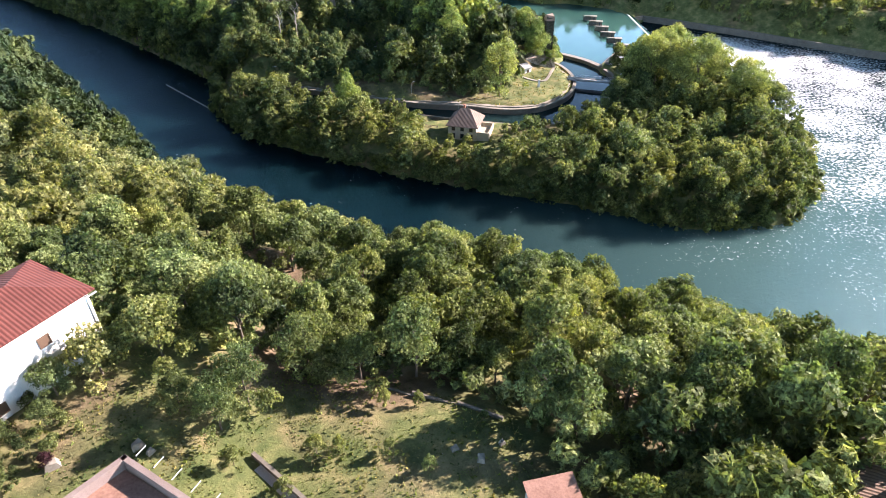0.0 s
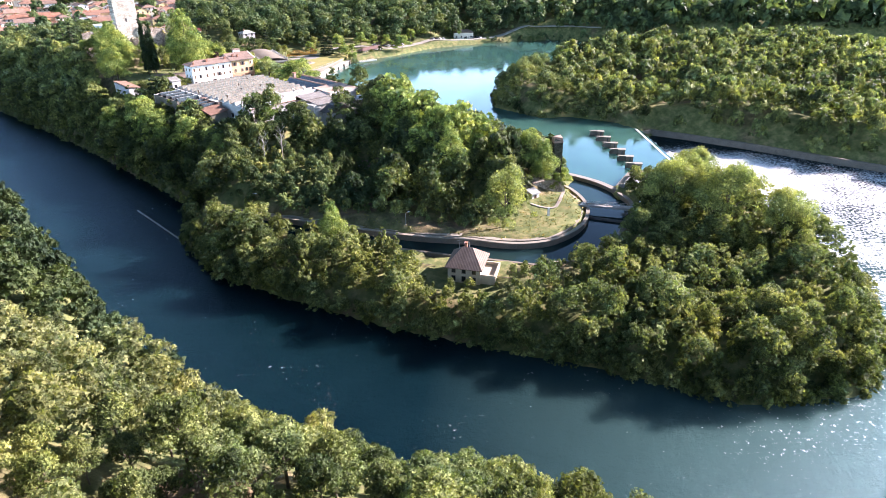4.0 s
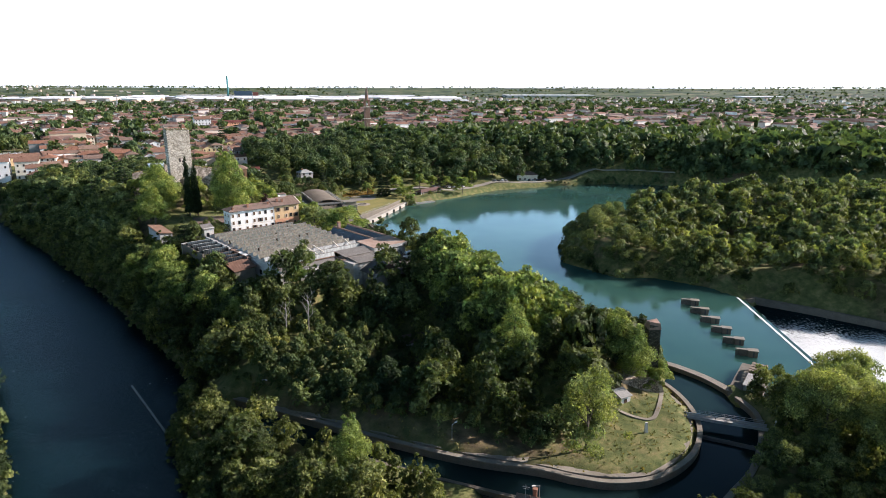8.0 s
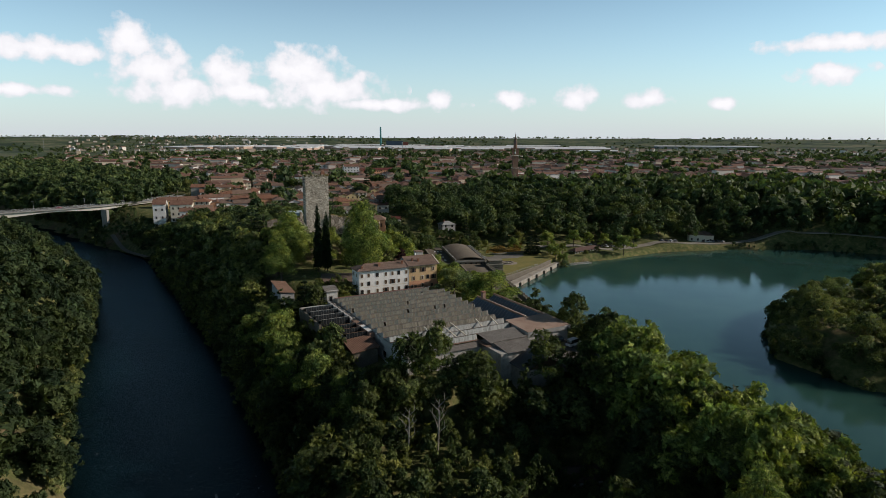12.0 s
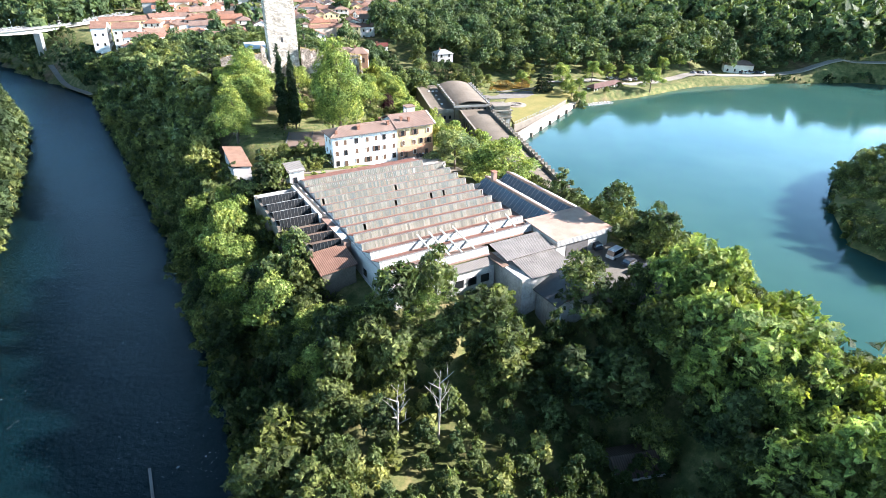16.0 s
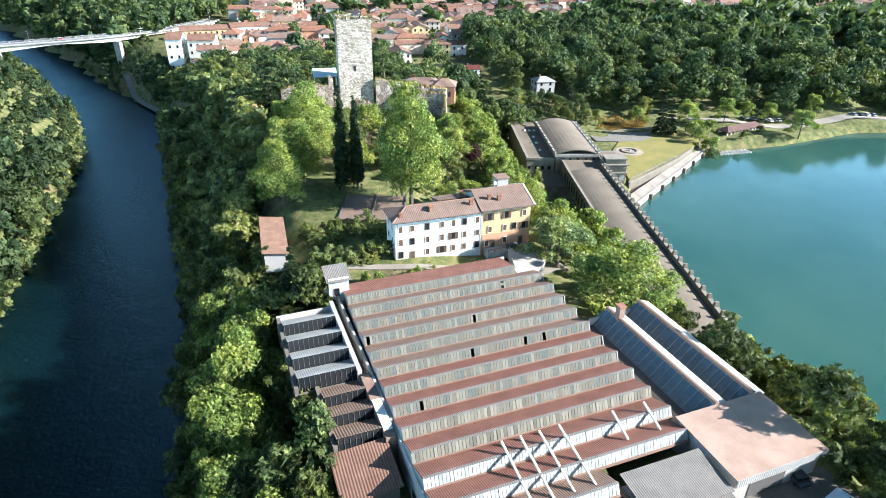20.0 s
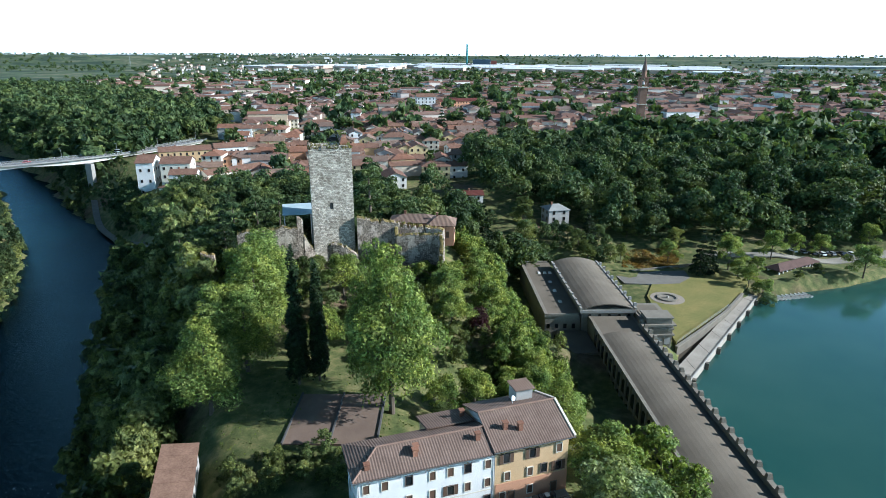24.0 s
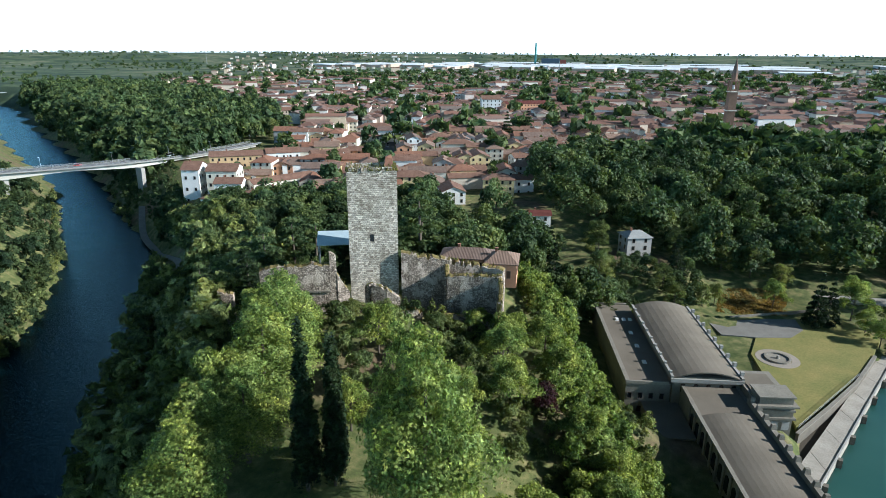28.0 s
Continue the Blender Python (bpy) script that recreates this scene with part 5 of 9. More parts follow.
ribbon("grass_path", [(26, 224), (33, 222), (36, 226), (39, 236)], 1.0, GRAVEL, "narrow trodden path across the grass", 0.22, "path")
for x, y in ((-64, 221), (-13, 205.5), (6, 186), (58.8, 215)):
    t = thing("lamp_post", "thin grey lamp post beside the canal", "lamp post", at_frame(x, y, 5.8, rng.uniform(0, 360)), "canal lamps")
    part("pole", Shape().tube((0, 0, -0.6), (0, 0, 6.2), 0.09, 0.06, 6), STEEL, t)
    part("arm", Shape().bar((0, 0, 6.1), (1.1, 0, 6.3), 0.07, 0.07), STEEL, t)
    part("lantern", Shape().box(0.9, -0.15, 6.2, 1.6, 0.15, 6.38), PLASTER, t)

# ---- the near bank: white house, terrace, garden ----
t = thing("white_house", "white plastered house with a red tiled hipped roof", "house", at_frame(-49.5, 27.5, 34.5, 63.5))
part("wall", Shape().box(0, 0, -3, 30, 10, 8.8), PLASTER, t)
part("roof", roof_shape(30, 10, 8.8, 1.8, "hip", 0.6), RED_TILE, t)
for u, zz in ((24.2, 5.4), (14, 4.6), (18, 1.2)):
    set_window(t, window_mesh(1.3, 1.3, SHUTTER, SHUTTER), u, -0.02, zz, 0, label="closed brown shutter")
part("downpipe", Shape().tube((29.8, -0.15, -2), (29.8, -0.15, 8.6), 0.07), STEEL, t)
part("gutter", Shape().box(-0.7, -0.78, 8.25, 30.6, -0.62, 8.42), STEEL, t)
part("dormer", Shape().box(18.9, 0.5, 9.2, 20.0, 1.4, 10.0), TILE_DARK, t)
chimney_part(t, 9, 4, 10.4)

t = thing("roof_terrace", "unfinished concrete terrace with a low parapet and bare soil", "terrace", at_frame(-24.5, 36.2, 30, 0))
legs = ((-0.58, -0.81), (0.877, -0.48))
for (dx, dy), length in zip(legs, (14, 14)):
    nx_, ny_ = -dy, dx
    if nx_ * (legs[0][0] + legs[1][0]) + ny_ * (legs[0][1] + legs[1][1]) < 0:
        nx_, ny_ = -nx_, -ny_
    c = [(0, 0), (dx * length, dy * length), (dx * length + nx_ * 0.5, dy * length + ny_ * 0.5), (nx_ * 0.5, ny_ * 0.5)]
    part("parapet", Shape().hexa([(a, b, 0) for a, b in c] + [(a, b, 10) for a, b in c]), worn("terrace_edge", (0.14, 0.1, 0.085), (0.25, 0.19, 0.165), 0.4) if dx < 0 else bpy.data.materials["terrace_edge"], t)
part("floor", Shape().add([(-0.3, -0.6, 8.9), (-8, -11.4, 8.9), (4, -18, 8.9), (12, -7, 8.9)], [(0, 1, 2, 3)]), RUST, t, "reddish bare floor")
for k in range(5):
    part("bracket", Shape().bar((0.9 + k * 2.0, 0.0 - k * 1.1, 9.75), (1.5 + k * 2.0, 0.85 - k * 1.1, 10.1), 0.06, 0.06), PLASTER, t)
for (ax, ay), (bx, by) in (((-5.5, 52), (-1, 50.5)), ((-1, 50.5), (4, 48.8)), ((4, 48.8), (8.8, 46.8))):
    wall_along("garden_wall", [(ax, ay), (bx, by)], 0.25, 30, float(terrain((ax + bx) / 2, (ay + by) / 2)) + 0.25, OLD_STONE, "low mossy garden wall at the wood's edge")
wall_along("garden_kerb", [(-16, 41.3), (-12, 38.2), (-8, 35), (-4, 31)], 0.4, 31, 33.75, OLD_STONE, "concrete garden kerb beside a narrow path")
ribbon("garden_path", [(-15.2, 40), (-11.4, 37), (-7.2, 33.6)], 0.9, CONCRETE, "narrow dark garden path", 0.1, "path")
t = thing("garden_shed", "small grey garden shed with a rusty sheet roof", "shed", at_frame(11.2, 34, 32.5, 15))
part("wall", Shape().box(0, 0, -1, 4.2, 3.4, 2.4), GREYWALL, t)
part("roof", Shape().hexa([(-0.3, -0.3, 2.4), (4.5, -0.3, 2.4), (4.5, 3.7, 3.1), (-0.3, 3.7, 3.1), (-0.3, -0.3, 2.5), (4.5, -0.3, 2.5), (4.5, 3.7, 3.2), (-0.3, 3.7, 3.2)]), RUST, t)
part("door", Shape().box(1.4, -0.06, 0, 2.4, 0, 1.95), WOOD, t)
house(42.0, 31.5, 33, 9, 7, 4.0, 47, PLASTER, BROWN_SHEET, 1, "gable", "low pale house with a brown sheet roof", sides="left")
for x, y, s in ((3.8, 42.6, 0.5), (6.4, 41.5, 0.6), (-27, 41, 0.7), (-25.5, 40.4, 0.5), (-34, 38.5, 0.8), (8.5, 43.5, 0.4)):
    t = thing("garden_stone", "pale rough stone lying in the garden grass", "stone", at_frame(x, y, float(terrain(x, y)), rng.uniform(0, 90)), "garden stones")
    part("block", Shape().hexa([(-s, -s * 0.7, -0.2), (s, -s * 0.6, -0.2), (s * 0.9, s * 0.7, -0.2), (-s * 0.8, s * 0.8, -0.2), (-s * 0.6, -s * 0.4, s), (s * 0.6, -s * 0.5, s * 0.8), (s * 0.5, s * 0.5, s * 0.9), (-s * 0.5, s * 0.4, s * 0.7)]), COPING, t)

# ---- the villa ----
t = thing("villa", "long three-storey villa, half white and half ochre, with old tiled roof", "house", at_frame(-123.5, 329.3, 23.4, 46.8))
VW, VL = 20.1, 32.2
part("white_wall", Shape().box(0, 0, -2, VW, 7.6, 9.4), PLASTER, t, "white plastered wall")
part("ochre_wall", Shape().box(VW, 0.02, -2, VL, 12, 9.7), OCHRE, t, "ochre plastered wall")
part("ochre_gable", Shape().add([(VL - 0.3, 0.02, 9.7), (VL - 0.3, 12, 9.7), (VL - 0.3, 6, 11.8), (VL, 0.02, 9.7), (VL, 12, 9.7), (VL, 6, 11.8)], [(0, 2, 1), (3, 4, 5), (0, 3, 5, 2), (1, 2, 5, 4)]), OCHRE, t)
part("salmon_base", Shape().box(VW + 0.3, -0.05, -2, VL + 0.04, 0.02, 3.4), SALMON, t, "salmon-coloured lower wall")


def slab(low, faces, thick=0.2):
    """Roof planes with an upper and a lower face."""
    n = len(low)
    return Shape().add(list(low) + [(x, y, z + thick) for x, y, z in low], [tuple(reversed(f)) for f in faces] + [tuple(q + n for q in f) for f in faces]
                       + [(f[i], f[(i + 1) % len(f)], f[(i + 1) % len(f)] + n, f[i] + n) for f in faces for i in range(len(f))])


part("roof", slab([(-0.7, -0.7, 9.25), (VW, -0.7, 9.25), (VW, 3.8, 10.95), (3.6, 3.8, 10.95), (-0.7, 8.3, 9.25), (VW, 8.3, 9.25)], [(0, 1, 2, 3), (5, 4, 3, 2), (4, 0, 3)]), TILE_DARK, t, "brown tiled roof of the white half")
part("roof", slab([(VW - 0.35, -0.75, 9.5), (VL + 0.7, -0.75, 9.5), (VL + 0.7, 6, 11.95), (VW - 0.35, 6, 11.95), (VW - 0.35, 12.7, 9.5), (VL + 0.7, 12.7, 9.5)], [(0, 1, 2, 3), (5, 4, 3, 2)]), TILE_DARK, t, "higher brown tiled roof of the ochre half")
part("step_wall", Shape().add([(VW, 0.1, 9.2), (VW, 11.9, 9.2), (VW, 6, 11.85), (VW + 0.25, 0.1, 9.2), (VW + 0.25, 11.9, 9.2), (VW + 0.25, 6, 11.85)], [(0, 2, 1), (3, 4, 5), (0, 3, 5, 2), (1, 2, 5, 4)]), GREYWALL, t)
part("back_block", Shape().box(12.5, 7.65, -2, VW - 0.05, 12.6, 8.6), OCHRE, t)
part("back_roof", slab([(12.0, 7.0, 10.1), (VW - 0.4, 7.0, 10.1), (VW - 0.4, 13.2, 8.5), (12.0, 13.2, 8.5)], [(0, 1, 2, 3)]), TILE_DARK, t)
part("attic_stair", Shape().box(27.4, 8.6, 10, 30.2, 11.4, 13.0), GREYWALL, t)
part("attic_roof", Shape().box(27.1, 8.3, 13.0, 30.5, 11.7, 13.2), TILE_PALE, t)
part("ridge", Shape().tube((3.6, 3.8, 11.15), (VW - 0.3, 3.8, 11.15), 0.16, 0.16, 6).tube((-0.7, -0.7, 9.45), (3.6, 3.8, 11.15), 0.14, 0.14, 6).tube((VW - 0.3, 6, 12.15), (VL + 0.7, 6, 12.15), 0.16, 0.16, 6), OLD_TILES, t)
part("verge", Shape().bar((VL + 0.6, -0.75, 9.75), (VL + 0.6, 6, 12.2), 0.35, 0.2).bar((VL + 0.6, 6, 12.2), (VL + 0.6, 12.7, 9.75), 0.35, 0.2), CREAM, t)
part("gutter", Shape().tube((-0.8, -0.82, 9.28), (VW - 0.4, -0.82, 9.28), 0.09, 0.09, 6).tube((VW - 0.3, -0.87, 9.53), (VL + 0.7, -0.87, 9.53), 0.09, 0.09, 6), DARK_STEEL, t)
part("string_course", Shape().box(0, -0.05, 2.9, VW - 0.2, 0, 3.05), CREAM, t)
CLOSED = window_mesh(1.05, 1.6, CREAM, SHUTTER)
for row in range(3):
    for k, u in enumerate((1.25, 3.85, 7.3, 10.7, 13.4, 16.0, 19.1)):
        z0 = (0.5, 3.5, 6.6)[row]
        if row == 0 and k == 1:
            set_window(t, DOOR, u, -0.02, -0.2, 0, "door")
        elif (row, k) in ((1, 4), (0, 3)):
            shuttered(t, u, -0.02, z0, 0)
        else:
            set_window(t, CLOSED if (row + 2 * k) % 3 else WINDOW, u, -0.02, z0, 0)
for u, zz, what in ((22.0, 6.9, 1), (26.2, 6.9, 1), (30.6, 6.9, 0), (22.2, 3.8, 0), (25.9, 3.8, 0), (28.2, 3.9, 2), (30.6, 3.8, 1), (21.5, 0.4, 0), (23.0, -0.2, 3), (26.0, 0.7, 0), (30.0, -0.2, 3)):
    if what == 1:
        shuttered(t, u, -0.06, zz, 0)
    else:
        set_window(t, {0: CLOSED, 2: WINDOW, 3: DOOR}[what], u, -0.06, zz, 0, "door" if what == 3 else "window")
    part("lamp_bracket", Shape().bar((u - 0.75, -0.05, zz + 1.75), (u - 0.75, -0.5, zz + 1.85), 0.05, 0.05), DARK_STEEL, t)
for k in range(2):
    for row in range(3):
        set_window(t, CLOSED, 0, 5.6 - k * 3.4, (0.5, 3.5, 6.6)[row], -90)
for x, y, z in ((8.6, 1.5, 10.4), (8.9, 2.2, 10.5), (18.2, 2.0, 10.6), (22.8, 2.6, 11.1), (25.0, 2.0, 10.9), (1.6, 0.9, 9.9), (18.5, 9.6, 9.8)):
    chimney_part(t, x, y, z)
part("dish", Shape().tube((26.2, 7.4, 11.6), (26.2, 7.4, 12.7), 0.04).tube((26.2, 7.35, 12.6), (26.25, 7.2, 12.65), 0.45, 0.4, 12), PLASTER, t, "white satellite dish")
part("downpipe", Shape().tube((VW, -0.12, -1), (VW, -0.12, 9.2), 0.07), STEEL, t)
part("downpipe", Shape().tube((0.15, -0.12, -1), (0.15, -0.12, 9.2), 0.07), STEEL, t)
part("back_step", Shape().box(21.0, -2.6, -2, 32.0, -0.1, 0.0), GREYWALL, t, "low grey terrace before the ochre doors")
part("terrace_rail", Shape().box(21.0, -2.62, 0.75, 32.0, -2.56, 0.82).box(21.0, -2.62, 0.35, 32.0, -2.56, 0.4), DARK_STEEL, t)
for k in range(8):
    part("rail_post", Shape().box(21.0 + k * 1.55, -2.63, 0.0, 21.08 + k * 1.55, -2.55, 0.82), DARK_STEEL, t)
for k in range(4):
    bin_ = thing("waste_bin", "dark plastic wheeled waste bin on the villa terrace", "bin", at_frame(-123.5, 329.3, 23.4, 46.8) @ pose(26.2 + k * 1.0, -1.6, 0.0), "villa bins")
    part("body", Shape().hexa([(-0.25, -0.3, 0), (0.25, -0.3, 0), (0.25, 0.3, 0), (-0.25, 0.3, 0), (-0.32, -0.38, 0.95), (0.32, -0.38, 0.95), (0.32, 0.38, 0.95), (-0.32, 0.38, 0.95)]), DARK_STEEL, bin_)
    part("lid", Shape().hexa([(-0.34, -0.4, 0.95), (0.34, -0.4, 0.95), (0.34, 0.42, 0.98), (-0.34, 0.42, 0.98), (-0.3, -0.34, 1.02), (0.3, -0.34, 1.02), (0.3, 0.4, 1.1), (-0.3, 0.4, 1.1)]), PLASTER if k == 2 else DARK_STEEL, bin_)
paved = tagged(part("villa_forecourt", Shape().prism([(-103.6, 345.5), (-99.2, 350.0), (-94.4, 345.2), (-94.0, 338.6), (-97.4, 336.4)], 22, 23.95), worn("villa_paving", (0.3, 0.28, 0.25), (0.5, 0.47, 0.43), 0.4)), "pale paved forecourt beside the ochre villa half", "pavement", kind="structure")
ribbon("villa_drive", [(-92, 352), (-97, 345), (-100, 338), (-104, 333)], 3.4, GRAVEL, "pale gravel drive beside the villa", 0.25, "path")
ribbon("villa_walk", [(-150, 318), (-138, 317), (-126, 324), (-114, 332), (-106, 340)], 2.2, GRAVEL, "gravel walk below the villa front", 0.25, "path")
for px, py, pw, pd, ang in ((-141, 352, 13, 17, 28), ):
    t = thing("ball_court", "worn brown earth court with low kerbs in the park", "court", at_frame(-146.6, 339.3, 24.35, 28))
    part("surface", Shape().box(0, 0, -0.3, 16, 16, 0.08), worn("court_earth", (0.13, 0.09, 0.07), (0.22, 0.16, 0.12), 0.3), t)
    for k in range(3):
        part("kerb", Shape().box(k * 8 - 0.15, -0.2, -0.3, k * 8 + 0.15, 16.2, 0.35), ASPHALT, t)
t = thing("garden_barn", "long low garden barn with a weathered orange brown roof", "shed", at_frame(-147.3, 314.0, 23.4, 135))
part("wall", Shape().box(0, -4.9, -2, 19.4, 0, 2.1), GREYWALL, t)
barn_roof = worn("barn_roof_tiles", (0.12, 0.068, 0.045), (0.29, 0.175, 0.12), 0.5, 0.92, 3.0)
for k in range(6):
    x0, x1 = -0.4 + k * 3.37, -0.4 + (k + 1) * 3.37 - 0.03
    part("roof_panel", Shape().hexa([(x0, -5.3, 2.1), (x1, -5.3, 2.1), (x1, 0.4, 2.9), (x0, 0.4, 2.9), (x0, -5.3, 2.25), (x1, -5.3, 2.25), (x1, 0.4, 3.05), (x0, 0.4, 3.05)]), barn_roof, t)
for k in range(4):
    set_window(t, WINDOW, 2.4 + k * 4.8, -4.9, 0.2, 0)

# ---- the derelict factory ----
F = at_frame(-77.2, 267.9, 0, 49.2)
STAINED = worn("stained_plaster", (0.24, 0.225, 0.2), (0.6, 0.58, 0.54), 0.35, 0.92, 2.0)
t = thing("factory", "derelict factory under rows of rusty saw-tooth roofs", "factory", F)
EAVE, PITCH, TOOTH = 27.5, 4.45, 1.45
GREY_RED = ribbed("dusty_red_sheet", (0.12, 0.075, 0.055), (0.27, 0.18, 0.135), 0.3, 0.7)
for x0, y0, x1, y1 in ((-0.3, 0.8, 0.1, 62), (35.5, 9, 36, 59), (0.1, 61.7, 36, 62)):
    part("outer_wall", Shape().box(x0, y0, 14, x1, y1, EAVE), GREYWALL, t)
part("floor", Shape().box(0, 0, 22, 36, 59, 22.3), ASPHALT, t)
front_x = [(0, 22), (0, 36), (0, 37)] + [(0.1 * k, 37 + 0.25 * k) for k in range(10)]
for k in range(13):
    x0, x1 = front_x[k]
    if k == 12:
        x0, x1 = 1, 35
    y0, y1 = 1.2 + k * PITCH, 1.2 + (k + 1) * PITCH + (3.0 if k == 12 else 0)
    lean = 0.6
    slope = Shape().hexa([(x0, y0 + lean + 0.05, EAVE + TOOTH - 0.14), (x1, y0 + lean + 0.05, EAVE + TOOTH - 0.14), (x1, y1, EAVE - 0.14), (x0, y1, EAVE - 0.14),
                          (x0, y0 + lean + 0.05, EAVE + TOOTH), (x1, y0 + lean + 0.05, EAVE + TOOTH), (x1, y1, EAVE), (x0, y1, EAVE)])
    part("roof_slope", slope, GREY_RED if k in (0, 7, 8, 9, 10, 11) else RED_SHEET, t, "dusty red corrugated roof slope" if k in (0, 7, 8, 9, 10, 11) else "rusty red corrugated roof slope")
    part("gutter", Shape().box(x0, y0 - 0.25, EAVE - 0.12, x1, y0 + 0.02, EAVE + 0.12), OLD_TILES, t)
    part("ridge_cap", Shape().box(x0, y0 + lean - 0.12, EAVE + TOOTH - 0.02, x1, y0 + lean + 0.22, EAVE + TOOTH + 0.07), GREY_SHEET, t)
    for x in (x0, x1 - 0.15):
        part("tooth_end", Shape().add([(x, y0, EAVE - 1), (x, y1, EAVE - 1), (x, y1, EAVE), (x, y0 + lean, EAVE + TOOTH), (x, y0, EAVE), (x + 0.15, y0, EAVE - 1), (x + 0.15, y1, EAVE - 1), (x + 0.15, y1, EAVE), (x + 0.15, y0 + lean, EAVE + TOOTH), (x + 0.15, y0, EAVE)],
                                      [(0, 4, 3, 2, 1), (5, 6, 7, 8, 9), (0, 5, 9, 4), (4, 9, 8, 3), (3, 8, 7, 2), (2, 7, 6, 1)]), GREYWALL, t)

for x, y0, y1 in ((11.0, 2.6, 12.4), (13.7, 2.6, 12.4), (16.5, 2.6, 12.4), (19.5, 2.6, 12.4), (27.8, 7.8, 12.2), (33.0, 7.8, 12.2)):
    part("roof_beam", Shape().bar((x, y0, EAVE + TOOTH - 0.5), (x + 0.4, y1, EAVE + TOOTH + 0.55), 0.26, 0.3), CREAM, t, "bare pale roof beam")
    part("beam_foot", Shape().bar((x, y0 + 0.1, EAVE - 0.1), (x, y0 + 0.1, EAVE + TOOTH - 0.4), 0.25, 0.25), CREAM, t)
# the front wing, with broken windows
part("front_wing", Shape().box(0, -0.8, 12, 22, 0.7, EAVE - 1.2), STAINED, t, "stained white front wall")
part("front_roof", Shape().hexa([(-0.4, -1.3, EAVE - 1.2), (22.4, -1.3, EAVE - 1.2), (22.4, 0.9, EAVE - 0.5), (-0.4, 0.9, EAVE - 0.5), (-0.4, -1.3, EAVE - 1.05), (22.4, -1.3, EAVE - 1.05), (22.4, 0.9, EAVE - 0.35), (-0.4, 0.9, EAVE - 0.35)]), GREY_SHEET, t)
BROKEN = window_mesh(2.2, 2.0, GREYWALL, DARKGLASS)
for k in range(7):
    set_window(t, BROKEN, 1.8 + k * 3.0, -0.82, 22.6, 0, label="broken factory window")
    if k < 3:
        set_window(t, BROKEN, 1.8 + k * 3.0, -0.82, 18.6, 0, label="broken factory window")
for k in range(3):
    set_window(t, BROKEN, -0.3, 3 + k * 5, 22.4, -90, label="broken factory window")
    set_window(t, BROKEN, -0.3, 3 + k * 5, 18.4, -90, label="broken factory window")


def teeth(t, x0, x1, y0, n, pitch, eave, rise, mat, pane_mat, base):
    for k in range(n):
        a, b = y0 + k * pitch, y0 + (k + 1) * pitch
        part("roof_slope", Shape().hexa([(x0, a + 0.5, eave + rise - 0.12), (x1, a + 0.5, eave + rise - 0.12), (x1, b, eave - 0.12), (x0, b, eave - 0.12), (x0, a + 0.5, eave + rise), (x1, a + 0.5, eave + rise), (x1, b, eave), (x0, b, eave)]), mat, t)
        part("window_band", Shape().hexa([(x0, a, eave - 0.4), (x1, a, eave - 0.4), (x1, a + 0.12, eave - 0.4), (x0, a + 0.12, eave - 0.4), (x0, a + 0.4, eave + rise - 0.1), (x1, a + 0.4, eave + rise - 0.1), (x1, a + 0.5, eave + rise - 0.1), (x0, a + 0.5, eave + rise - 0.1)]), pane_mat, t)
        for i in range(int((x1 - x0) / 0.8)):
            x = x0 + 0.2 + i * 0.8
            part("mullion", Shape().bar((x, a - 0.04, eave - 0.4), (x, a + 0.36, eave + rise - 0.1), 0.07, 0.07), DARK_STEEL, t)
    part("side_wall", Shape().box(x0 - 0.6, y0 - 0.3, base, x0, y0 + n * pitch, eave + 0.7), OLD_STONE, t)
    part("end_wall", Shape().box(x0 - 0.6, y0 - 0.6, base, x1, y0 - 0.1, eave - 0.3), OLD_STONE, t)


t = thing("factory_annex", "grey saw-tooth annex with dark glazing beside the factory", "factory", F)
teeth(t, -11.2, -2.2, 35, 4, 5.0, 26.6, 2.0, PALE_SHEET, DARKGLASS, 14)
part("back_wall", Shape().box(-11.8, 55, 14, -2, 55.5, 27.4), GREYWALL, t)
part("party_wall", Shape().box(-2.2, 34.5, 20, -1.5, 56, 28.2), GREYWALL, t)
t = thing("factory_annex", "brown saw-tooth annex with small windows beside the factory", "factory", F)
teeth(t, -8.2, -1.9, 21.6, 3, 4.4, 26.2, 1.6, BROWN_SHEET, DARKGLASS, 14)
part("gutter_wall", Shape().box(-1.9, 20, 20, -0.4, 34.4, 27.6), OLD_TILES, t)
part("white_patch", Shape().box(-1.8, 21.5, 27.6, -0.45, 28, 27.72), PLASTER, t, "bare white sheet")
t = thing("tiled_outhouse", "outhouse with a sagging red tiled roof by the factory", "shed", F)
part("wall", Shape().box(-9, 13.8, 12, -2, 20.6, 25.0), OLD_STONE, t)
part("roof", Shape().hexa([(-9.6, 13.2, 24.9), (-1.6, 13.2, 25.6), (-1.6, 21, 26.8), (-9.6, 21, 26.2), (-9.6, 13.2, 25.1), (-1.6, 13.2, 25.8), (-1.6, 21, 27.0), (-9.6, 21, 26.4)]), TILE_ROOF, t)
t = thing("stair_turret", "square white stair turret with a grey lean-to roof", "turret", F)
part("wall", Shape().box(-1.6, 58.5, 20, 2.2, 62.3, 31.0), STAINED, t)
part("roof", Shape().hexa([(-2, 58.1, 30.6), (2.6, 58.1, 30.6), (2.6, 62.7, 31.8), (-2, 62.7, 31.8), (-2, 58.1, 30.75), (2.6, 58.1, 30.75), (2.6, 62.7, 31.95), (-2, 62.7, 31.95)]), GREY_SHEET, t)
set_window(t, WINDOW, -0.2, 58.5, 27.5, 0)
SHED_GLASS = worn("blue_shed_glass", (0.035, 0.055, 0.075), (0.1, 0.14, 0.17), 0.8, 0.35, 2.0)
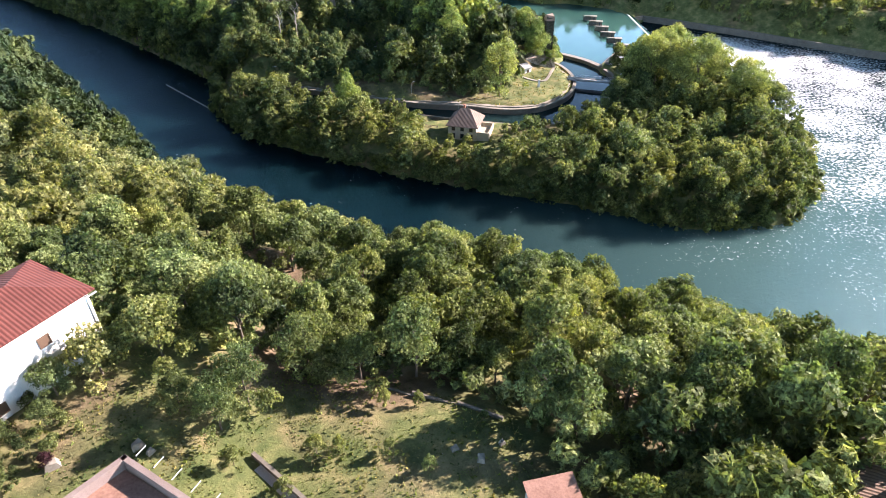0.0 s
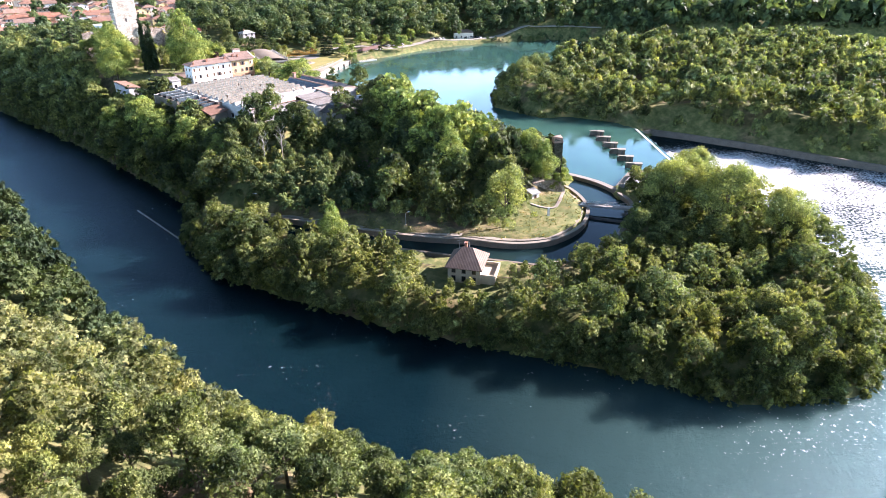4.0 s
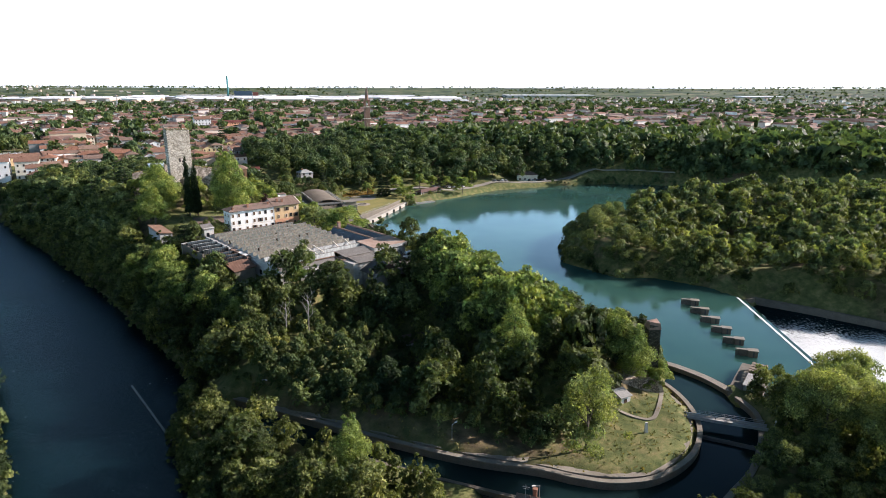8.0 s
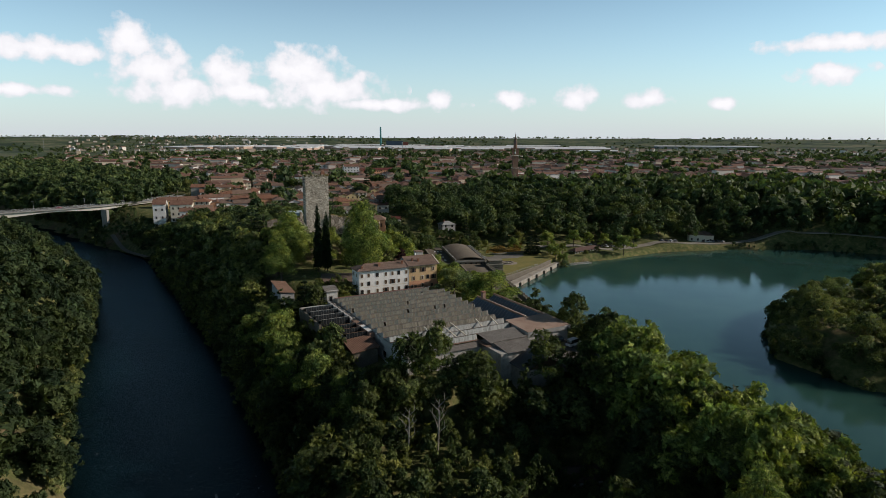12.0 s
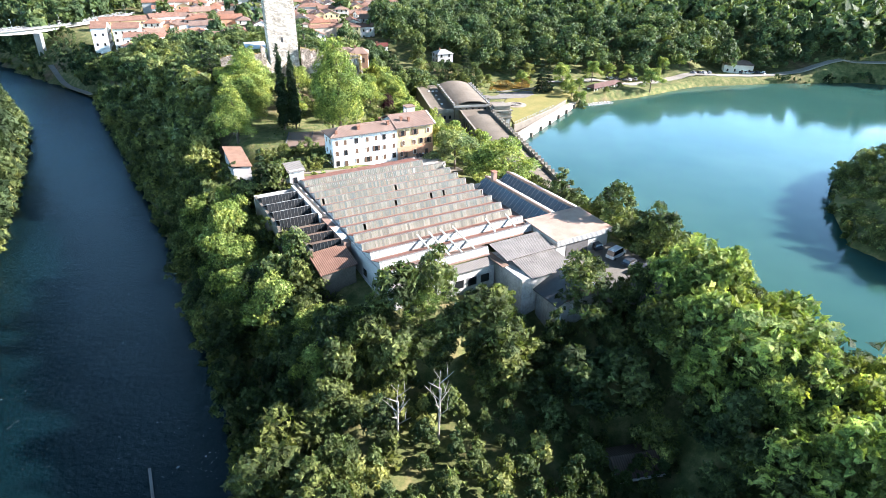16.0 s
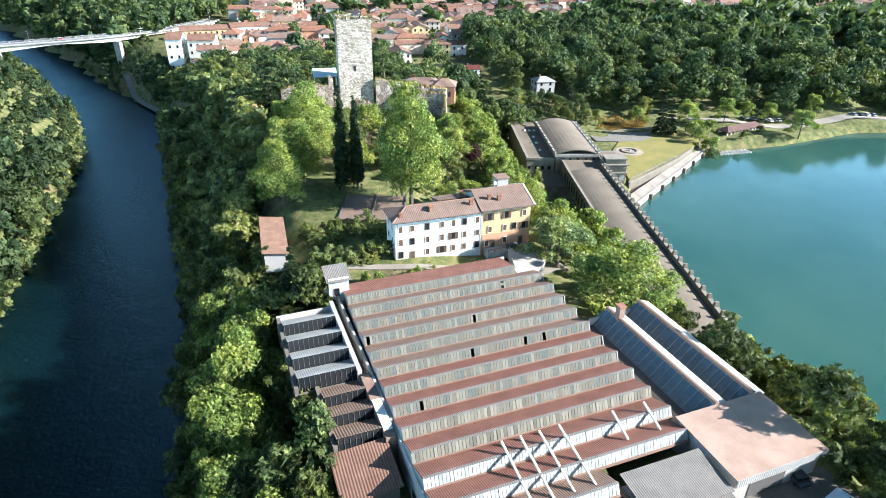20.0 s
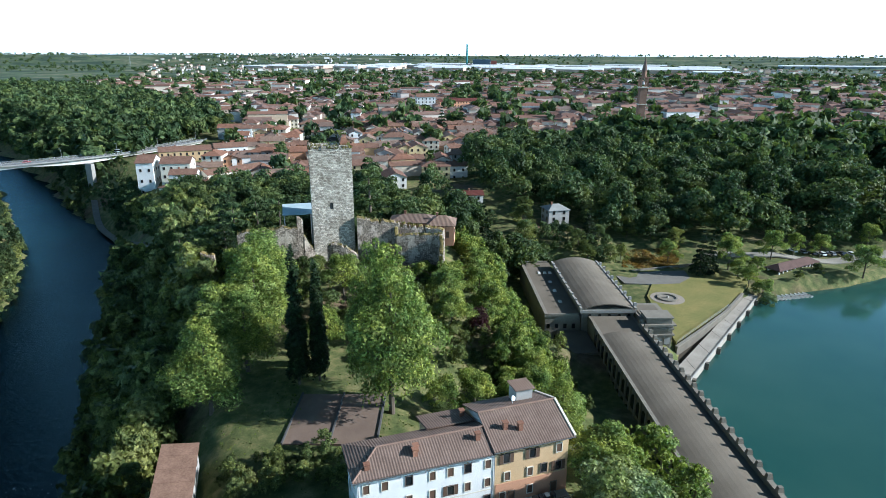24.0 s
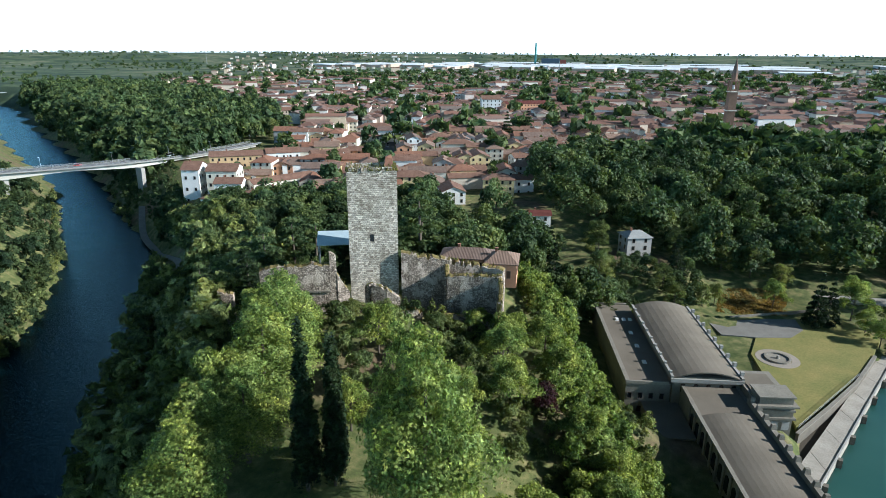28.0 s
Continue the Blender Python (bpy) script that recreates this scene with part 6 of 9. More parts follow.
t = thing("glazed_sheds", "two long narrow sheds with blue glazed roofs beside the factory", "shed", F)
for x0, x1 in ((39.5, 45.3), (46.2, 52.0)):
    m = x1 - 2.0
    part("wall", Shape().box(x0, 8.6, 18, x0 + 0.4, 35.5, 26.2), STAINED, t)
    part("wall", Shape().box(x1 - 0.4, 8.6, 18, x1, 35.5, 28.3), STAINED, t)
    part("end_wall", Shape().box(x0 + 0.4, 35.1, 18, x1 - 0.4, 35.5, 27.6), STAINED, t)
    part("valley_gutter", Shape().box(x0 - 0.2, 8.6, 26.0, x0 + 1.0, 35.4, 26.3), ASPHALT, t)
    part("glazed_slope", Shape().hexa([(x0 + 1, 8.6, 26.2), (m, 8.6, 29.0), (m, 35.4, 29.0), (x0 + 1, 35.4, 26.2), (x0 + 1, 8.6, 26.35), (m, 8.6, 29.15), (m, 35.4, 29.15), (x0 + 1, 35.4, 26.35)]), SHED_GLASS, t)
    part("brick_edge", Shape().hexa([(m - 0.35, 8.6, 28.9), (m + 0.1, 8.6, 28.9), (m + 0.1, 35.4, 28.9), (m - 0.35, 35.4, 28.9), (m - 0.3, 8.6, 29.4), (m + 0.1, 8.6, 29.45), (m + 0.1, 35.4, 29.45), (m - 0.3, 35.4, 29.4)]), OLD_TILES, t)
    part("cement_slope", Shape().hexa([(m + 0.1, 8.6, 29.1), (x1 + 0.2, 8.6, 28.3), (x1 + 0.2, 35.4, 28.3), (m + 0.1, 35.4, 29.1), (m + 0.1, 8.6, 29.35), (x1 + 0.2, 8.6, 28.5), (x1 + 0.2, 35.4, 28.5), (m + 0.1, 35.4, 29.35)]), STAINED, t, "pale cement slope")
    for k in range(18):
        part("glazing_bar", Shape().bar((x0 + 1, 9.0 + k * 1.5, 26.4), (m - 0.3, 9.0 + k * 1.5, 29.0), 0.07, 0.06), FIBRE, t)
        if k % 2:
            part("open_light", Shape().hexa([(x0 + 2.2, 9.1 + k * 1.5, 27.35), (x0 + 3.3, 9.1 + k * 1.5, 28.35), (x0 + 3.3, 10.3 + k * 1.5, 28.35), (x0 + 2.2, 10.3 + k * 1.5, 27.35), (x0 + 2.2, 9.1 + k * 1.5, 27.55), (x0 + 3.3, 9.1 + k * 1.5, 28.45), (x0 + 3.3, 10.3 + k * 1.5, 28.45), (x0 + 2.2, 10.3 + k * 1.5, 27.55)]), SHED_GLASS, t)
t = thing("brick_chimney", "short red brick chimney stack on the sheds", "chimney", F)
part("stack", Shape().box(42.9, 31.4, 27, 44.0, 32.6, 31.4), OLD_TILES, t)
part("cap", Shape().box(42.75, 31.25, 31.4, 44.15, 32.75, 31.6), TILES, t)
t = thing("rust_roof_hall", "low hall with a flat rust-stained sheet roof", "factory", F)
part("wall", Shape().box(36.4, -2.4, 20, 50.6, 8.4, 28.4), GREYWALL, t)
part("roof", Shape().hexa([(36, -2.9, 28.4), (51.2, -2.9, 28.4), (51.2, 8.6, 28.9), (36, 8.6, 28.9), (36, -2.9, 28.6), (51.2, -2.9, 28.6), (51.2, 8.6, 29.1), (36, 8.6, 29.1)]), worn("rust_stained_sheet", (0.22, 0.125, 0.085), (0.43, 0.32, 0.25), 0.3), t)
part("doorway", Shape().box(39, -2.48, 23.8, 45, -2.4, 27.2), ASPHALT, t)
part("fascia", Shape().box(36, -3.0, 27.4, 51.2, -2.9, 28.6), PALE_SHEET, t)
t = thing("grey_roof_hall", "low hall with a grey corrugated lean-to roof", "factory", F)
part("wall", Shape().box(22.5, -9.6, 16, 34.6, 2.8, 26.6), STAINED, t)
part("roof", Shape().hexa([(23.2, -3.4, 27.6), (35.4, -3.4, 27.6), (35.4, 3.2, 28.4), (23.2, 3.2, 28.4), (23.2, -3.4, 27.75), (35.4, -3.4, 27.75), (35.4, 3.2, 28.55), (23.2, 3.2, 28.55)]), GREY_SHEET, t)
part("roof", Shape().hexa([(24.4, -10.2, 26.5), (35.0, -10.2, 26.5), (35.0, -3.3, 27.3), (24.4, -3.3, 27.3), (24.4, -10.2, 26.65), (35.0, -10.2, 26.65), (35.0, -3.3, 27.45), (24.4, -3.3, 27.45)]), GREY_SHEET, t)
part("brown_strip", Shape().box(21.6, -4, 26.9, 23.2, 3.2, 27.1), BROWN_SHEET, t)
t = thing("gabled_hall", "low gabled hall with a dark slate and pale sheet roof", "shed", F)
part("wall", Shape().box(25.6, -16.6, 16, 35, -10.3, 24.2), STAINED, t)
part("dark_slope", Shape().hexa([(25, -17.4, 23.9), (31.4, -17.4, 27.0), (31.4, -9.8, 27.0), (25, -9.8, 23.9), (25, -17.4, 24.1), (31.4, -17.4, 27.2), (31.4, -9.8, 27.2), (25, -9.8, 24.1)]), worn("dark_slate", (0.06, 0.065, 0.07), (0.12, 0.125, 0.13), 0.4, 0.7), t)
part("pale_slope", Shape().hexa([(31.4, -17.4, 27.0), (35.6, -17.4, 25.0), (35.6, -9.8, 25.0), (31.4, -9.8, 27.0), (31.4, -17.4, 27.2), (35.6, -17.4, 25.2), (35.6, -9.8, 25.2), (31.4, -9.8, 27.2)]), PALE_SHEET, t)
part("gable", Shape().add([(25.6, -16.65, 24), (35, -16.65, 24), (35, -16.65, 25.1), (31.4, -16.65, 26.9), (25.6, -16.45, 24), (35, -16.45, 24), (35, -16.45, 25.1), (31.4, -16.45, 26.9)], [(0, 1, 2, 3), (7, 6, 5, 4), (0, 3, 7, 4)]), OLD_TILES, t)
yard = tagged(part("yard", Shape().prism([(-50, 296), (-41.4, 306.5), (-27, 295.5), (-28.5, 285), (-40, 283), (-46.5, 288.5)], 22.5, 24.15), worn("yard_gravel", (0.1, 0.095, 0.08), (0.19, 0.175, 0.15), 0.25, 0.95, 4.0)), "grey gravel yard with parked vehicles", "yard", kind="structure")

# ---- vehicles ----
CAR_PAINT = [worn("white_car_paint", (0.6, 0.6, 0.6), (0.75, 0.75, 0.75), 2.0, 0.35, 30, 0, 0.02), worn("grey_car_paint", (0.2, 0.21, 0.22), (0.3, 0.31, 0.32), 2.0, 0.35, 30, 0, 0.02),
             worn("dark_car_paint", (0.03, 0.035, 0.045), (0.06, 0.065, 0.075), 2.0, 0.3, 30, 0, 0.02), worn("red_car_paint", (0.3, 0.04, 0.03), (0.4, 0.06, 0.05), 2.0, 0.35, 30, 0, 0.02)]
TYRE = worn("tyre_rubber", (0.015, 0.015, 0.015), (0.03, 0.03, 0.03), 4.0, 0.9)


def vehicle(x, y, z, ang, paint, van=False, label="", name="car"):
    t = thing(name, label, name, at_frame(x, y, z, ang), "parked cars")
    w, l, h = (0.95, 2.4, 2.1) if van else (0.88, 2.1, 1.45)
    hood = h * 0.5 if van else 0.85
    prof = [(-l, 0.35), (l, 0.35), (l, hood - 0.1), (l - 0.5, hood), (l - 1.2, hood + 0.05), (-l + 0.25, hood + 0.05), (-l, hood - 0.1)]
    part("body", Shape().add([(a, -w, b) for a, b in prof] + [(a, w, b) for a, b in prof], [tuple(range(7)), tuple(range(13, 6, -1))] + [((i + 1) % 7, i, 7 + i, 7 + (i + 1) % 7) for i in range(7)]), paint, t)
    a0, a1 = (-l + 0.08, l - 0.9) if van else (-l + 0.35, l - 1.25)
    c = w - 0.14
    part("cabin", Shape().hexa([(a0, -w + 0.04, hood), (a1, -w + 0.04, hood), (a1, w - 0.04, hood), (a0, w - 0.04, hood), (a0 + 0.3, -c, h), (a1 - 0.55, -c, h), (a1 - 0.55, c, h), (a0 + 0.3, c, h)]), DARKGLASS, t)
    part("roof_panel", Shape().box(a0 + 0.25, -c - 0.02, h - 0.02, a1 - 0.5, c + 0.02, h + 0.05), paint, t)
    for px in (-l + 0.8, l - 0.8):
        for py in (-w, w):
            s = -1 if py < 0 else 1
            part("wheel", Shape().tube((px, py - 0.2 * s, 0.33), (px, py + 0.03 * s, 0.33), 0.33, 0.33, 12), TYRE, t)
    return t


vehicle(-39.8, 299.6, 24.15, 62, CAR_PAINT[0], True, "white van parked in the gravel yard", "van")
for x, y in ((-36.6, 297.2), (-34.0, 294.9), (-31.6, 292.6)):
    vehicle(x, y, 24.15, 60, CAR_PAINT[2], False, "dark car parked in a row beside the white van")
vehicle(-44.6, 302.4, 24.15, 130, CAR_PAINT[2], False, "dark car parked below the rusty hall")

# ---- the power station beside the lake ----
P = at_frame(-118.3, 434.2, 0, -59.8)
PLANT_STONE = worn("plant_stone", (0.13, 0.115, 0.09), (0.27, 0.24, 0.19), 0.2, 0.95, 3.0, 0, 0.6)


def vault(x0, x1, y0, y1, z, rise, n=10, thick=0.3):
    """A shallow vaulted roof whose ridge runs along x."""
    top = [(y0 + (y1 - y0) * i / n, z + rise * (1 - (2 * i / n - 1) ** 2)) for i in range(n + 1)]
    low = [(y, h - thick) for y, h in reversed(top)]
    return Shape().extrude_x(top + low, x0, x1)


t = thing("power_station", "long stone power station hall with a dark felt roof", "power station", P @ pose(0, 0, 1.0))
part("lake_wall", Shape().box(0, 12.4, 0, 106, 13.2, 14.2), PLANT_STONE, t)
part("land_wall", Shape().box(0, 0, 2, 106, 0.8, 13.4), PLANT_STONE, t)
part("end_wall", Shape().box(105.4, 0.8, 2, 106, 12.4, 13.2), PLANT_STONE, t)
part("roof", vault(6, 106, 0.6, 12.5, 13.4, 0.9), FELT, t)
part("flat_roof", Shape().box(-6.4, 0.8, 13.0, 6, 12.4, 13.3), FELT, t)
part("land_wall", Shape().box(-6.4, 0, 2, 0, 0.8, 13.4), PLANT_STONE, t)
part("lake_wall", Shape().box(-6.4, 12.4, 0, 0, 13.2, 13.4), PLANT_STONE, t)
part("parapet", Shape().box(0, 12.3, 14.2, 106, 13.3, 14.7), COPING, t)
part("cornice", Shape().box(0, -0.3, 13.2, 106, 0.5, 13.6), COPING, t)
merlon = Shape().hexa([(0, 12.3, 14.7), (1.0, 12.3, 14.7), (1.0, 13.5, 14.7), (0, 13.5, 14.7), (0.2, 12.5, 15.7), (0.8, 12.5, 15.7), (0.8, 13.3, 15.7), (0.2, 13.3, 15.7)]).mesh("merlon", PLANT_STONE)
buttress = Shape().box(0, 13.2, 0, 1.3, 14.3, 13.2).mesh("buttress", PLANT_STONE)
pier_mesh = Shape().box(0, -0.3, 2, 0.8, 0, 13.0).mesh("pilaster", PLANT_STONE)
arch = [(-0.9, 0), (0.9, 0), (0.9, 2.6), (0.6, 3.3), (0, 3.6), (-0.6, 3.3), (-0.9, 2.6)]
arch_s = Shape().add([(a, -0.12, b) for a, b in arch] + [(a, 0.1, b) for a, b in arch], [tuple(range(7)), tuple(range(13, 6, -1))] + [((i + 1) % 7, i, 7 + i, 7 + (i + 1) % 7) for i in range(7)])
arch_mesh = arch_s.mesh("window", DARKGLASS)
for k in range(30):
    for nm, me, step in (("merlon", merlon, 3.5), ("buttress", buttress, 3.5), ("pilaster", pier_mesh, 3.5)):
        part(nm, me, None, t).matrix_local = pose(0.8 + k * step, 0, 0)
    set_window(t, arch_mesh, 2.9 + k * 3.5, -0.02, 8.2, 0)
    set_window(t, arch_mesh, 2.9 + k * 3.5, -0.02, 3.4, 0)

t = thing("power_station_hall", "tall power station hall with a shallow vaulted grey roof", "power station", P @ pose(0, 0, -0.8))
part("wall", Shape().box(-49, -2, 2, -6.5, 13.4, 17.4), PLANT_STONE, t)
part("roof", vault(-49.4, -6.2, -2.2, 13.6, 17.3, 1.7), worn("grey_felt", (0.13, 0.109, 0.083), (0.23, 0.196, 0.154), 0.12, 0.95, 9.0, 0, 0.3, 0, 0.12), t)
part("cornice", Shape().box(-49.3, -2.6, 16.7, -6.2, -2.0, 17.7).box(-49.3, 13.4, 16.7, -6.2, 14.0, 17.7).box(-6.5, -2.6, 16.2, -6.0, 14.0, 17.1), CONCRETE, t)
for k in range(9):
    part("finial", Shape().box(-45 + k * 4.6, 13.5, 17.7, -44.2 + k * 4.6, 14.3, 18.7), CONCRETE, t)
    part("finial", Shape().box(-45 + k * 4.6, -2.7, 17.7, -44.4 + k * 4.6, -2.1, 18.3), CONCRETE, t)
for k in range(5):
    set_window(t, arch_mesh, -6.5, 0.4 + k * 2.9, 13.6, 90).scale = (0.6, 1, 0.6)
t = thing("transformer_hall", "flat-roofed side hall with square skylights", "power station", P)
part("wall", Shape().box(-55, -12.6, 2, -7, -2.2, 14.2), PLANT_STONE, t)
part("roof", Shape().box(-54.6, -11.8, 14.2, -7.3, -2.2, 14.45), FELT, t)
part("parapet", Shape().box(-55.2, -12.8, 14.2, -6.8, -11.8, 15.0).box(-7.3, -11.8, 14.2, -6.8, -2.8, 14.9).box(-55.2, -11.8, 14.2, -54.6, -2.8, 14.9), COPING, t)
for x, y in ((-44, -8.4), (-44, -6.4), (-44, -4.6), (-35, -6.3), (-27, -6.4), (-18, -6.6)):
    part("skylight", Shape().hexa([(x, y, 14.45), (x + 1.5, y, 14.45), (x + 1.5, y + 1.1, 14.45), (x, y + 1.1, 14.45), (x + 0.15, y + 0.15, 14.85), (x + 1.35, y + 0.15, 14.85), (x + 1.35, y + 0.95, 14.85), (x + 0.15, y + 0.95, 14.85)]), PLASTER, t)
for k in range(4):
    set_window(t, WINDOW, -7, -11.6 + k * 2.5, 10.2, 90)
    set_window(t, WINDOW, -7, -11.6 + k * 2.5, 6.6, 90)
t = thing("service_block", "dark flat-roofed service block below the park", "building", P)
part("wall", Shape().box(-6.7, -8.6, 2, 7.6, -0.4, 9.4), PLANT_STONE, t)
part("roof", Shape().box(-6.7, -8.9, 9.4, 7.9, -0.4, 9.7), FELT, t)
part("lintel", Shape().box(7.6, -8.4, 7.6, 7.9, -1.0, 8.2), CONCRETE, t)
for k in range(4):
    set_window(t, WINDOW, 7.6, -7.9 + k * 2.1, 5.2, 90)
t = thing("intake_tower", "ornate stone intake tower with layered cornices", "tower", P)
part("wall", Shape().box(-12, 13.6, 0, 2.5, 21.5, 15.2), PLANT_STONE, t)
for z0, g in ((12.2, 0.5), (14.0, 0.3), (15.2, 0.7)):
    part("cornice", Shape().box(-12 - g, 13.6 - 0.02, z0, 2.5 + g, 21.5 + g, z0 + 0.45), COPING, t)
part("roof", Shape().box(-11, 14.4, 15.65, -3, 20.8, 15.85), FELT, t)
part("attic", Shape().box(-2.5, 14.0, 15.65, 2.3, 21.2, 17.3), PLANT_STONE, t)
part("attic_roof", Shape().box(-2.9, 13.7, 17.3, 2.7, 21.5, 17.6), COPING, t)
for k in range(3):
    set_window(t, arch_mesh, 2.5, 15.2 + k * 2.4, 4.5, 90)
    part("panel", Shape().box(2.5, 14.6 + k * 2.4, 9.5, 2.62, 16.2 + k * 2.4, 11.5), GREYWALL, t)
jetty = thing("intake_jetty", "pale concrete intake walkway along the lake edge", "jetty")
deck_stone = worn("pale_concrete", (0.26, 0.23, 0.19), (0.44, 0.4, 0.34), 0.25, 0.9, 3.0)
for k in range(12):
    f, g = k / 12, (k + 1) / 12 - 0.0012
    part("deck_slab", Shape().prism([(-95.2 + 13.2 * f, 436 + 69 * f), (-91.2 + 12.7 * f, 429 + 74 * f), (-91.2 + 12.7 * g, 429 + 74 * g), (-95.2 + 13.2 * g, 436 + 69 * g)], 1, 6.55 + 0.04 * (k % 2)), deck_stone, jetty)
part("curb", Shape().prism([(-91.5, 429.3), (-91.2, 429), (-78.5, 503), (-78.8, 503.2)], 6.5, 6.85), CONCRETE, jetty)
for k in range(7):
    part("pier", Shape().box(-0.5, -0.6, -1, 0.5, 0.6, 6.4), OLD_STONE, jetty).matrix_local = pose(-90.4 + 12.7 * k / 6.5, 431 + 74 * k / 6.5, 0, 0, 0, radians(10))
# dark brown soil, with the channel's shadows included in its colour
tagged(part("channel_bed", Shape().prism([(-97.5, 441), (-94.6, 437), (-82.6, 500), (-84.5, 499), (-88, 478), (-93, 460)], 2, 5.6), worn("dark_channel_soil", (0.035, 0.03, 0.022), (0.085, 0.07, 0.05), 0.6, 0.95)), "dark brown soil in the channel below the lawn", "channel", kind="structure")
wall_along("lawn_wall", [(-97, 443.7), (-92, 460), (-86.9, 478), (-83.2, 498)], 0.6, 3, 8.5, OLD_STONE, "stone retaining wall at the lawn's edge", cap=COPING)
fence = thing("lake_railing", "thin grey railing along the top of the lawn wall", "railing")
for k in range(14):
    f = k / 13
    part("post", Shape().box(-97.1 + 10.5 * f, 446 + 36 * f, 8.5, -96.98 + 10.5 * f, 446.12 + 36 * f, 9.6), STEEL, fence)
part("rail", Shape().bar((-97.05, 446.06, 9.55), (-86.55, 482.06, 9.55), 0.06, 0.06).bar((-97.05, 446.06, 9.05), (-86.55, 482.06, 9.05), 0.05, 0.05), STEEL, fence)
lawn = tagged(part("lawn", Shape().prism([(-97.5, 447), (-87.6, 479), (-83.6, 499), (-82, 512), (-98, 528), (-113, 500), (-112, 480)], 6, 8.4), worn("dry_lawn", (0.1, 0.135, 0.03), (0.29, 0.23, 0.075), 0.14, 0.95, 2.0)), "dry yellow green lawn by the lake", "lawn", kind="structure")
court = tagged(part("forecourt", Shape().prism([(-127, 496), (-121.5, 488.5), (-112, 492.5), (-104, 498), (-101.5, 506), (-104.5, 513.5), (-113, 508)], 6, 8.46), worn("forecourt", (0.13, 0.12, 0.105), (0.24, 0.225, 0.195), 0.3, 0.9)), "grey asphalt forecourt beside the hall", "pavement", kind="structure")
t = thing("fountain_basin", "oval fountain basin with a stone rim on the lawn", "fountain", at_frame(-105.5, 481, 8.4, 20))
ring, inner = [], []
for k in range(24):
    a = 2 * math.pi * k / 24
    ring.append((3.4 * math.cos(a), 3.4 * math.sin(a))), inner.append((2.8 * math.cos(a), 2.8 * math.sin(a)))
rim = Shape()
for k in range(24):
    a, b, c, d = ring[k], ring[(k + 1) % 24], inner[(k + 1) % 24], inner[k]
    rim.hexa([(*a, -0.1), (*b, -0.1), (*c, -0.1), (*d, -0.1), (*a, 0.5), (*b, 0.5), (*c, 0.5), (*d, 0.5)])
part("rim", rim, COPING, t)
part("bed", Shape().prism(inner, -0.1, 0.15), GRAVEL, t)
loops = [[(r * math.cos(2 * math.pi * k / 32), r * math.sin(2 * math.pi * k / 32), z) for k in range(32)] for r, z in ((3.5, 0.0), (3.5, 0.07), (5.6, 0.07), (5.6, 0.0))]
walk_ring = Shape().add(sum(loops, []), [(i * 32 + k, i * 32 + (k + 1) % 32, (i + 1) % 4 * 32 + (k + 1) % 32, (i + 1) % 4 * 32 + k) for i in range(4) for k in range(32)])
part("ring_path", walk_ring, worn("pale_path", (0.24, 0.2, 0.16), (0.36, 0.31, 0.25), 0.4), t, "pale ring path round the basin")
part("centre_stone", Shape().tube((0, 0, 0.1), (0, 0, 1.0), 0.5, 0.25), STONE, t)
wall_along("drive_wall", [(-122, 503), (-113, 512), (-104, 521), (-98, 527)], 0.3, 6, 9.0, COPING, "low pale wall along the drive")

# ---- the castle ----
t = thing("castle_tower", "tall square medieval tower of rough grey stones", "tower", at_frame(-198.0, 410.6, 26, 41.7))
WALLT = 1.3
top = [(0, 35.2), (3, 35.6), (6, 35.0), (9, 35.5), (12, 36.0)]
for nm, c in (("front_wall", [(0, 0), (5.2, 0), (5.2, WALLT), (0, WALLT)]), ("front_wall", [(6.2, 0), (12.2, 0), (12.2, WALLT), (6.2, WALLT)]), ("left_wall", [(0, WALLT), (WALLT, WALLT), (WALLT, 9), (0, 9)]), ("right_wall", [(10.9, WALLT), (12.2, WALLT), (12.2, 9), (10.9, 9)]), ("back_wall", [(WALLT, 7.7), (10.9, 7.7), (10.9, 9), (WALLT, 9)])):
    part(nm, Shape().prism(c, -4, 35.2 + rng.uniform(-0.3, 0.5)), TOWER_STONE, t)
part("front_wall", Shape().box(5.2, 0, -4, 6.2, WALLT, 17.2).box(5.2, 0, 19.2, 6.2, WALLT, 35.2), TOWER_STONE, t)
part("floor", Shape().box(WALLT, WALLT, 33.2, 10.9, 7.7, 33.6), GROUND, t, "weedy tower top")
for k in range(16):
    u = rng.uniform(0, 11)
    part("loose_stone", Shape().box(u, 0.1, 35.0, u + rng.uniform(0.5, 1.1), 1.1, 35.5 + rng.uniform(0, 0.5)), TOWER_STONE, t)
for k in range(26):
    u, v = rng.uniform(0.2, 11.6), rng.uniform(0, 1.2)
    if k % 2:
        u, v = v, rng.uniform(0.2, 8.4)
    part("loose_stone", Shape().tube((u, v, 34.9), (u + rng.uniform(-0.1, 0.1), v, 35.5 + rng.uniform(0.1, 0.7)), rng.uniform(0.35, 0.6), rng.uniform(0.15, 0.35), 6), RUIN_STONE, t)
weeds = Shape()
for k in range(420):
    u, v = rng.uniform(0, 12.2), rng.uniform(0, 9)
    if k % 4:
        u, v = (u, rng.uniform(-0.15, 1.1)) if k % 8 > 3 else (rng.choice([rng.uniform(-0.1, 1.1), rng.uniform(11, 12.3)]), v)
    r, a = rng.uniform(0.15, 0.4), rng.uniform(0, 3.14)
    dx, dy = r * math.cos(a), r * math.sin(a)
    weeds.add([(u - dx, v - dy, 35.1), (u + dx, v + dy, 35.1), (u + rng.uniform(-0.3, 0.3), v + rng.uniform(-0.3, 0.3), 35.4 + rng.uniform(0.2, 1.0))], [(0, 1, 2)])
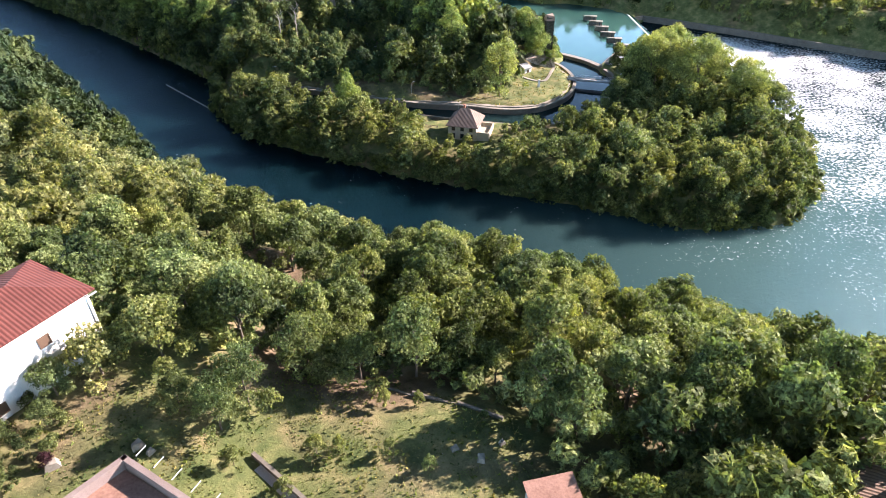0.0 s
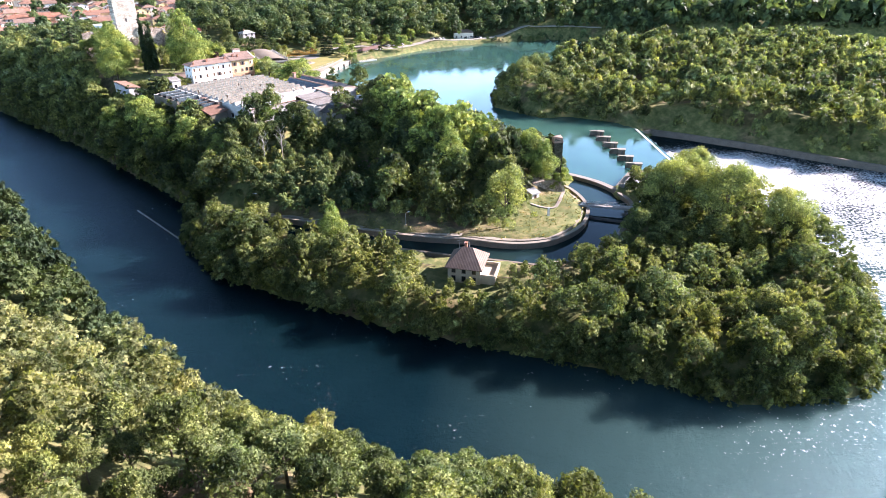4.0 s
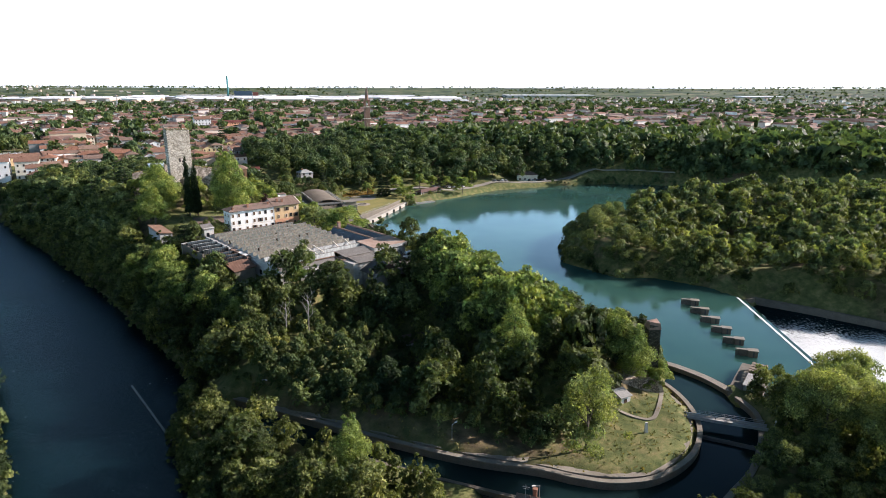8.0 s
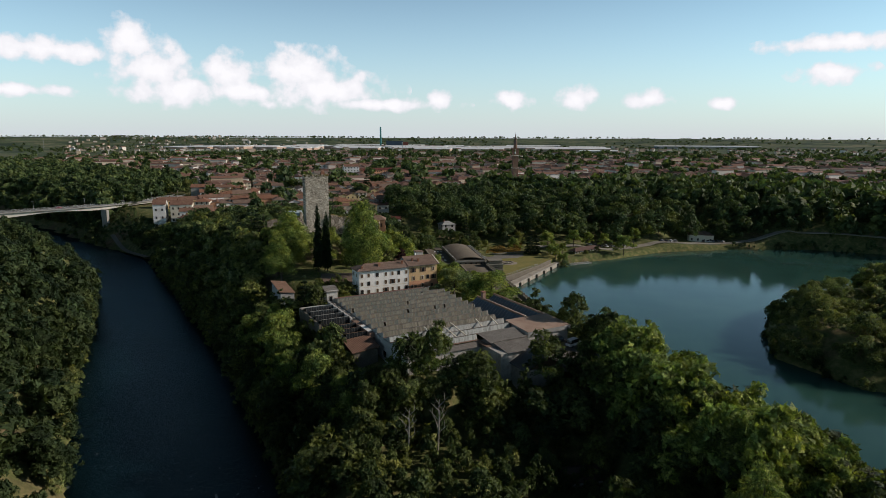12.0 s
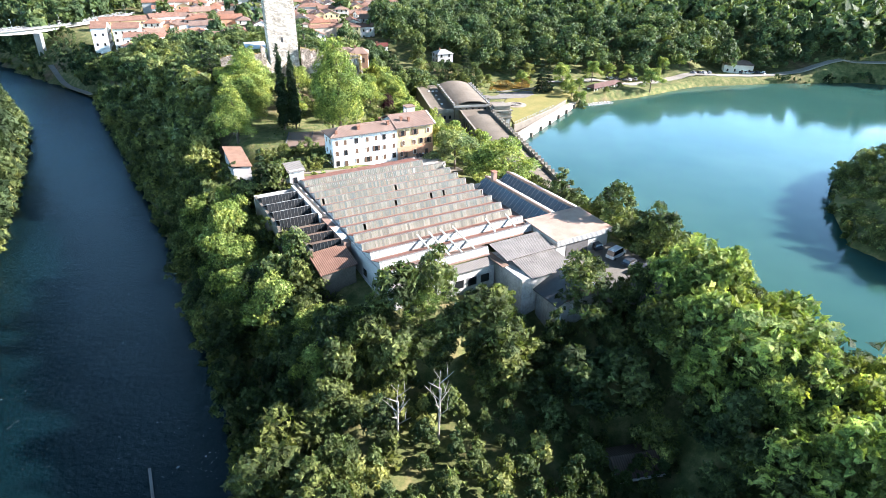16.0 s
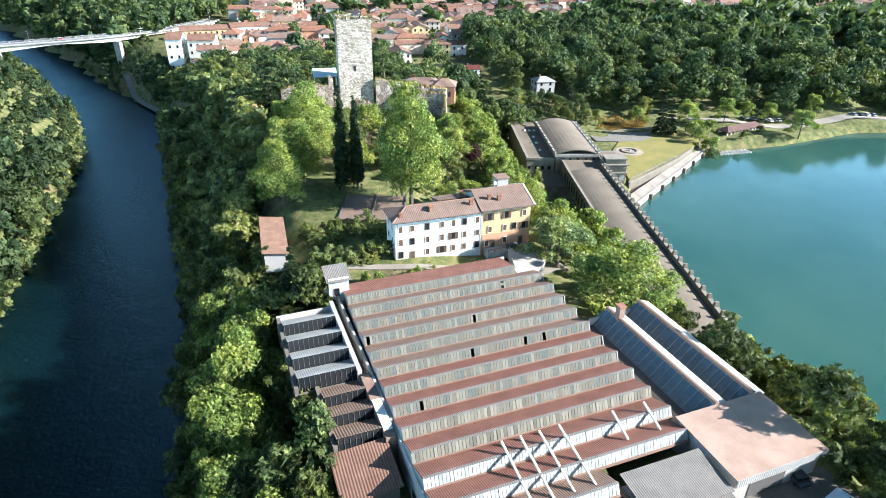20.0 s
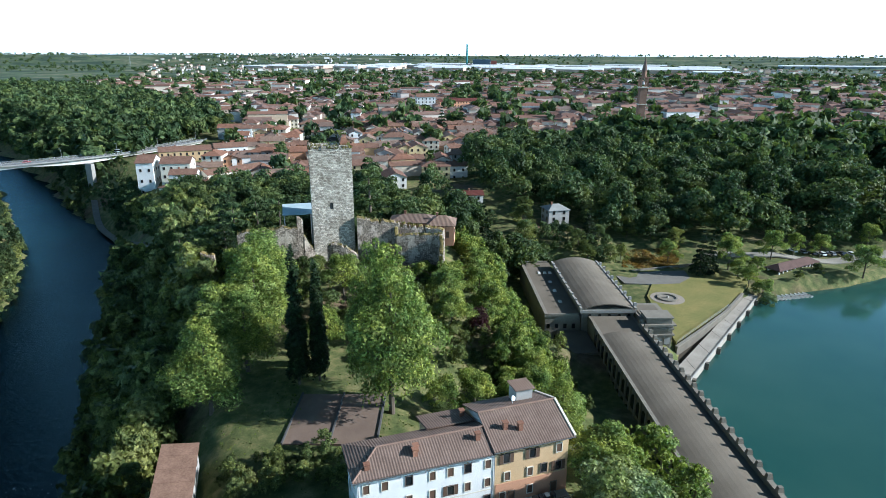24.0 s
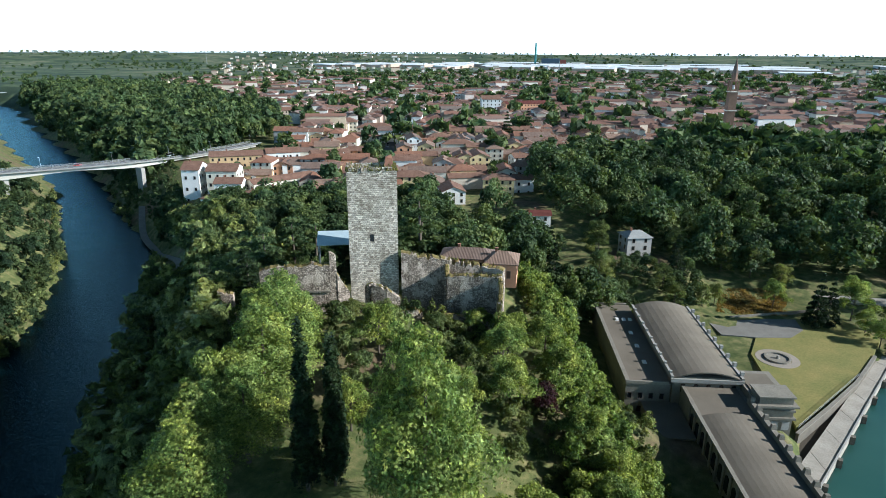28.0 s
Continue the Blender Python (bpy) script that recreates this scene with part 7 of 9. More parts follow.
tagged(part("weeds", weeds, GRASS, t, "dry weeds along the tower's broken head"), kind="stuff")
part("brick_stub", Shape().hexa([(9.2, 5, 35), (11.8, 5, 35), (11.8, 8.6, 35), (9.2, 8.6, 35), (9.8, 5.6, 37.6), (11.3, 5.6, 37.2), (11.3, 8, 37.9), (9.8, 8, 37.4)]), TILES, t, "reddish brick stub")
part("window", Shape().box(5.1, 0.55, 17.1, 6.3, 0.75, 19.3), ASPHALT, t, "dark slit window")


def ruin(pts, thick, z0, tops, label, mat=None, turf=1.0):
    """A broken wall: every stretch ends at its own height, with a crumbled crest and a strip of turf along it."""
    t = thing("ruined_wall", label, "ruin")
    for k in range(len(pts) - 1):
        a, b = Vector(pts[k]), Vector(pts[k + 1])
        n = max(3, int((b - a).length / 0.55))
        d = (b - a).normalized()
        side = Vector((-d.y, d.x)) * thick / 2
        sh, soil, rows, fall = Shape(), Shape(), [], 0.0
        for i in range(n + 1):
            f = i / n
            fall = 0.7 * fall + rng.normal(scale=0.16)
            lump = fall + 0.5 * math.sin(f * 9.0 + k) * 0.35 - (0.9 if rng.random() < 0.05 else 0.0)
            rows.append((a.lerp(b, f), tops[k] + (tops[k + 1] - tops[k]) * f + lump, 1.0))
        for (p, h0, w0), (q, h1, w1) in zip(rows, rows[1:]):
            s0, s1 = side * w0, side * w1
            sh.hexa([(*(p - s0), z0), (*(q - s1), z0), (*(q + s1), z0), (*(p + s0), z0), (*(p - s0 * 0.9), h0), (*(q - s1 * 0.9), h1), (*(q + s1 * 0.9), h1 + 0.15), (*(p + s0 * 0.9), h0 + 0.1)])
            if rng.random() < 0.8 * turf:
                u, v = s0 * rng.uniform(0.6, 1.0), s1 * rng.uniform(0.6, 1.0)
                soil.hexa([(*(p - u), h0 - 0.1), (*(q - v), h1 - 0.1), (*(q + v), h1 + 0.05), (*(p + u), h0 + 0.05), (*(p - u * 0.5), h0 + 0.3), (*(q - v * 0.5), h1 + 0.32), (*(q + v * 0.5), h1 + 0.4), (*(p + u * 0.5), h0 + 0.38)])
        part("stretch", sh, mat or RUIN_STONE, t)
        if soil.v:
            tagged(part("turf", soil, TURF, t, "dry yellow turf on the wall's crest"), kind="stuff")
        grass = Shape()
        for i in range(int(n * 3 * turf)):
            f = rng.uniform(0, 1)
            p = a.lerp(b, f) + side * rng.uniform(-0.8, 0.8)
            hh = tops[k] + (tops[k + 1] - tops[k]) * f + 0.25
            r, tip = rng.uniform(0.12, 0.35), rng.uniform(0.3, 0.9)
            turn_ = rng.uniform(0, 3.14)
            dx, dy = r * math.cos(turn_), r * math.sin(turn_)
            grass.add([(p.x - dx, p.y - dy, hh), (p.x + dx, p.y + dy, hh), (p.x + rng.uniform(-0.2, 0.2), p.y + rng.uniform(-0.2, 0.2), hh + tip)], [(0, 1, 2)])
        tagged(part("crest_grass", grass, GRASS, t, "dry grass on the wall's crest"), kind="stuff")
    return t


w = ruin([(-208.5, 391.0), (-205.0, 393.6)], 1.6, 24, [39.4, 40.2], "ruined castle wall of rough stone")
w = ruin([(-203.8, 394.5), (-198.5, 398.9), (-195.6, 401.2)], 1.6, 24, [40.2, 40.6, 40.2], "ruined castle wall with a dark window opening")
part("lintel", Shape().hexa([(-205.4, 392.6, 38.4), (-203.4, 394.1, 38.4), (-204.4, 395.5, 38.4), (-206.4, 394.0, 38.4), (-205.4, 392.6, 40.0), (-203.4, 394.1, 40.1), (-204.4, 395.5, 40.1), (-206.4, 394.0, 40.2)]), RUIN_STONE, w)
part("sill", Shape().hexa([(-205.4, 392.6, 24), (-203.4, 394.1, 24), (-204.4, 395.5, 24), (-206.4, 394.0, 24), (-205.4, 392.6, 35.8), (-203.4, 394.1, 35.8), (-204.4, 395.5, 35.8), (-206.4, 394.0, 35.8)]), RUIN_STONE, w)
part("string_course", Shape().bar((-207.6, 390.6, 34.2), (-195.0, 400.3, 34.2), 0.3, 0.35), COPING, w)
ruin([(-195.6, 401.0), (-194.6, 402.2)], 1.1, 24, [43.8, 42.4], "tall thin ruined stone pillar", turf=0.0)
ruin([(-194.6, 402.2), (-192.9, 404.6)], 1.5, 24, [38.5, 33.0], "broken return of the ruined castle wall", turf=0.4)
ruin([(-216.4, 384.6), (-213.6, 386.8)], 1.6, 24, [34.6, 33.4], "broken stub of castle wall")
ruin([(-188.0, 418.8), (-180, 425), (-171, 430.8), (-165.5, 432)], 2.6, 22, [40.4, 38.6, 36.8, 36.2], "long ruined castle wall grown over with dry grass")
ruin([(-175.8, 421.6), (-171.5, 424.0), (-167.4, 426.2), (-164.4, 427.6)], 1.8, 20, [35.6, 36.0, 36.0, 36.4], "ruined castle wall with pale plaster")
ruin([(-175.8, 421.6), (-178.6, 425.6)], 1.6, 20, [35.4, 37.2], "short ruined cross wall of the castle")
ruin([(-164.4, 427.6), (-162.2, 424.6), (-160.6, 421.4), (-160.2, 418.6)], 1.5, 18, [36.6, 34.8, 31.5, 27], "broken corner of the ruined castle")
ruin([(-191.4, 409.4), (-188.6, 407.9), (-185.4, 409.6), (-183.0, 411.8)], 1.5, 24, [33.2, 35.2, 34.0, 31.6], "low ruined arch wall below the tower", turf=0.5)
ruin([(-192, 404.6), (-184, 408.4), (-178, 414)], 1.4, 22, [29.5, 30, 28.5], "low terrace wall below the tower")
ruin([(-175, 417.0), (-168, 420.6), (-162.5, 421.4)], 1.2, 18, [27.2, 27.4, 26.6], "low front wall of the castle court", turf=0.6)
house(-184.0, 430.5, 33.2, 15, 8, 3.6, 25, SALMON, TILE_DARK, 1, "hip", "low castle house with a brown tiled roof", sides="front")
house(-171.6, 433.2, 32.8, 8, 9, 4.0, 25, SALMON, TILE_PALE, 1, "hip", "small castle house with a pale brown hipped roof", sides="front right")
t = thing("pale_canopy", "sloping pale blue canopy roof behind the ruined wall", "canopy", at_frame(-212, 413, 38.6, 42))
part("roof", Shape().hexa([(0, -1, 0.9), (9, -1, 0.9), (9, 6.5, 2.6), (0, 6.5, 2.6), (0, -1, 1.15), (9, -1, 1.15), (9, 6.5, 2.85), (0, 6.5, 2.85)]), worn("pale_blue_roof", (0.3, 0.4, 0.45), (0.5, 0.58, 0.6), 0.4, 0.6), t)
for x, y in ((0.3, 0.3), (8.5, 0.3), (0.3, 4.5), (8.5, 4.5)):
    part("post", Shape().box(x, y, -9, x + 0.25, y + 0.25, 1.4), STEEL, t)

# ---- the road bridge over the river ----
LINE = [(-520, 330), (-497, 385), (-473, 438), (-455, 478), (-446, 515), (-446, 550), (-453, 590)]
t = thing("road_bridge", "long pale concrete road bridge on tall piers", "bridge")
pts = [Vector(p) for p in smooth_line(LINE, 6)]
s, rail, walkway = Shape(), [Shape(), Shape()], Shape()
for k in range(len(pts) - 1):
    a, b = pts[k], pts[k + 1]
    d = (b - a).normalized()
    n = Vector((-d.y, d.x))
    def depth(p):
        # haunched girders: deep over the piers, slim at midspan
        m = min((p - Vector(q)).length for q in ((-473, 438), (-440, 494)))
        return 3.4 - 2.0 * min(1, m / 28)
    for w, lo, hi, sh in ((3.6, 26.2 - depth(a), 26.3, s), (5.4, 26.3, 26.75, walkway)):
        sh.v += [(a.x - n.x * w, a.y - n.y * w, lo), (a.x + n.x * w, a.y + n.y * w, lo), (a.x + n.x * w, a.y + n.y * w, hi), (a.x - n.x * w, a.y - n.y * w, hi)]
        if k:
            i0 = 4 * k - 4
            sh.f += [(i0 + j, i0 + (j + 1) % 4, i0 + 4 + (j + 1) % 4, i0 + 4 + j) for j in range(4)]
    for i, off in enumerate((-5.2, 5.2)):
        p, q = a + n * off, b + n * off
        for zz in (27.0, 27.4, 27.8):
            rail[i].bar((p.x, p.y, zz), (q.x, q.y, zz), 0.08, 0.1)
        rail[i].box(p.x - 0.06, p.y - 0.06, 26.75, p.x + 0.06, p.y + 0.06, 27.9)
part("girder", s, worn("bridge_concrete", (0.42, 0.4, 0.35), (0.6, 0.57, 0.5), 0.15), t)
part("deck", walkway, CONCRETE, t)
for r in rail:
    part("railing", r, STEEL, t)
ribbon("bridge_road", LINE, 7.0, ASPHALT, "asphalt road on the bridge deck", 0.2, "road", 26.8)
for x, y, ang in ((-473, 438, 25), (-441, 496, 12)):
    part("pier", Shape().hexa([(x - 2.2, y - 1.4, -4), (x + 2.2, y - 1.4, -4), (x + 2.2, y + 1.4, -4), (x - 2.2, y + 1.4, -4), (x - 3.0, y - 1.1, 24), (x + 3.0, y - 1.1, 24), (x + 3.0, y + 1.1, 24), (x - 3.0, y + 1.1, 24)]), CONCRETE, t)
    part("footing", Shape().box(x - 4, y - 3, -4, x + 4, y + 3, 1.2), CONCRETE, t)
for k in range(4, len(pts), 5):
    t2 = thing("street_lamp", "slim street lamp on the bridge railing", "street lamp", at_frame(pts[k].x + 5, pts[k].y, 26.7, 90), "bridge lamps")
    part("pole", Shape().tube((0, 0, 0), (0, 0, 7), 0.1, 0.06, 6), STEEL, t2)
    part("lantern", Shape().box(-0.15, 0, 6.9, 0.15, 1.4, 7.05), STEEL, t2)
vehicle(-478, 424, 26.82, 66, CAR_PAINT[0], False, "white car driving lane on the bridge")
vehicle(-458, 470, 26.82, 66, CAR_PAINT[3], False, "red car on the bridge road")
vehicle(-447.5, 520, 26.82, 85, CAR_PAINT[0], True, "white van on the bridge road", "van")

# ---- the town ----
HOUSE_WALLS = [PLASTER, CREAM, OCHRE, CREAM, SALMON, PLASTER, GREYWALL, worn("yellow_plaster", (0.55, 0.42, 0.2), (0.7, 0.57, 0.32), 0.2), worn("beige_plaster", (0.45, 0.38, 0.29), (0.6, 0.52, 0.42), 0.2)]
WALL_WORDS = ["white", "cream", "ochre", "cream", "salmon", "white", "grey", "yellow", "beige"]
ROOFS = [TILE_ROOF, TILE_DARK, TILE_PALE, TILE_ORANGE, TILE_ROOF]
TOWN = [(-348, 462), (-312, 484), (-262, 548), (-238, 585), (-268, 655), (-215, 695), (-195, 800), (-120, 850), (0, 900), (300, 930), (700, 950), (1000, 1200),
        (1000, 2000), (0, 2300), (-1200, 2000), (-1400, 1100), (-900, 860), (-660, 800), (-480, 660), (-440, 610), (-400, 560), (-372, 490)]
# known houses: x, y, ground, width, depth, height, turn, wall, floors, words
KNOWN = [(-373.3, 478.5, 20, 8.5, 15, 12.5, 37, 0, 3, "tall white gabled house on the cliff edge"), (-364, 486, 20, 15, 13, 11.8, 37, 1, 3, "tall cream house with a brown tiled roof on the cliff"), (-350, 480, 20, 13, 10, 8.2, 37, 0, 2, "white house with a brown tiled roof on the cliff"),
         (-333.5, 461, 19.5, 12.5, 9.5, 7.4, 12, 1, 2, "cream hipped house with shutters on the cliff edge"), (-412.9, 523, 22, 32, 11, 7.4, 50, 2, 2, "long ochre town house with a red brown roof"), (-392, 548, 22, 20, 11, 8.2, 55, 0, 2, "white town house with a brown tiled roof"),
         (-373, 541, 22, 17, 10, 5.6, 52, 7, 2, "low yellow house with a tiled roof"), (-338, 494, 20.5, 36, 9, 6.4, 78, 1, 2, "long low cream farmhouse with a brown roof"), (-366, 561, 22, 23, 11, 7.6, 60, 4, 2, "salmon town house with a brown tiled roof"),
         (-496.6, 673.6, 22, 30, 12, 10.3, 37, 7, 3, "large yellow three-storey town house with many windows"), (-472, 692, 22, 17, 12, 9.6, 37, 1, 3, "cream three-storey town house"), (-431.7, 672.5, 22, 28, 14, 9.4, 37, 8, 3, "large beige three-storey town house at the street corner"),
         (-411.6, 604, 22, 30, 12, 6.4, 46, 0, 2, "white town house with an orange tiled roof"), (-416, 648, 22, 26, 10, 6.2, 37, 1, 2, "low cream town house with a tiled roof"), (-590.5, 721.8, 22, 34, 14, 10.5, 50, 8, 3, "large beige house with a long brown roof"),
         (-318, 612, 22, 30, 13, 6.2, 50, 2, 2, "wide low house with a dark brown tiled roof"), (-248, 560, 20, 15.5, 10, 9.2, 30, 7, 3, "pale yellow three-storey house at the wood's edge"), (-238, 574, 20, 10, 9, 8, 38, 0, 2, "white house behind the pale yellow one"),
         (-427.7, 858.5, 22, 20, 16, 21, 37, 0, 6, "tall white apartment house above the roofs"), (-421.8, 899.5, 22, 48, 13, 14, 50, 4, 4, "long salmon apartment house with a bright red roof"), (-609, 951, 22, 32, 13, 11, 45, 6, 3, "grey modern building among the roofs"),
         (-536, 974, 22, 7, 7, 17, 38, 0, 4, "slender white tower house above the roofs"), (-354, 631, 22, 15, 11, 7, 50, 1, 2, "cream house beside the street"), (-446, 763, 22, 13, 11, 9.6, 37, 0, 3, "white town house beside the street"), (-265, 625, 21, 17, 10, 8.6, 50, 0, 3, "white house with balconies above the wood"),
         (-207, 530, 19, 9, 7, 4.5, 35, 0, 2, "small white house with a red tiled roof"), (-163, 524, 14, 9.5, 8.5, 8.6, 42, 6, 3, "small pale grey villa with a grey hipped roof"),
         (-137, 790, 24, 40, 12, 9, 36, 0, 2, "long white building with a bright red roof"), (-215, 775, 24, 28, 12, 8, 40, 1, 2, "long cream building with a brown roof")]


def off_known(x, y, reach):
    """True where a place is clear of every known house by reach metres."""
    free = np.ones(len(x), bool)
    for kx, ky, kz, w, d, h, a, *_ in KNOWN:
        c, q = math.cos(radians(a)), math.sin(radians(a))
        u, v = (x - kx) * c + (y - ky) * q, -(x - kx) * q + (y - ky) * c
        free &= (u < -reach) | (u > w + reach) | (v < -reach) | (v > d + reach)
    return free


for x, y, z, w, d, h, a, c, fl, words in KNOWN:
    ends = np.array([(u * math.cos(radians(a)) - v * math.sin(radians(a)), u * math.sin(radians(a)) + v * math.cos(radians(a))) for u in (0, w) for v in (0, d)])
    foot = min(z, float(terrain(x + ends[:, 0], y + ends[:, 1]).min()) - 0.2)
    house(x, y, foot, w, d, h + z - foot, a, HOUSE_WALLS[c], RED_TILE if "red roof" in words or "red tiled" in words else (FIBRE if "grey" in words else (TILE_ORANGE if "orange" in words else (TILE_DARK if "dark" in words else ROOFS[0]))), fl, "hip" if "hip" in words or "three-storey" in words else "gable", words, shutters="shutters" in words, group="town houses", gap=3.4)

hx, hy = scatter(TOWN, 12.0)
hx, hy = np.concatenate([hx]), np.concatenate([hy])
clear = np.ones(len(hx), bool)
clear &= off_known(hx + 4, hy + 7, 9.0)
bridge_gap = np.min([np.hypot(hx - px, hy - py) for px, py in ((-446, 550), (-453, 590), (-455, 610))], 0)
clear &= bridge_gap > 14
# the streets between the houses
STREETS = [[(-336, 480), (-352, 498), (-372, 514), (-398, 530)], [(-336, 596), (-372, 640), (-404, 682), (-440, 735), (-480, 800)]]
for line in STREETS:
    for p, q in zip(line, line[1:]):
        for f in np.linspace(0, 1, 8):
            clear &= np.hypot(hx + 4 - p[0] - f * (q[0] - p[0]), hy + 7 - p[1] - f * (q[1] - p[1])) > 10.5
hx, hy = hx[clear], hy[clear]
range_ = np.hypot(hx + 96, hy - 302)
order = np.argsort(range_)
near_houses, far_houses = order[:190], order[190:]
for k in near_houses:
    c = int(rng.integers(len(HOUSE_WALLS)))
    w, d = rng.uniform(12, 21), rng.uniform(9, 12)
    fl = int(rng.choice([2, 2, 3, 3]))
    a = 38 + rng.choice([0, 90, 180, 270]) + rng.normal(scale=4)
    z = float(terrain(hx[k], hy[k])) - 0.2
    kind = "hip" if rng.random() < 0.35 else "gable"
    # windows only where the houses turn to the river
    sides = "front" if 0 <= (a % 360) < 90 else ("right" if 270 <= (a % 360) < 360 else "left")
    near = range_[k] < 520
    house(hx[k], hy[k], z, w, d, fl * 2.9 + 0.3, a, HOUSE_WALLS[c], ROOFS[int(rng.integers(5))], fl, kind,
          f"{WALL_WORDS[c]} plastered town house with a {'hipped' if kind == 'hip' else 'gabled'} tiled roof", sides=sides if near else "", group="town houses", gap=3.6)

WALL_MIX = island_varied("town_walls", [(0.72, 0.69, 0.63), (0.62, 0.48, 0.34), (0.82, 0.8, 0.77), (0.55, 0.38, 0.29), (0.7, 0.62, 0.5), (0.82, 0.8, 0.78)])
ROOF_MIX = island_varied("town_roofs", [(0.102, 0.054, 0.04), (0.236, 0.123, 0.086), (0.14, 0.077, 0.059), (0.29, 0.15, 0.106), (0.182, 0.14, 0.118), (0.204, 0.102, 0.073)], fine=1.2)


def far_town(px, py):
    """Walls and roofs of distant houses, joined into two meshes."""
    wv, wf, rv, rf = [], [], [], []
    pz = terrain(px, py)
    for x, y, z in zip(px, py, pz):
        a = radians(38 + (90 if rng.random() < 0.5 else 0) + rng.normal(scale=8))
        big = rng.random() < 0.07
        w, d, h = rng.uniform(11, 20) * (1.8 if big else 1), rng.uniform(8, 11), rng.uniform(6, 10.5) + (5 if big else 0)
        c, s, r = math.cos(a), math.sin(a), d / 2 * 0.42
        def at(u, v, t):
            return (x + u * c - v * s, y + u * s + v * c, z + t)
        n = len(wv)
        wv += [at(0, 0, -1), at(w, 0, -1), at(w, d, -1), at(0, d, -1), at(0, 0, h), at(w, 0, h), at(w, d, h), at(0, d, h)]
        wf += [tuple(n + q for q in f) for f in ((0, 1, 5, 4), (1, 2, 6, 5), (2, 3, 7, 6), (3, 0, 4, 7))]
        n = len(rv)
        o = 0.5
        hip = d * 0.4 if rng.random() < 0.4 else 0.0
        rv += [at(-o, -o, h - 0.2), at(w + o, -o, h - 0.2), at(w + o, d + o, h - 0.2), at(-o, d + o, h - 0.2), at(-o + hip, d / 2, h + r), at(w + o - hip, d / 2, h + r)]
        rf += [(n, n + 1, n + 5, n + 4), (n + 2, n + 3, n + 4, n + 5), (n + 1, n + 2, n + 5, n + 5), (n + 3, n, n + 4, n + 4), (n + 3, n + 2, n + 1, n)]
    sh = Shape()
    sh.v, sh.f = rv, [f if f[2] != f[3] else f[:3] for f in rf]
    t = thing("distant_town", "distant town houses with tiled roofs", "town", kind="stuff")
    tagged(part("walls", grid_mesh("walls", wv, wf, WALL_MIX), None, t), kind="stuff")
    tagged(part("roofs", sh, ROOF_MIX, t), kind="stuff")


thin = far_houses[rng.random(len(far_houses)) < np.clip(1.25 - range_[far_houses] / 1300, 0.12, 0.9)]
far_town(hx[thin], hy[thin])
for line, wide in zip(STREETS, (8.5, 7.0)):
    ribbon("town_street", line, wide, ASPHALT, "grey town street between the houses", 0.15)
for k, (x, y) in enumerate(((-340, 482), (-345.5, 488), (-350, 492.5), (-356, 498), (-378, 645), (-386, 655), (-400, 674), (-408, 684))):
    vehicle(x, y, float(terrain(x, y)) + 0.2, 135, CAR_PAINT[k % 3], False, "parked car beside the town street")

# the bell tower
BRICK = worn("tower_brick", (0.17, 0.09, 0.06), (0.3, 0.18, 0.13), 0.3, 0.92, 2.0)
t = thing("bell_tower", "tall slender brick bell tower with a pointed spire", "bell tower", at_frame(-184, 812, 22, 30))
part("shaft", Shape().box(-2.9, -2.9, 0, 2.9, 2.9, 40), BRICK, t)
for z0 in (13, 26, 39.6):
    part("cornice", Shape().box(-3.6, -3.6, z0, 3.6, 3.6, z0 + 0.6), CREAM, t)
for sx in (-1, 1):
    for sy in (-1, 1):
        part("belfry_pillar", Shape().box(sx * 2.6 - 0.6, sy * 2.6 - 0.6, 40.2, sx * 2.6 + 0.6, sy * 2.6 + 0.6, 47), BRICK, t)
part("bell", Shape().tube((0, 0, 42), (0, 0, 44.5), 1.2, 0.5, 10), STEEL, t)
part("belfry_roof", Shape().box(-3.5, -3.5, 47, 3.5, 3.5, 48), BRICK, t)
part("lantern", Shape().tube((0, 0, 48), (0, 0, 53), 2.2, 2.0, 8), BRICK, t)
part("spire", Shape().tube((0, 0, 53), (0, 0, 64), 2.3, 0.12, 8), TILE_DARK, t)
part("cross", Shape().bar((0, 0, 64), (0, 0, 66), 0.15, 0.15).bar((-0.5, 0, 65.2), (0.5, 0, 65.2), 0.12, 0.12), STEEL, t)

# the incinerator, sheds and fields on the plain
BLUE = worn("blue_cladding", (0.06, 0.09, 0.13), (0.1, 0.14, 0.19), 0.02, 0.5)
t = thing("incinerator", "blue clad incinerator with a tall green chimney on the plain", "factory", at_frame(-1523, 3202, 24, 25))
part("hall", Shape().box(30, -20, 0, 120, 25, 38), BLUE, t)
part("red_hall", Shape().box(120, -20, 0, 150, 25, 32), worn("red_cladding", (0.28, 0.08, 0.06), (0.36, 0.12, 0.09), 0.02), t)
part("stack", Shape().tube((0, 0, 0), (0, 0, 112), 5.2, 4.0, 14), worn("green_stack", (0.06, 0.22, 0.22), (0.1, 0.3, 0.29), 0.02), t)
SHED_WHITE = worn("white_shed_roof", (0.6, 0.6, 0.6), (0.78, 0.78, 0.77), 0.01, 0.6)
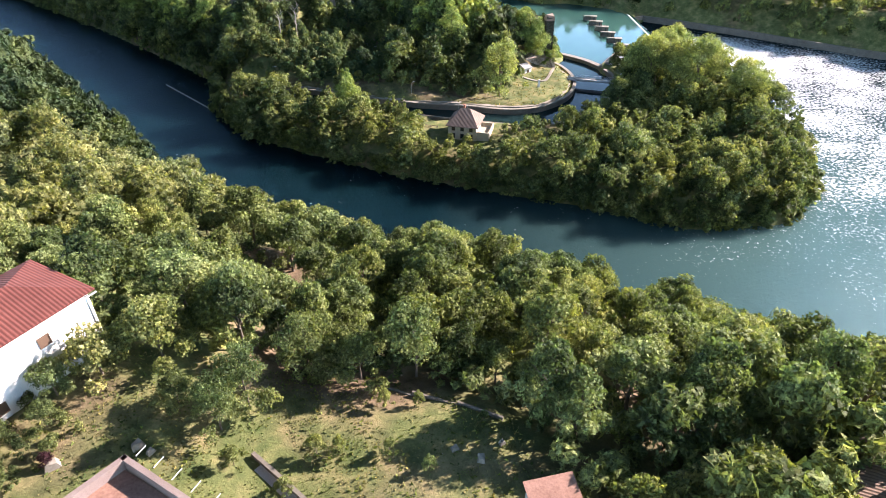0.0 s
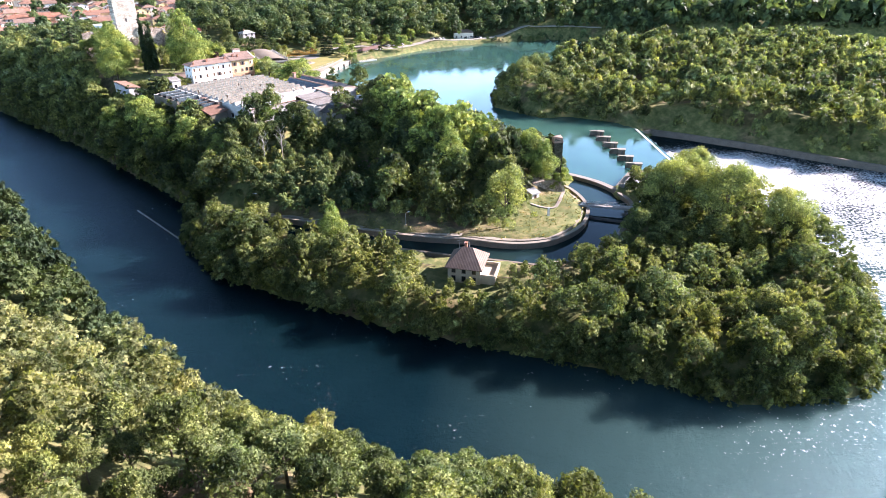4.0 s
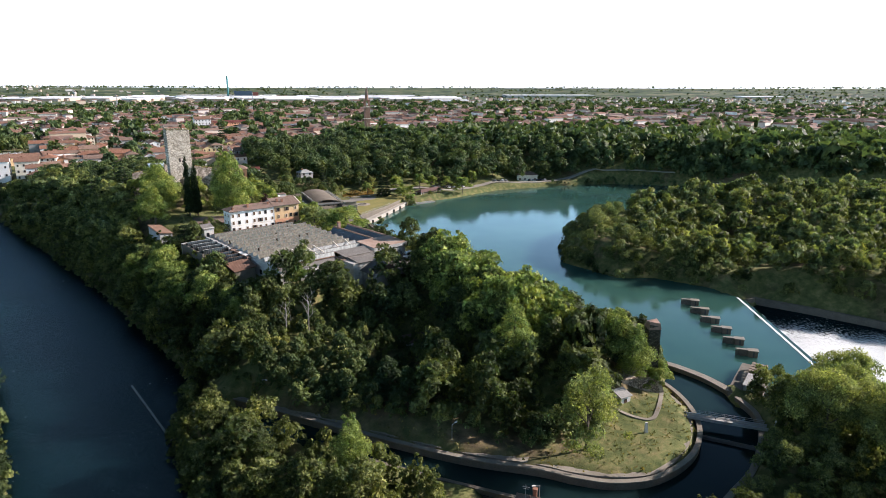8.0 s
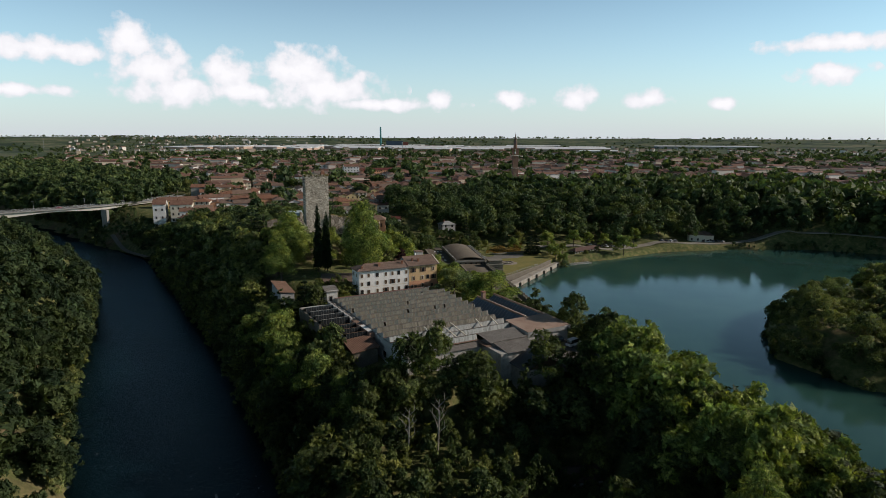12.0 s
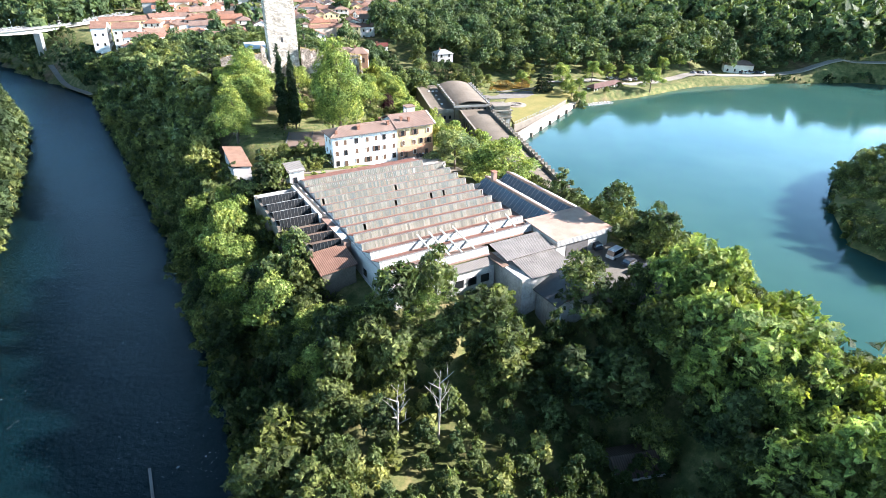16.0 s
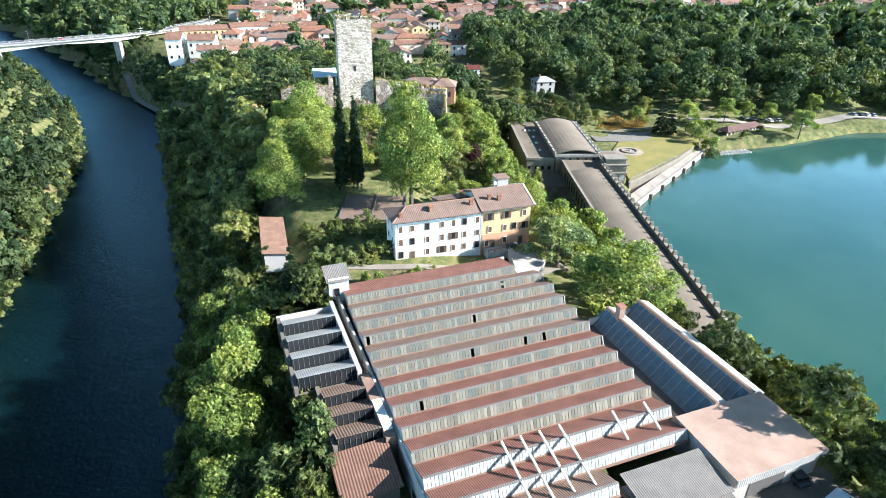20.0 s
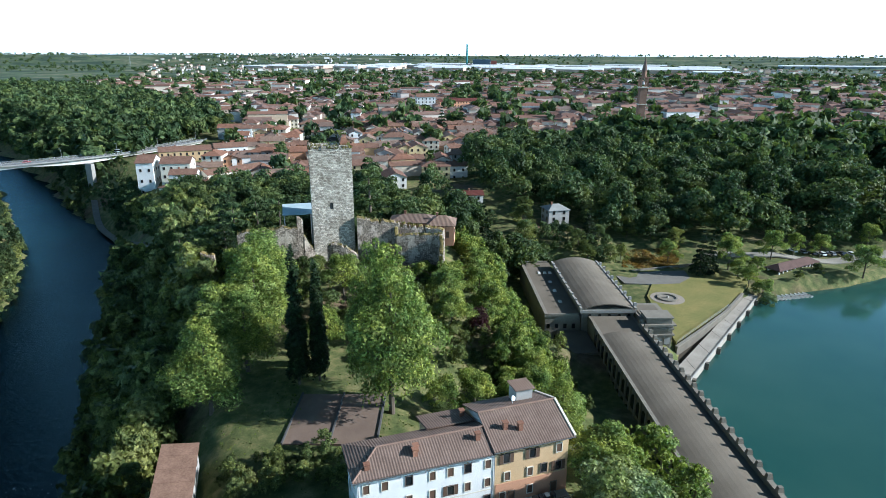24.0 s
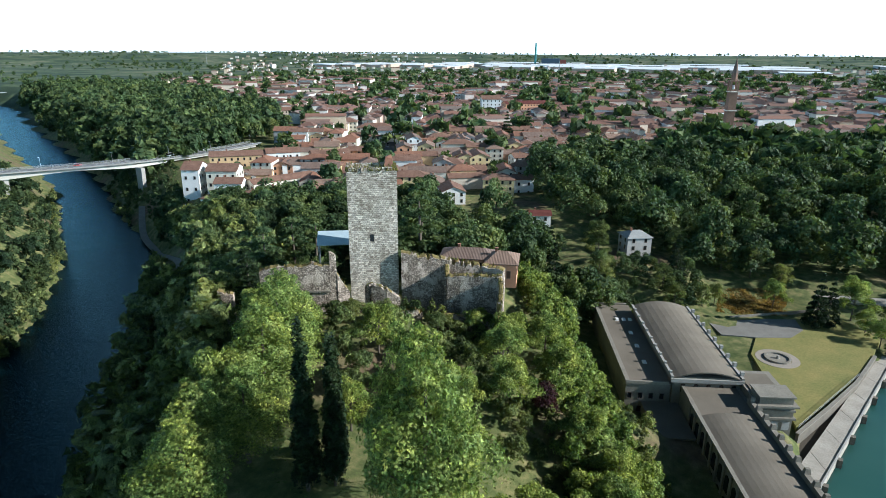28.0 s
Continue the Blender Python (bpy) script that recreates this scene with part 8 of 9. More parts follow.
for x, y, w, d, h in ((-1900, 3350, 520, 130, 12), (-1380, 2750, 300, 120, 11), (-1000, 2800, 260, 110, 10), (-1250, 3050, 380, 90, 12), (-760, 3000, 330, 100, 11), (-500, 2900, 180, 90, 10),
                      (-1650, 3000, 200, 100, 10), (-100, 3700, 520, 140, 14), (-900, 3500, 300, 120, 12), (-2300, 3800, 400, 140, 12), (1150, 3600, 300, 110, 12), (-350, 2500, 140, 70, 9)):
    t = thing("warehouse", "long low white warehouse on the far plain", "warehouse", at_frame(x, y, 24, 12), "warehouses")
    part("wall", Shape().box(0, 0, -2, w, d, h), GREYWALL, t)
    part("roof", Shape().hexa([(-1, -1, h), (w + 1, -1, h), (w + 1, d + 1, h), (-1, d + 1, h), (-1, -1, h + 0.5), (w + 1, -1, h + 0.5), (w + 1, d + 1, h + 3), (-1, d + 1, h + 3)]), SHED_WHITE, t)
more = np.random.default_rng(5)
for k in range(64):
    f = more.uniform(0, 1)
    x, y = -2100 + 1700 * f + more.normal(scale=60), 2350 + more.uniform(0, 750) + 150 * f
    w, d, h = more.uniform(60, 190), more.uniform(45, 110), more.uniform(8, 13)
    t = thing("warehouse", "long low white warehouse on the far plain", "warehouse", at_frame(x, y, 24, more.choice([12, 12, 100])), "warehouses")
    part("wall", Shape().box(0, 0, -2, w, d, h), WALL_MIX, t)
    part("roof", Shape().hexa([(-1, -1, h), (w + 1, -1, h), (w + 1, d + 1, h), (-1, d + 1, h), (-1, -1, h + 0.5), (w + 1, -1, h + 0.5), (w + 1, d + 1, h + 5), (-1, d + 1, h + 5)]), SHED_WHITE, t)
t = thing("far_bridge", "pale concrete arch bridge far up the river", "bridge", at_frame(-1405, 800, 0, 39))
part("deck", Shape().box(-160, -6, 13, 95, 6, 15), CONCRETE, t)
part("parapet", Shape().box(-160, -6.3, 15, 95, -5.9, 16.4), PLASTER, t)
arch_line = [(-60 + 12 * k, 3 + 9 * (1 - (k / 5 - 1) ** 2)) for k in range(11)]
ribs = Shape()
for (ax_, az_), (bx_, bz_) in zip(arch_line, arch_line[1:]):
    ribs.bar((ax_, -3, az_), (bx_, -3, bz_), 1.5, 1.6).bar((ax_, 3, az_), (bx_, 3, bz_), 1.5, 1.6)
part("arch", ribs, CONCRETE, t)
for u in (-130, -95, -60, 60, 85):
    part("pier", Shape().box(u - 1.5, -4, -4, u + 1.5, 4, 13), CONCRETE, t)
for x, y, h in ((-2400, 3300, 60), (-1150, 1750, 38), (-900, 2100, 42), (-2900, 2300, 60)):
    t = thing("mast", "thin grey lattice mast above the roofs", "mast", at_frame(x, y, 24, 0), "masts")
    for k in range(3):
        a = 2.1 * k
        part("leg", Shape().bar((2.2 * math.cos(a), 2.2 * math.sin(a), 0), (0.3 * math.cos(a), 0.3 * math.sin(a), h), 0.5, 0.5), STEEL, t)
    part("aerials", Shape().box(-1.2, -1.2, h - 5, 1.2, 1.2, h - 3), STEEL, t)

# ---- along the lake: promenade, boathouse, cafe, boats ----
ribbon("promenade", [(-100, 534), (-84, 540), (-68, 550), (-50, 562), (-22, 588), (20, 612), (70, 631), (130, 629)], 6.0, worn("promenade_gravel", (0.22, 0.2, 0.165), (0.36, 0.33, 0.28), 0.15), "pale promenade road along the lake shore", 0.3)
house(-3, 613, 7, 17, 10, 5.2, 5, CREAM, TILE_DARK, 1, "hip", "low cream boathouse with a wide tiled roof", sides="front", gap=4, name="boathouse")
t = thing("pavilion", "long lakeside pavilion with white columns and a dark tiled roof", "pavilion", at_frame(-72.5, 526.5, 6.6, 57))
part("terrace", Shape().box(-1, -4.0, -3, 24.5, 7, 0.1), CONCRETE, t)
part("back_wall", Shape().box(0, 4.6, 0, 23.5, 5.0, 3.4), CREAM, t)
part("end_wall", Shape().box(17, 0, 0, 23.5, 0.3, 3.4).box(23.2, 0.3, 0, 23.5, 4.6, 3.4), PLASTER, t)
for k in range(8):
    part("column", Shape().box(0.1 + k * 2.4, 0, 0.1, 0.55 + k * 2.4, 0.4, 3.2), PLASTER, t)
part("beam", Shape().box(0, -0.05, 3.0, 17.2, 0.4, 3.45), PLASTER, t)
for k in range(3):
    set_window(t, WINDOW, 18.4 + k * 1.9, 0, 0.9, 0)
part("roof", roof_shape(23.5, 5.0, 3.4, 1.3, "hip", 0.8), worn("dark_pavilion_tiles", (0.07, 0.042, 0.036), (0.15, 0.09, 0.075), 0.5, 0.9, 5.0), t)
for k in range(5):
    u = 2.0 + k * 2.8
    table = thing("terrace_table", "small white table on the pavilion terrace", "table", at_frame(-72.5, 526.5, 6.7, 57) @ pose(u, -2.2, 0), "terrace tables")
    part("tabletop", Shape().tube((0, 0, 0.7), (0, 0, 0.76), 0.7, 0.7, 12), PLASTER, table)
    part("leg", Shape().tube((0, 0, 0), (0, 0, 0.7), 0.08, 0.06, 8), STEEL, table)
for k in range(16):
    f = k / 15
    x, y = (-66 + 3.6 * k, 555 + 2.1 * k) if k < 7 else ((-40 + 44 * f, 572 + 30 * f) if k < 11 else (8 + (k - 11) * 3.4, 611))
    vehicle(x - 2, y + 4, float(terrain(x - 2, y + 4)) + 0.3, 130, CAR_PAINT[k % 3], False, "car parked along the lake promenade")
for k in range(9):
    x, y = -73.5 + k * 1.35, 508.5 + k * 1.25
    t = thing("rowing_boat", "small pale rowing boat moored at the shore", "boat", at_frame(x, y, LAKE_Z, 150 + rng.uniform(-15, 15)), "moored boats")
    part("hull", Shape().add([(-2, -0.6, 0.45), (1.2, -0.65, 0.45), (2.3, 0, 0.6), (1.2, 0.65, 0.45), (-2, 0.6, 0.45), (-1.8, -0.4, -0.1), (1.0, -0.4, -0.1), (1.6, 0, -0.05), (1.0, 0.4, -0.1), (-1.8, 0.4, -0.1)],
                              [(5, 6, 1, 0), (6, 7, 2, 1), (7, 8, 3, 2), (8, 9, 4, 3), (9, 5, 0, 4), (9, 8, 7, 6, 5)]), PLASTER, t)
    part("bench", Shape().box(-0.2, -0.6, 0.25, 0.15, 0.6, 0.32), WOOD, t)

# ---- single trees of the park, gardens and lake shore ----
def tall_kind(leaf, count=17000, h=10, r=2.9, k=22, size=0.1, trunk=0.2):
    return make_kind(h, tall_lobes(h, r, k), count, size, leaf, trunk, 4, 0.0, 0.66, 0.7)


def cypress_kind():
    lobes = [(0.1 * math.cos(i * 2.0), 0.1 * math.sin(i * 2.0), 0.9 + i * 0.62, 0.95 - 0.055 * i if i > 2 else 0.8, 0.8) for i in range(14)]
    return make_kind(10, [(a, b, c, d * 0.75, e) for a, b, c, d, e in lobes], 4200, 0.16, LEAF_DARK, 0.12, 0)


def conifer_kind(leaf=LEAF_DARK, tiers=9, r=3.0):
    lobes = []
    for i in range(tiers):
        f = i / (tiers - 1)
        for q in range(6):
            a = q * 1.05 + i * 0.5
            far = r * (1 - f) * 0.62
            lobes.append((far * math.cos(a), far * math.sin(a), 1.4 + 8.2 * f, 0.28 + 0.5 * (1 - f), 0.22 + 0.12 * (1 - f)))
    return make_kind(10, lobes, 5200, 0.2, leaf, 0.2, 0, 0.25)


POPLAR, CYPRESS, SPRUCE, CEDAR = tall_kind(LEAF_BRIGHT), cypress_kind(), conifer_kind(), conifer_kind(LEAF_FAR, 7, 4.2)
ROUND = [make_kind(10, broad_lobes(10, 4.4, 9, 0.15), 8000, 0.185, LEAF_BRIGHT, 0.22, 5, 0.0, 0.66, 0.7) for _ in range(2)]
WILLOW = make_kind(10, broad_lobes(10, 5.2, 11, 0.2), 15000, 0.14, foliage("pale_willow_leaves", (0.14, 0.165, 0.06), (0.24, 0.275, 0.1), (0.36, 0.39, 0.17), 0.2, 0.4), 0.25, 6, 0.1)
LOW = [make_kind(10, broad_lobes(10, 4.6, 9, 0.0), 8000, 0.17, LEAF_ISLE, 0.2, 3) for _ in range(2)]
OLIVE = make_kind(10, broad_lobes(10, 4.0, 8, 0.1), 7000, 0.2, foliage("silver_leaves", (0.17, 0.22, 0.09), (0.24, 0.29, 0.13), (0.31, 0.35, 0.19), 0.3))
PURPLE = make_kind(10, broad_lobes(10, 4.0, 8, 0.1), 3000, 0.24, LEAF_PURPLE)
SHRUB = [make_kind(10, broad_lobes(10, 5.5, 7, 0.02), 5200, 0.26, LEAF_ISLE, 0.2, 2) for _ in range(2)]
YELLOW = make_kind(10, broad_lobes(10, 4.6, 8, 0.05), 1900, 0.34, foliage("blossom_leaves", (0.16, 0.17, 0.05), (0.24, 0.24, 0.09), (0.34, 0.33, 0.15), 0.5), 0.2, 3)

MORE_TREES = [(SPRUCE, -216, 393, 20, 1.2, 'broad grey green conifer above the river'), (SPRUCE, -222, 386, 18, 1.2, 'broad grey green conifer above the river'), (ROUND[0], -204, 386, 12, 1.1, 'leafy tree below the ruined wall'), (ROUND[1], -197, 392, 10, 1.1, 'leafy tree below the ruined wall'), (SHRUB[0], -188, 400, 6, 1.1, 'green shrub below the castle ruins'), (SHRUB[1], -181, 404, 6, 1.1, 'green shrub below the castle ruins'), (SHRUB[0], -172, 412, 6, 1.1, 'green shrub below the castle ruins'), (ROUND[0], -166, 420, 9, 1.1, 'leafy tree below the castle ruins'),
              (POPLAR, -173, 349, 19, 1.3, 'leafy bright tree at the park edge'), (ROUND[0], -177, 358, 19, 0.9, 'leafy green tree at the park edge'), (POPLAR, -188, 381, 21, 1.2, 'tall green tree below the castle wall'), (ROUND[1], -164, 373, 11, 1.0, 'leafy tree in the park shade'),
              (ROUND[0], -150, 388, 11, 1.0, 'leafy tree below the castle ruins'), (ROUND[1], -144, 396, 12, 1.0, 'leafy tree below the castle ruins'), (ROUND[0], -160, 391, 9, 1.0, 'leafy tree below the castle ruins'), (ROUND[1], -174, 393, 12, 1.0, 'leafy tree below the castle wall'),
              (ROUND[0], -130, 366, 9, 1.0, 'round green tree in the park'), (ROUND[1], -120, 366, 8, 1.1, 'round green tree behind the villa'), (SHRUB[0], -128, 362, 5, 1.0, 'green shrub beside the villa lawn'), (SHRUB[1], -141, 374, 4, 1.2, 'green shrub on the park lawn'), (ROUND[0], -152, 408, 12, 1.0, 'leafy tree below the castle ruins'), (ROUND[1], -156, 418, 13, 1.0, 'leafy tree below the castle ruins'), (POPLAR, -196, 386, 18, 1.2, 'green tree below the castle wall'), (ROUND[0], -112, 358, 8, 0.9, 'green tree behind the villa roof')]
PARK_TREES = [(POPLAR, -136.5, 358, 35, 0.92, "huge bright green plane tree in the park"), (POPLAR, -141.5, 361.5, 34, 0.72, "tall bright green plane tree in the park"),
              (POPLAR, -166.6, 342, 20, 1.3, "leafy bright green tree at the park edge"), (POPLAR, -178, 366, 26, 1.2, "tall bright green tree above the river"),
              (POPLAR, -171, 356, 20, 1.25, "bright green tree at the park edge"), (POPLAR, -183, 374, 25, 1.2, "tall bright green tree below the castle"),
              (CYPRESS, -157.3, 356.3, 30, 1.05, "tall dark slender cypress"), (CYPRESS, -157, 362.5, 25, 1.0, "tall dark slender cypress"), (CYPRESS, -155, 359.8, 27, 1.0, "tall dark slender cypress"), (CYPRESS, -159.5, 365, 23, 1.0, "tall dark slender cypress"),
              (ROUND[0], -126.6, 373, 12, 0.9, "round green tree in the park"), (ROUND[1], -121, 379, 11, 1.0, "round green tree in the park"), (ROUND[0], -118, 386, 11, 1.0, "leafy green tree above the power station"), (ROUND[1], -121.5, 395, 10, 1.0, "leafy green tree above the power station"),
              (OLIVE, -93, 350, 14, 1.35, "silvery green tree beside the villa"), (ROUND[0], -97, 357, 13, 1.1, "yellow green tree beside the villa"), (ROUND[1], -75, 338, 16, 1.4, "round green tree beside the glazed sheds"), (ROUND[0], -82, 345, 12, 0.9, "leafy green tree beside the drive"),
              (PURPLE, -138, 400, 9, 0.8, "dark purple leaved tree"), (SPRUCE, -131.5, 305.5, 17, 1.15, "broad grey green spruce beside the annex"), (ROUND[1], -111, 372, 13, 0.9, "green tree behind the villa"),
              (ROUND[0], -129, 398, 11, 1.1, "leafy green tree below the castle"), (ROUND[1], -142, 415, 12, 1.1, "leafy green tree below the castle"), (ROUND[0], -150, 425, 12, 1.0, "leafy green tree below the castle"), (POPLAR, -107, 368, 14, 1.2, "green tree behind the villa"),
              (CEDAR, -225, 400, 24, 1.1, "broad dark cedar above the river"), (CEDAR, -232, 412, 22, 1.2, "broad dark cedar above the river"), (CEDAR, -204, 448, 31, 1.35, "huge dark cedar behind the castle tower"), (CEDAR, -194, 458, 19, 1.35, "broad dark cedar behind the castle tower"), (CEDAR, -213, 462, 27, 1.2, "broad dark cedar behind the castle tower"), (CEDAR, -238, 428, 22, 1.2, "broad dark cedar above the river"), (CEDAR, -224, 424, 24, 1.1, "broad dark cedar beside the castle tower"),
              (CEDAR, -229, 481, 25, 1.4, "huge dark cedar below the town"), (CEDAR, -573, 835, 30, 1.3, "huge dark tree among the town roofs"), (CEDAR, -351, 720, 21, 1.1, "dark spreading tree among the town houses"), (SPRUCE, -323, 721, 23, 1.1, "grey green conifer among the town houses"), (SPRUCE, -314, 738, 23, 1.1, "grey green conifer among the town houses"), (LOW[0], -477, 627, 17, 0.9, "leafy green town tree"), (LOW[1], -506, 668, 14, 0.9, "leafy green town tree"), (CEDAR, -234, 392, 18, 1.1, "broad dark conifer above the river"),
              (SPRUCE, -142, 512, 18, 0.9, "slim dark conifer below the town"), (SPRUCE, -186, 506, 14, 0.9, "slim dark conifer below the town")]
LAWN_TREES = [(SPRUCE, -99, 512, 18, 0.9, "dark conifer on the lawn"), (SPRUCE, -96, 515, 16, 0.9, "dark conifer on the lawn"), (ROUND[0], -90, 523, 15, 0.9, "leafy tree on the lawn"), (ROUND[1], -76, 540, 13, 0.9, "leafy tree by the promenade"),
              (ROUND[0], -68, 553, 11, 0.8, "leafy tree by the promenade"), (ROUND[1], -44, 545, 14, 1.1, "round tree at the water's edge"), (SHRUB[0], -60, 534, 4.5, 1.0, "green shrub beside the pavilion"), (SHRUB[1], -66, 525, 3.5, 1.0, "green shrub beside the pavilion"), (ROUND[0], -77, 507, 9, 1.1, "leafy tree at the end of the jetty"), (ROUND[0], -82, 509, 9, 1.0, "small green tree at the lake shore"), (OLIVE, -75, 503, 8, 0.9, "pale small tree at the shore"),
              (SPRUCE, -172, 478, 21, 0.9, "dark conifer below the town"), (make_kind(10, broad_lobes(10, 4.6, 10, 0.05), 9000, 0.16, bpy.data.materials["pale_willow_leaves"]), 16.8, 207, 20, 0.9, "lone leafy tree on the grassy point"),
              (WILLOW, 82, 206, 24, 0.95, "large pale willow on the island"), (WILLOW, 68, 212, 21, 0.85, "large pale willow on the island"), (WILLOW, 94, 196, 20, 0.8, "large pale willow on the island"), (WILLOW, 78, 226, 19, 0.8, "large pale willow beside the weir"), (POPLAR, -32, 190, 17, 0.9, "tall pale poplar on the island")]
VALE_TREES = [(LOW[k % 2], x, y, h, 0.95, "leafy green tree between power station and villa") for k, (x, y, h) in enumerate(((-144, 505, 9), (-138, 498, 9), (-131, 505, 8), (-128, 509, 8), (-163, 495, 12), (-159, 482, 11), (-153, 478, 9), (-149, 538, 13), (-143, 549, 14), (-140, 521, 8), (-132, 537, 11), (-122, 538, 12), (-112, 536, 9), (-170, 512, 12), (-176, 526, 13), (-150, 512, 6)))]
GARDEN_TREES = [(LOW[0], -18.1, 47.2, 9, 0.8, "young green garden tree"), (LOW[1], -20, 44, 8, 0.75, "young green garden tree"), (LOW[0], -13.6, 55.0, 10, 0.9, "round green tree at the garden wall"), (SHRUB[0], -7.1, 53.2, 7, 0.9, "leafy shrub at the garden wall"),
                (SHRUB[1], -29.6, 53.3, 8.5, 1.0, "large shrub beside the white house"), (YELLOW, -34.6, 49.8, 7.5, 1.0, "pale flowering shrub beside the white house"), (SHRUB[0], -38.0, 46.8, 5, 1.0, "dark shrub beside the white house"), (SHRUB[1], -25.2, 46.6, 4, 1.1, "low green shrub in the garden"),
                (SHRUB[0], -9.8, 41.7, 3.0, 0.7, "small leafy orchard tree on dry grass"), (SHRUB[1], -7.6, 41.8, 2.4, 0.7, "small leafy orchard tree on dry grass"), (SHRUB[0], -3.8, 48.4, 2.8, 0.6, "small leafy orchard tree on dry grass"), (SHRUB[1], -0.2, 48.9, 2.0, 0.6, "small leafy orchard tree on dry grass"), (SHRUB[0], -2.6, 41.9, 2.2, 0.7, "small leafy orchard tree on dry grass"),
                (SHRUB[1], 1.4, 40.1, 2.0, 0.7, "small leafy orchard tree on dry grass"), (SHRUB[0], 6.7, 46.1, 1.8, 0.7, "small leafy orchard tree on dry grass"), (SHRUB[1], -12, 37.5, 2.2, 0.8, "small shrub beside the garden kerb"), (SHRUB[0], -17.5, 40, 2.8, 0.8, "small shrub beside the garden kerb"), (YELLOW, 27, 38.5, 6.5, 0.95, "cream flowering tree at the bank"),
                (SHRUB[0], -40, 40, 4, 1.0, "dense green shrub of a hedge"), (SHRUB[1], -43, 37, 4.5, 1.0, "dense green shrub of a hedge"), (SHRUB[0], -37, 43, 3.5, 1.0, "dense green shrub of a hedge"), (PURPLE, -34.4, 38.6, 2.2, 0.9, "dry brown shrub on the grass"), (PURPLE, 45, 52, 8, 0.8, "dark purple leaved tree in the wood")]
for kind, x, y, h, wide, words in PARK_TREES + MORE_TREES + LAWN_TREES + VALE_TREES + GARDEN_TREES:
    tree(kind, x, y, h, wide, words, "shrub" if "shrub" in words else ("cypress" if "cypress" in words else "tree"))

# ---- more woods ----
PARK_EDGE = [(-170, 330), (-186, 352), (-212, 382), (-236, 404), (-262, 430), (-245, 402), (-205, 352), (-178, 326), (-160, 316)]
woods("park_edge_wood", scatter(PARK_EDGE, 5.0), None, 8, 14, LEAF_BROAD, "leafy trees along the park edge above the river")
TERRACE = [(-106, 368), (-124, 384), (-137, 402), (-154, 428), (-162, 450), (-158, 456), (-139, 432), (-125, 411), (-110, 389), (-101, 373)]
woods("terrace_wood", scatter(TERRACE, 3.7), None, 5, 9.5, LEAF_BRIGHT, "bright green trees between park and power station")
VINE_BANK = [(-186, 474), (-172, 476), (-160, 462), (-151, 446), (-148, 432), (-156, 434), (-160, 441), (-172, 448), (-184, 460)]
woods("vine_bank", scatter(VINE_BANK, 3.6), MID, 6, 11, LEAF_BRIGHT, "bright green vine covered trees beside the castle ruins")
BEHIND = [(-206, 432), (-240, 440), (-300, 448), (-322, 462), (-300, 492), (-262, 540), (-212, 546), (-166, 520), (-148, 500), (-156, 462), (-180, 448)]
woods("castle_wood", scatter(BEHIND, 6.2, [CASTLE, VINE_BANK] + VILLA_GAPS), FINE, 9, 17, LEAF_FAR, "dark green trees between castle and town")
NORTH = [(-440, 500), (-512, 508), (-646, 548), (-918, 632), (-1150, 715), (-1300, 800), (-1200, 950), (-900, 850), (-660, 780), (-500, 660), (-462, 600), (-458, 560), (-440, 530)]
woods("north_wood", scatter(NORTH, 10.5, [[(-450, 512), (-434, 512), (-410, 485), (-446, 484)]]), THIN, 13, 20, LEAF_FAR, "dark wood on the river bend beyond the bridge")
HEDGE = [(-141, 318), (-128, 333), (-122, 334), (-134, 316)]
woods("villa_hedge", scatter(HEDGE, 2.2), MID, 2.5, 5, LEAF_BROAD, "green hedge shrubs beside the villa", "hedge")
FRONTHEDGE = [(-120.5, 324.8), (-104, 343.8), (-102.6, 342.8), (-119.3, 323.8)]
woods("villa_flowerbed", scatter(FRONTHEDGE, 1.3), MID, 0.9, 1.7, LEAF_BRIGHT, "low green shrubs along the villa front", "hedge")
SHORE = [(-58, 349), (-30, 341), (-20, 331), (-8, 310), (4, 292), (-8, 288), (-26, 300), (-36, 318), (-60, 340)]
woods("lakeshore_wood", scatter(SHORE, 4.6, [FACTORY_YARD, YARD]), MID, 7, 12, LEAF_BRIGHT, "bright green trees along the lake shore")
tx, ty = scatter(TOWN, 30.0)
few = (np.hypot(tx + 96, ty - 302) < 700) | (rng.random(len(tx)) < 0.7)
few &= off_known(tx, ty, 5.0)
tx, ty = tx[few], ty[few]
woods("town_trees", (tx, ty), None, 11, 19, LEAF_FAR, "dark green trees between the town houses")
ax, ay = rng.uniform(-4300, 3600, 8500), rng.uniform(700, 4650, 8500)
band = np.sin(ax * 0.004 + 1.7 * np.sin(ay * 0.0021)) + np.sin(ay * 0.006 + ax * 0.0015)
ok = (ax < ay * 1.05) & (ax > -ay * 2.6) & ((inside_distance(TOWN, ax, ay) > 15)) & (inside_distance(SLOPE, ax, ay) > 10) & (band + rng.normal(scale=0.7, size=len(ax)) > -0.2) & (inside_distance(RIVER, ax, ay) > 10) & (inside_distance(LAKE, ax, ay) > 10)
ok &= ~((ay > 1900) & (ay < 3500) & (ax > -2300) & (ax < 200) & (rng.random(len(ax)) < 0.55))
woods("plain_trees", (ax[ok], ay[ok]), COARSE, 6, 15, LEAF_FAR, "dark tree belts across the far plain")
fx, fy = rng.uniform(-3200, 2600, 1150), rng.uniform(900, 3600, 1150)
fok = (fx < fy * 0.95) & (fx > -fy * 1.2) & (inside_distance(RIVER, fx, fy) > 25) & (inside_distance(TOWN, fx, fy) > 10) & (inside_distance(SLOPE, fx, fy) > 40)
far_town(fx[fok], fy[fok])

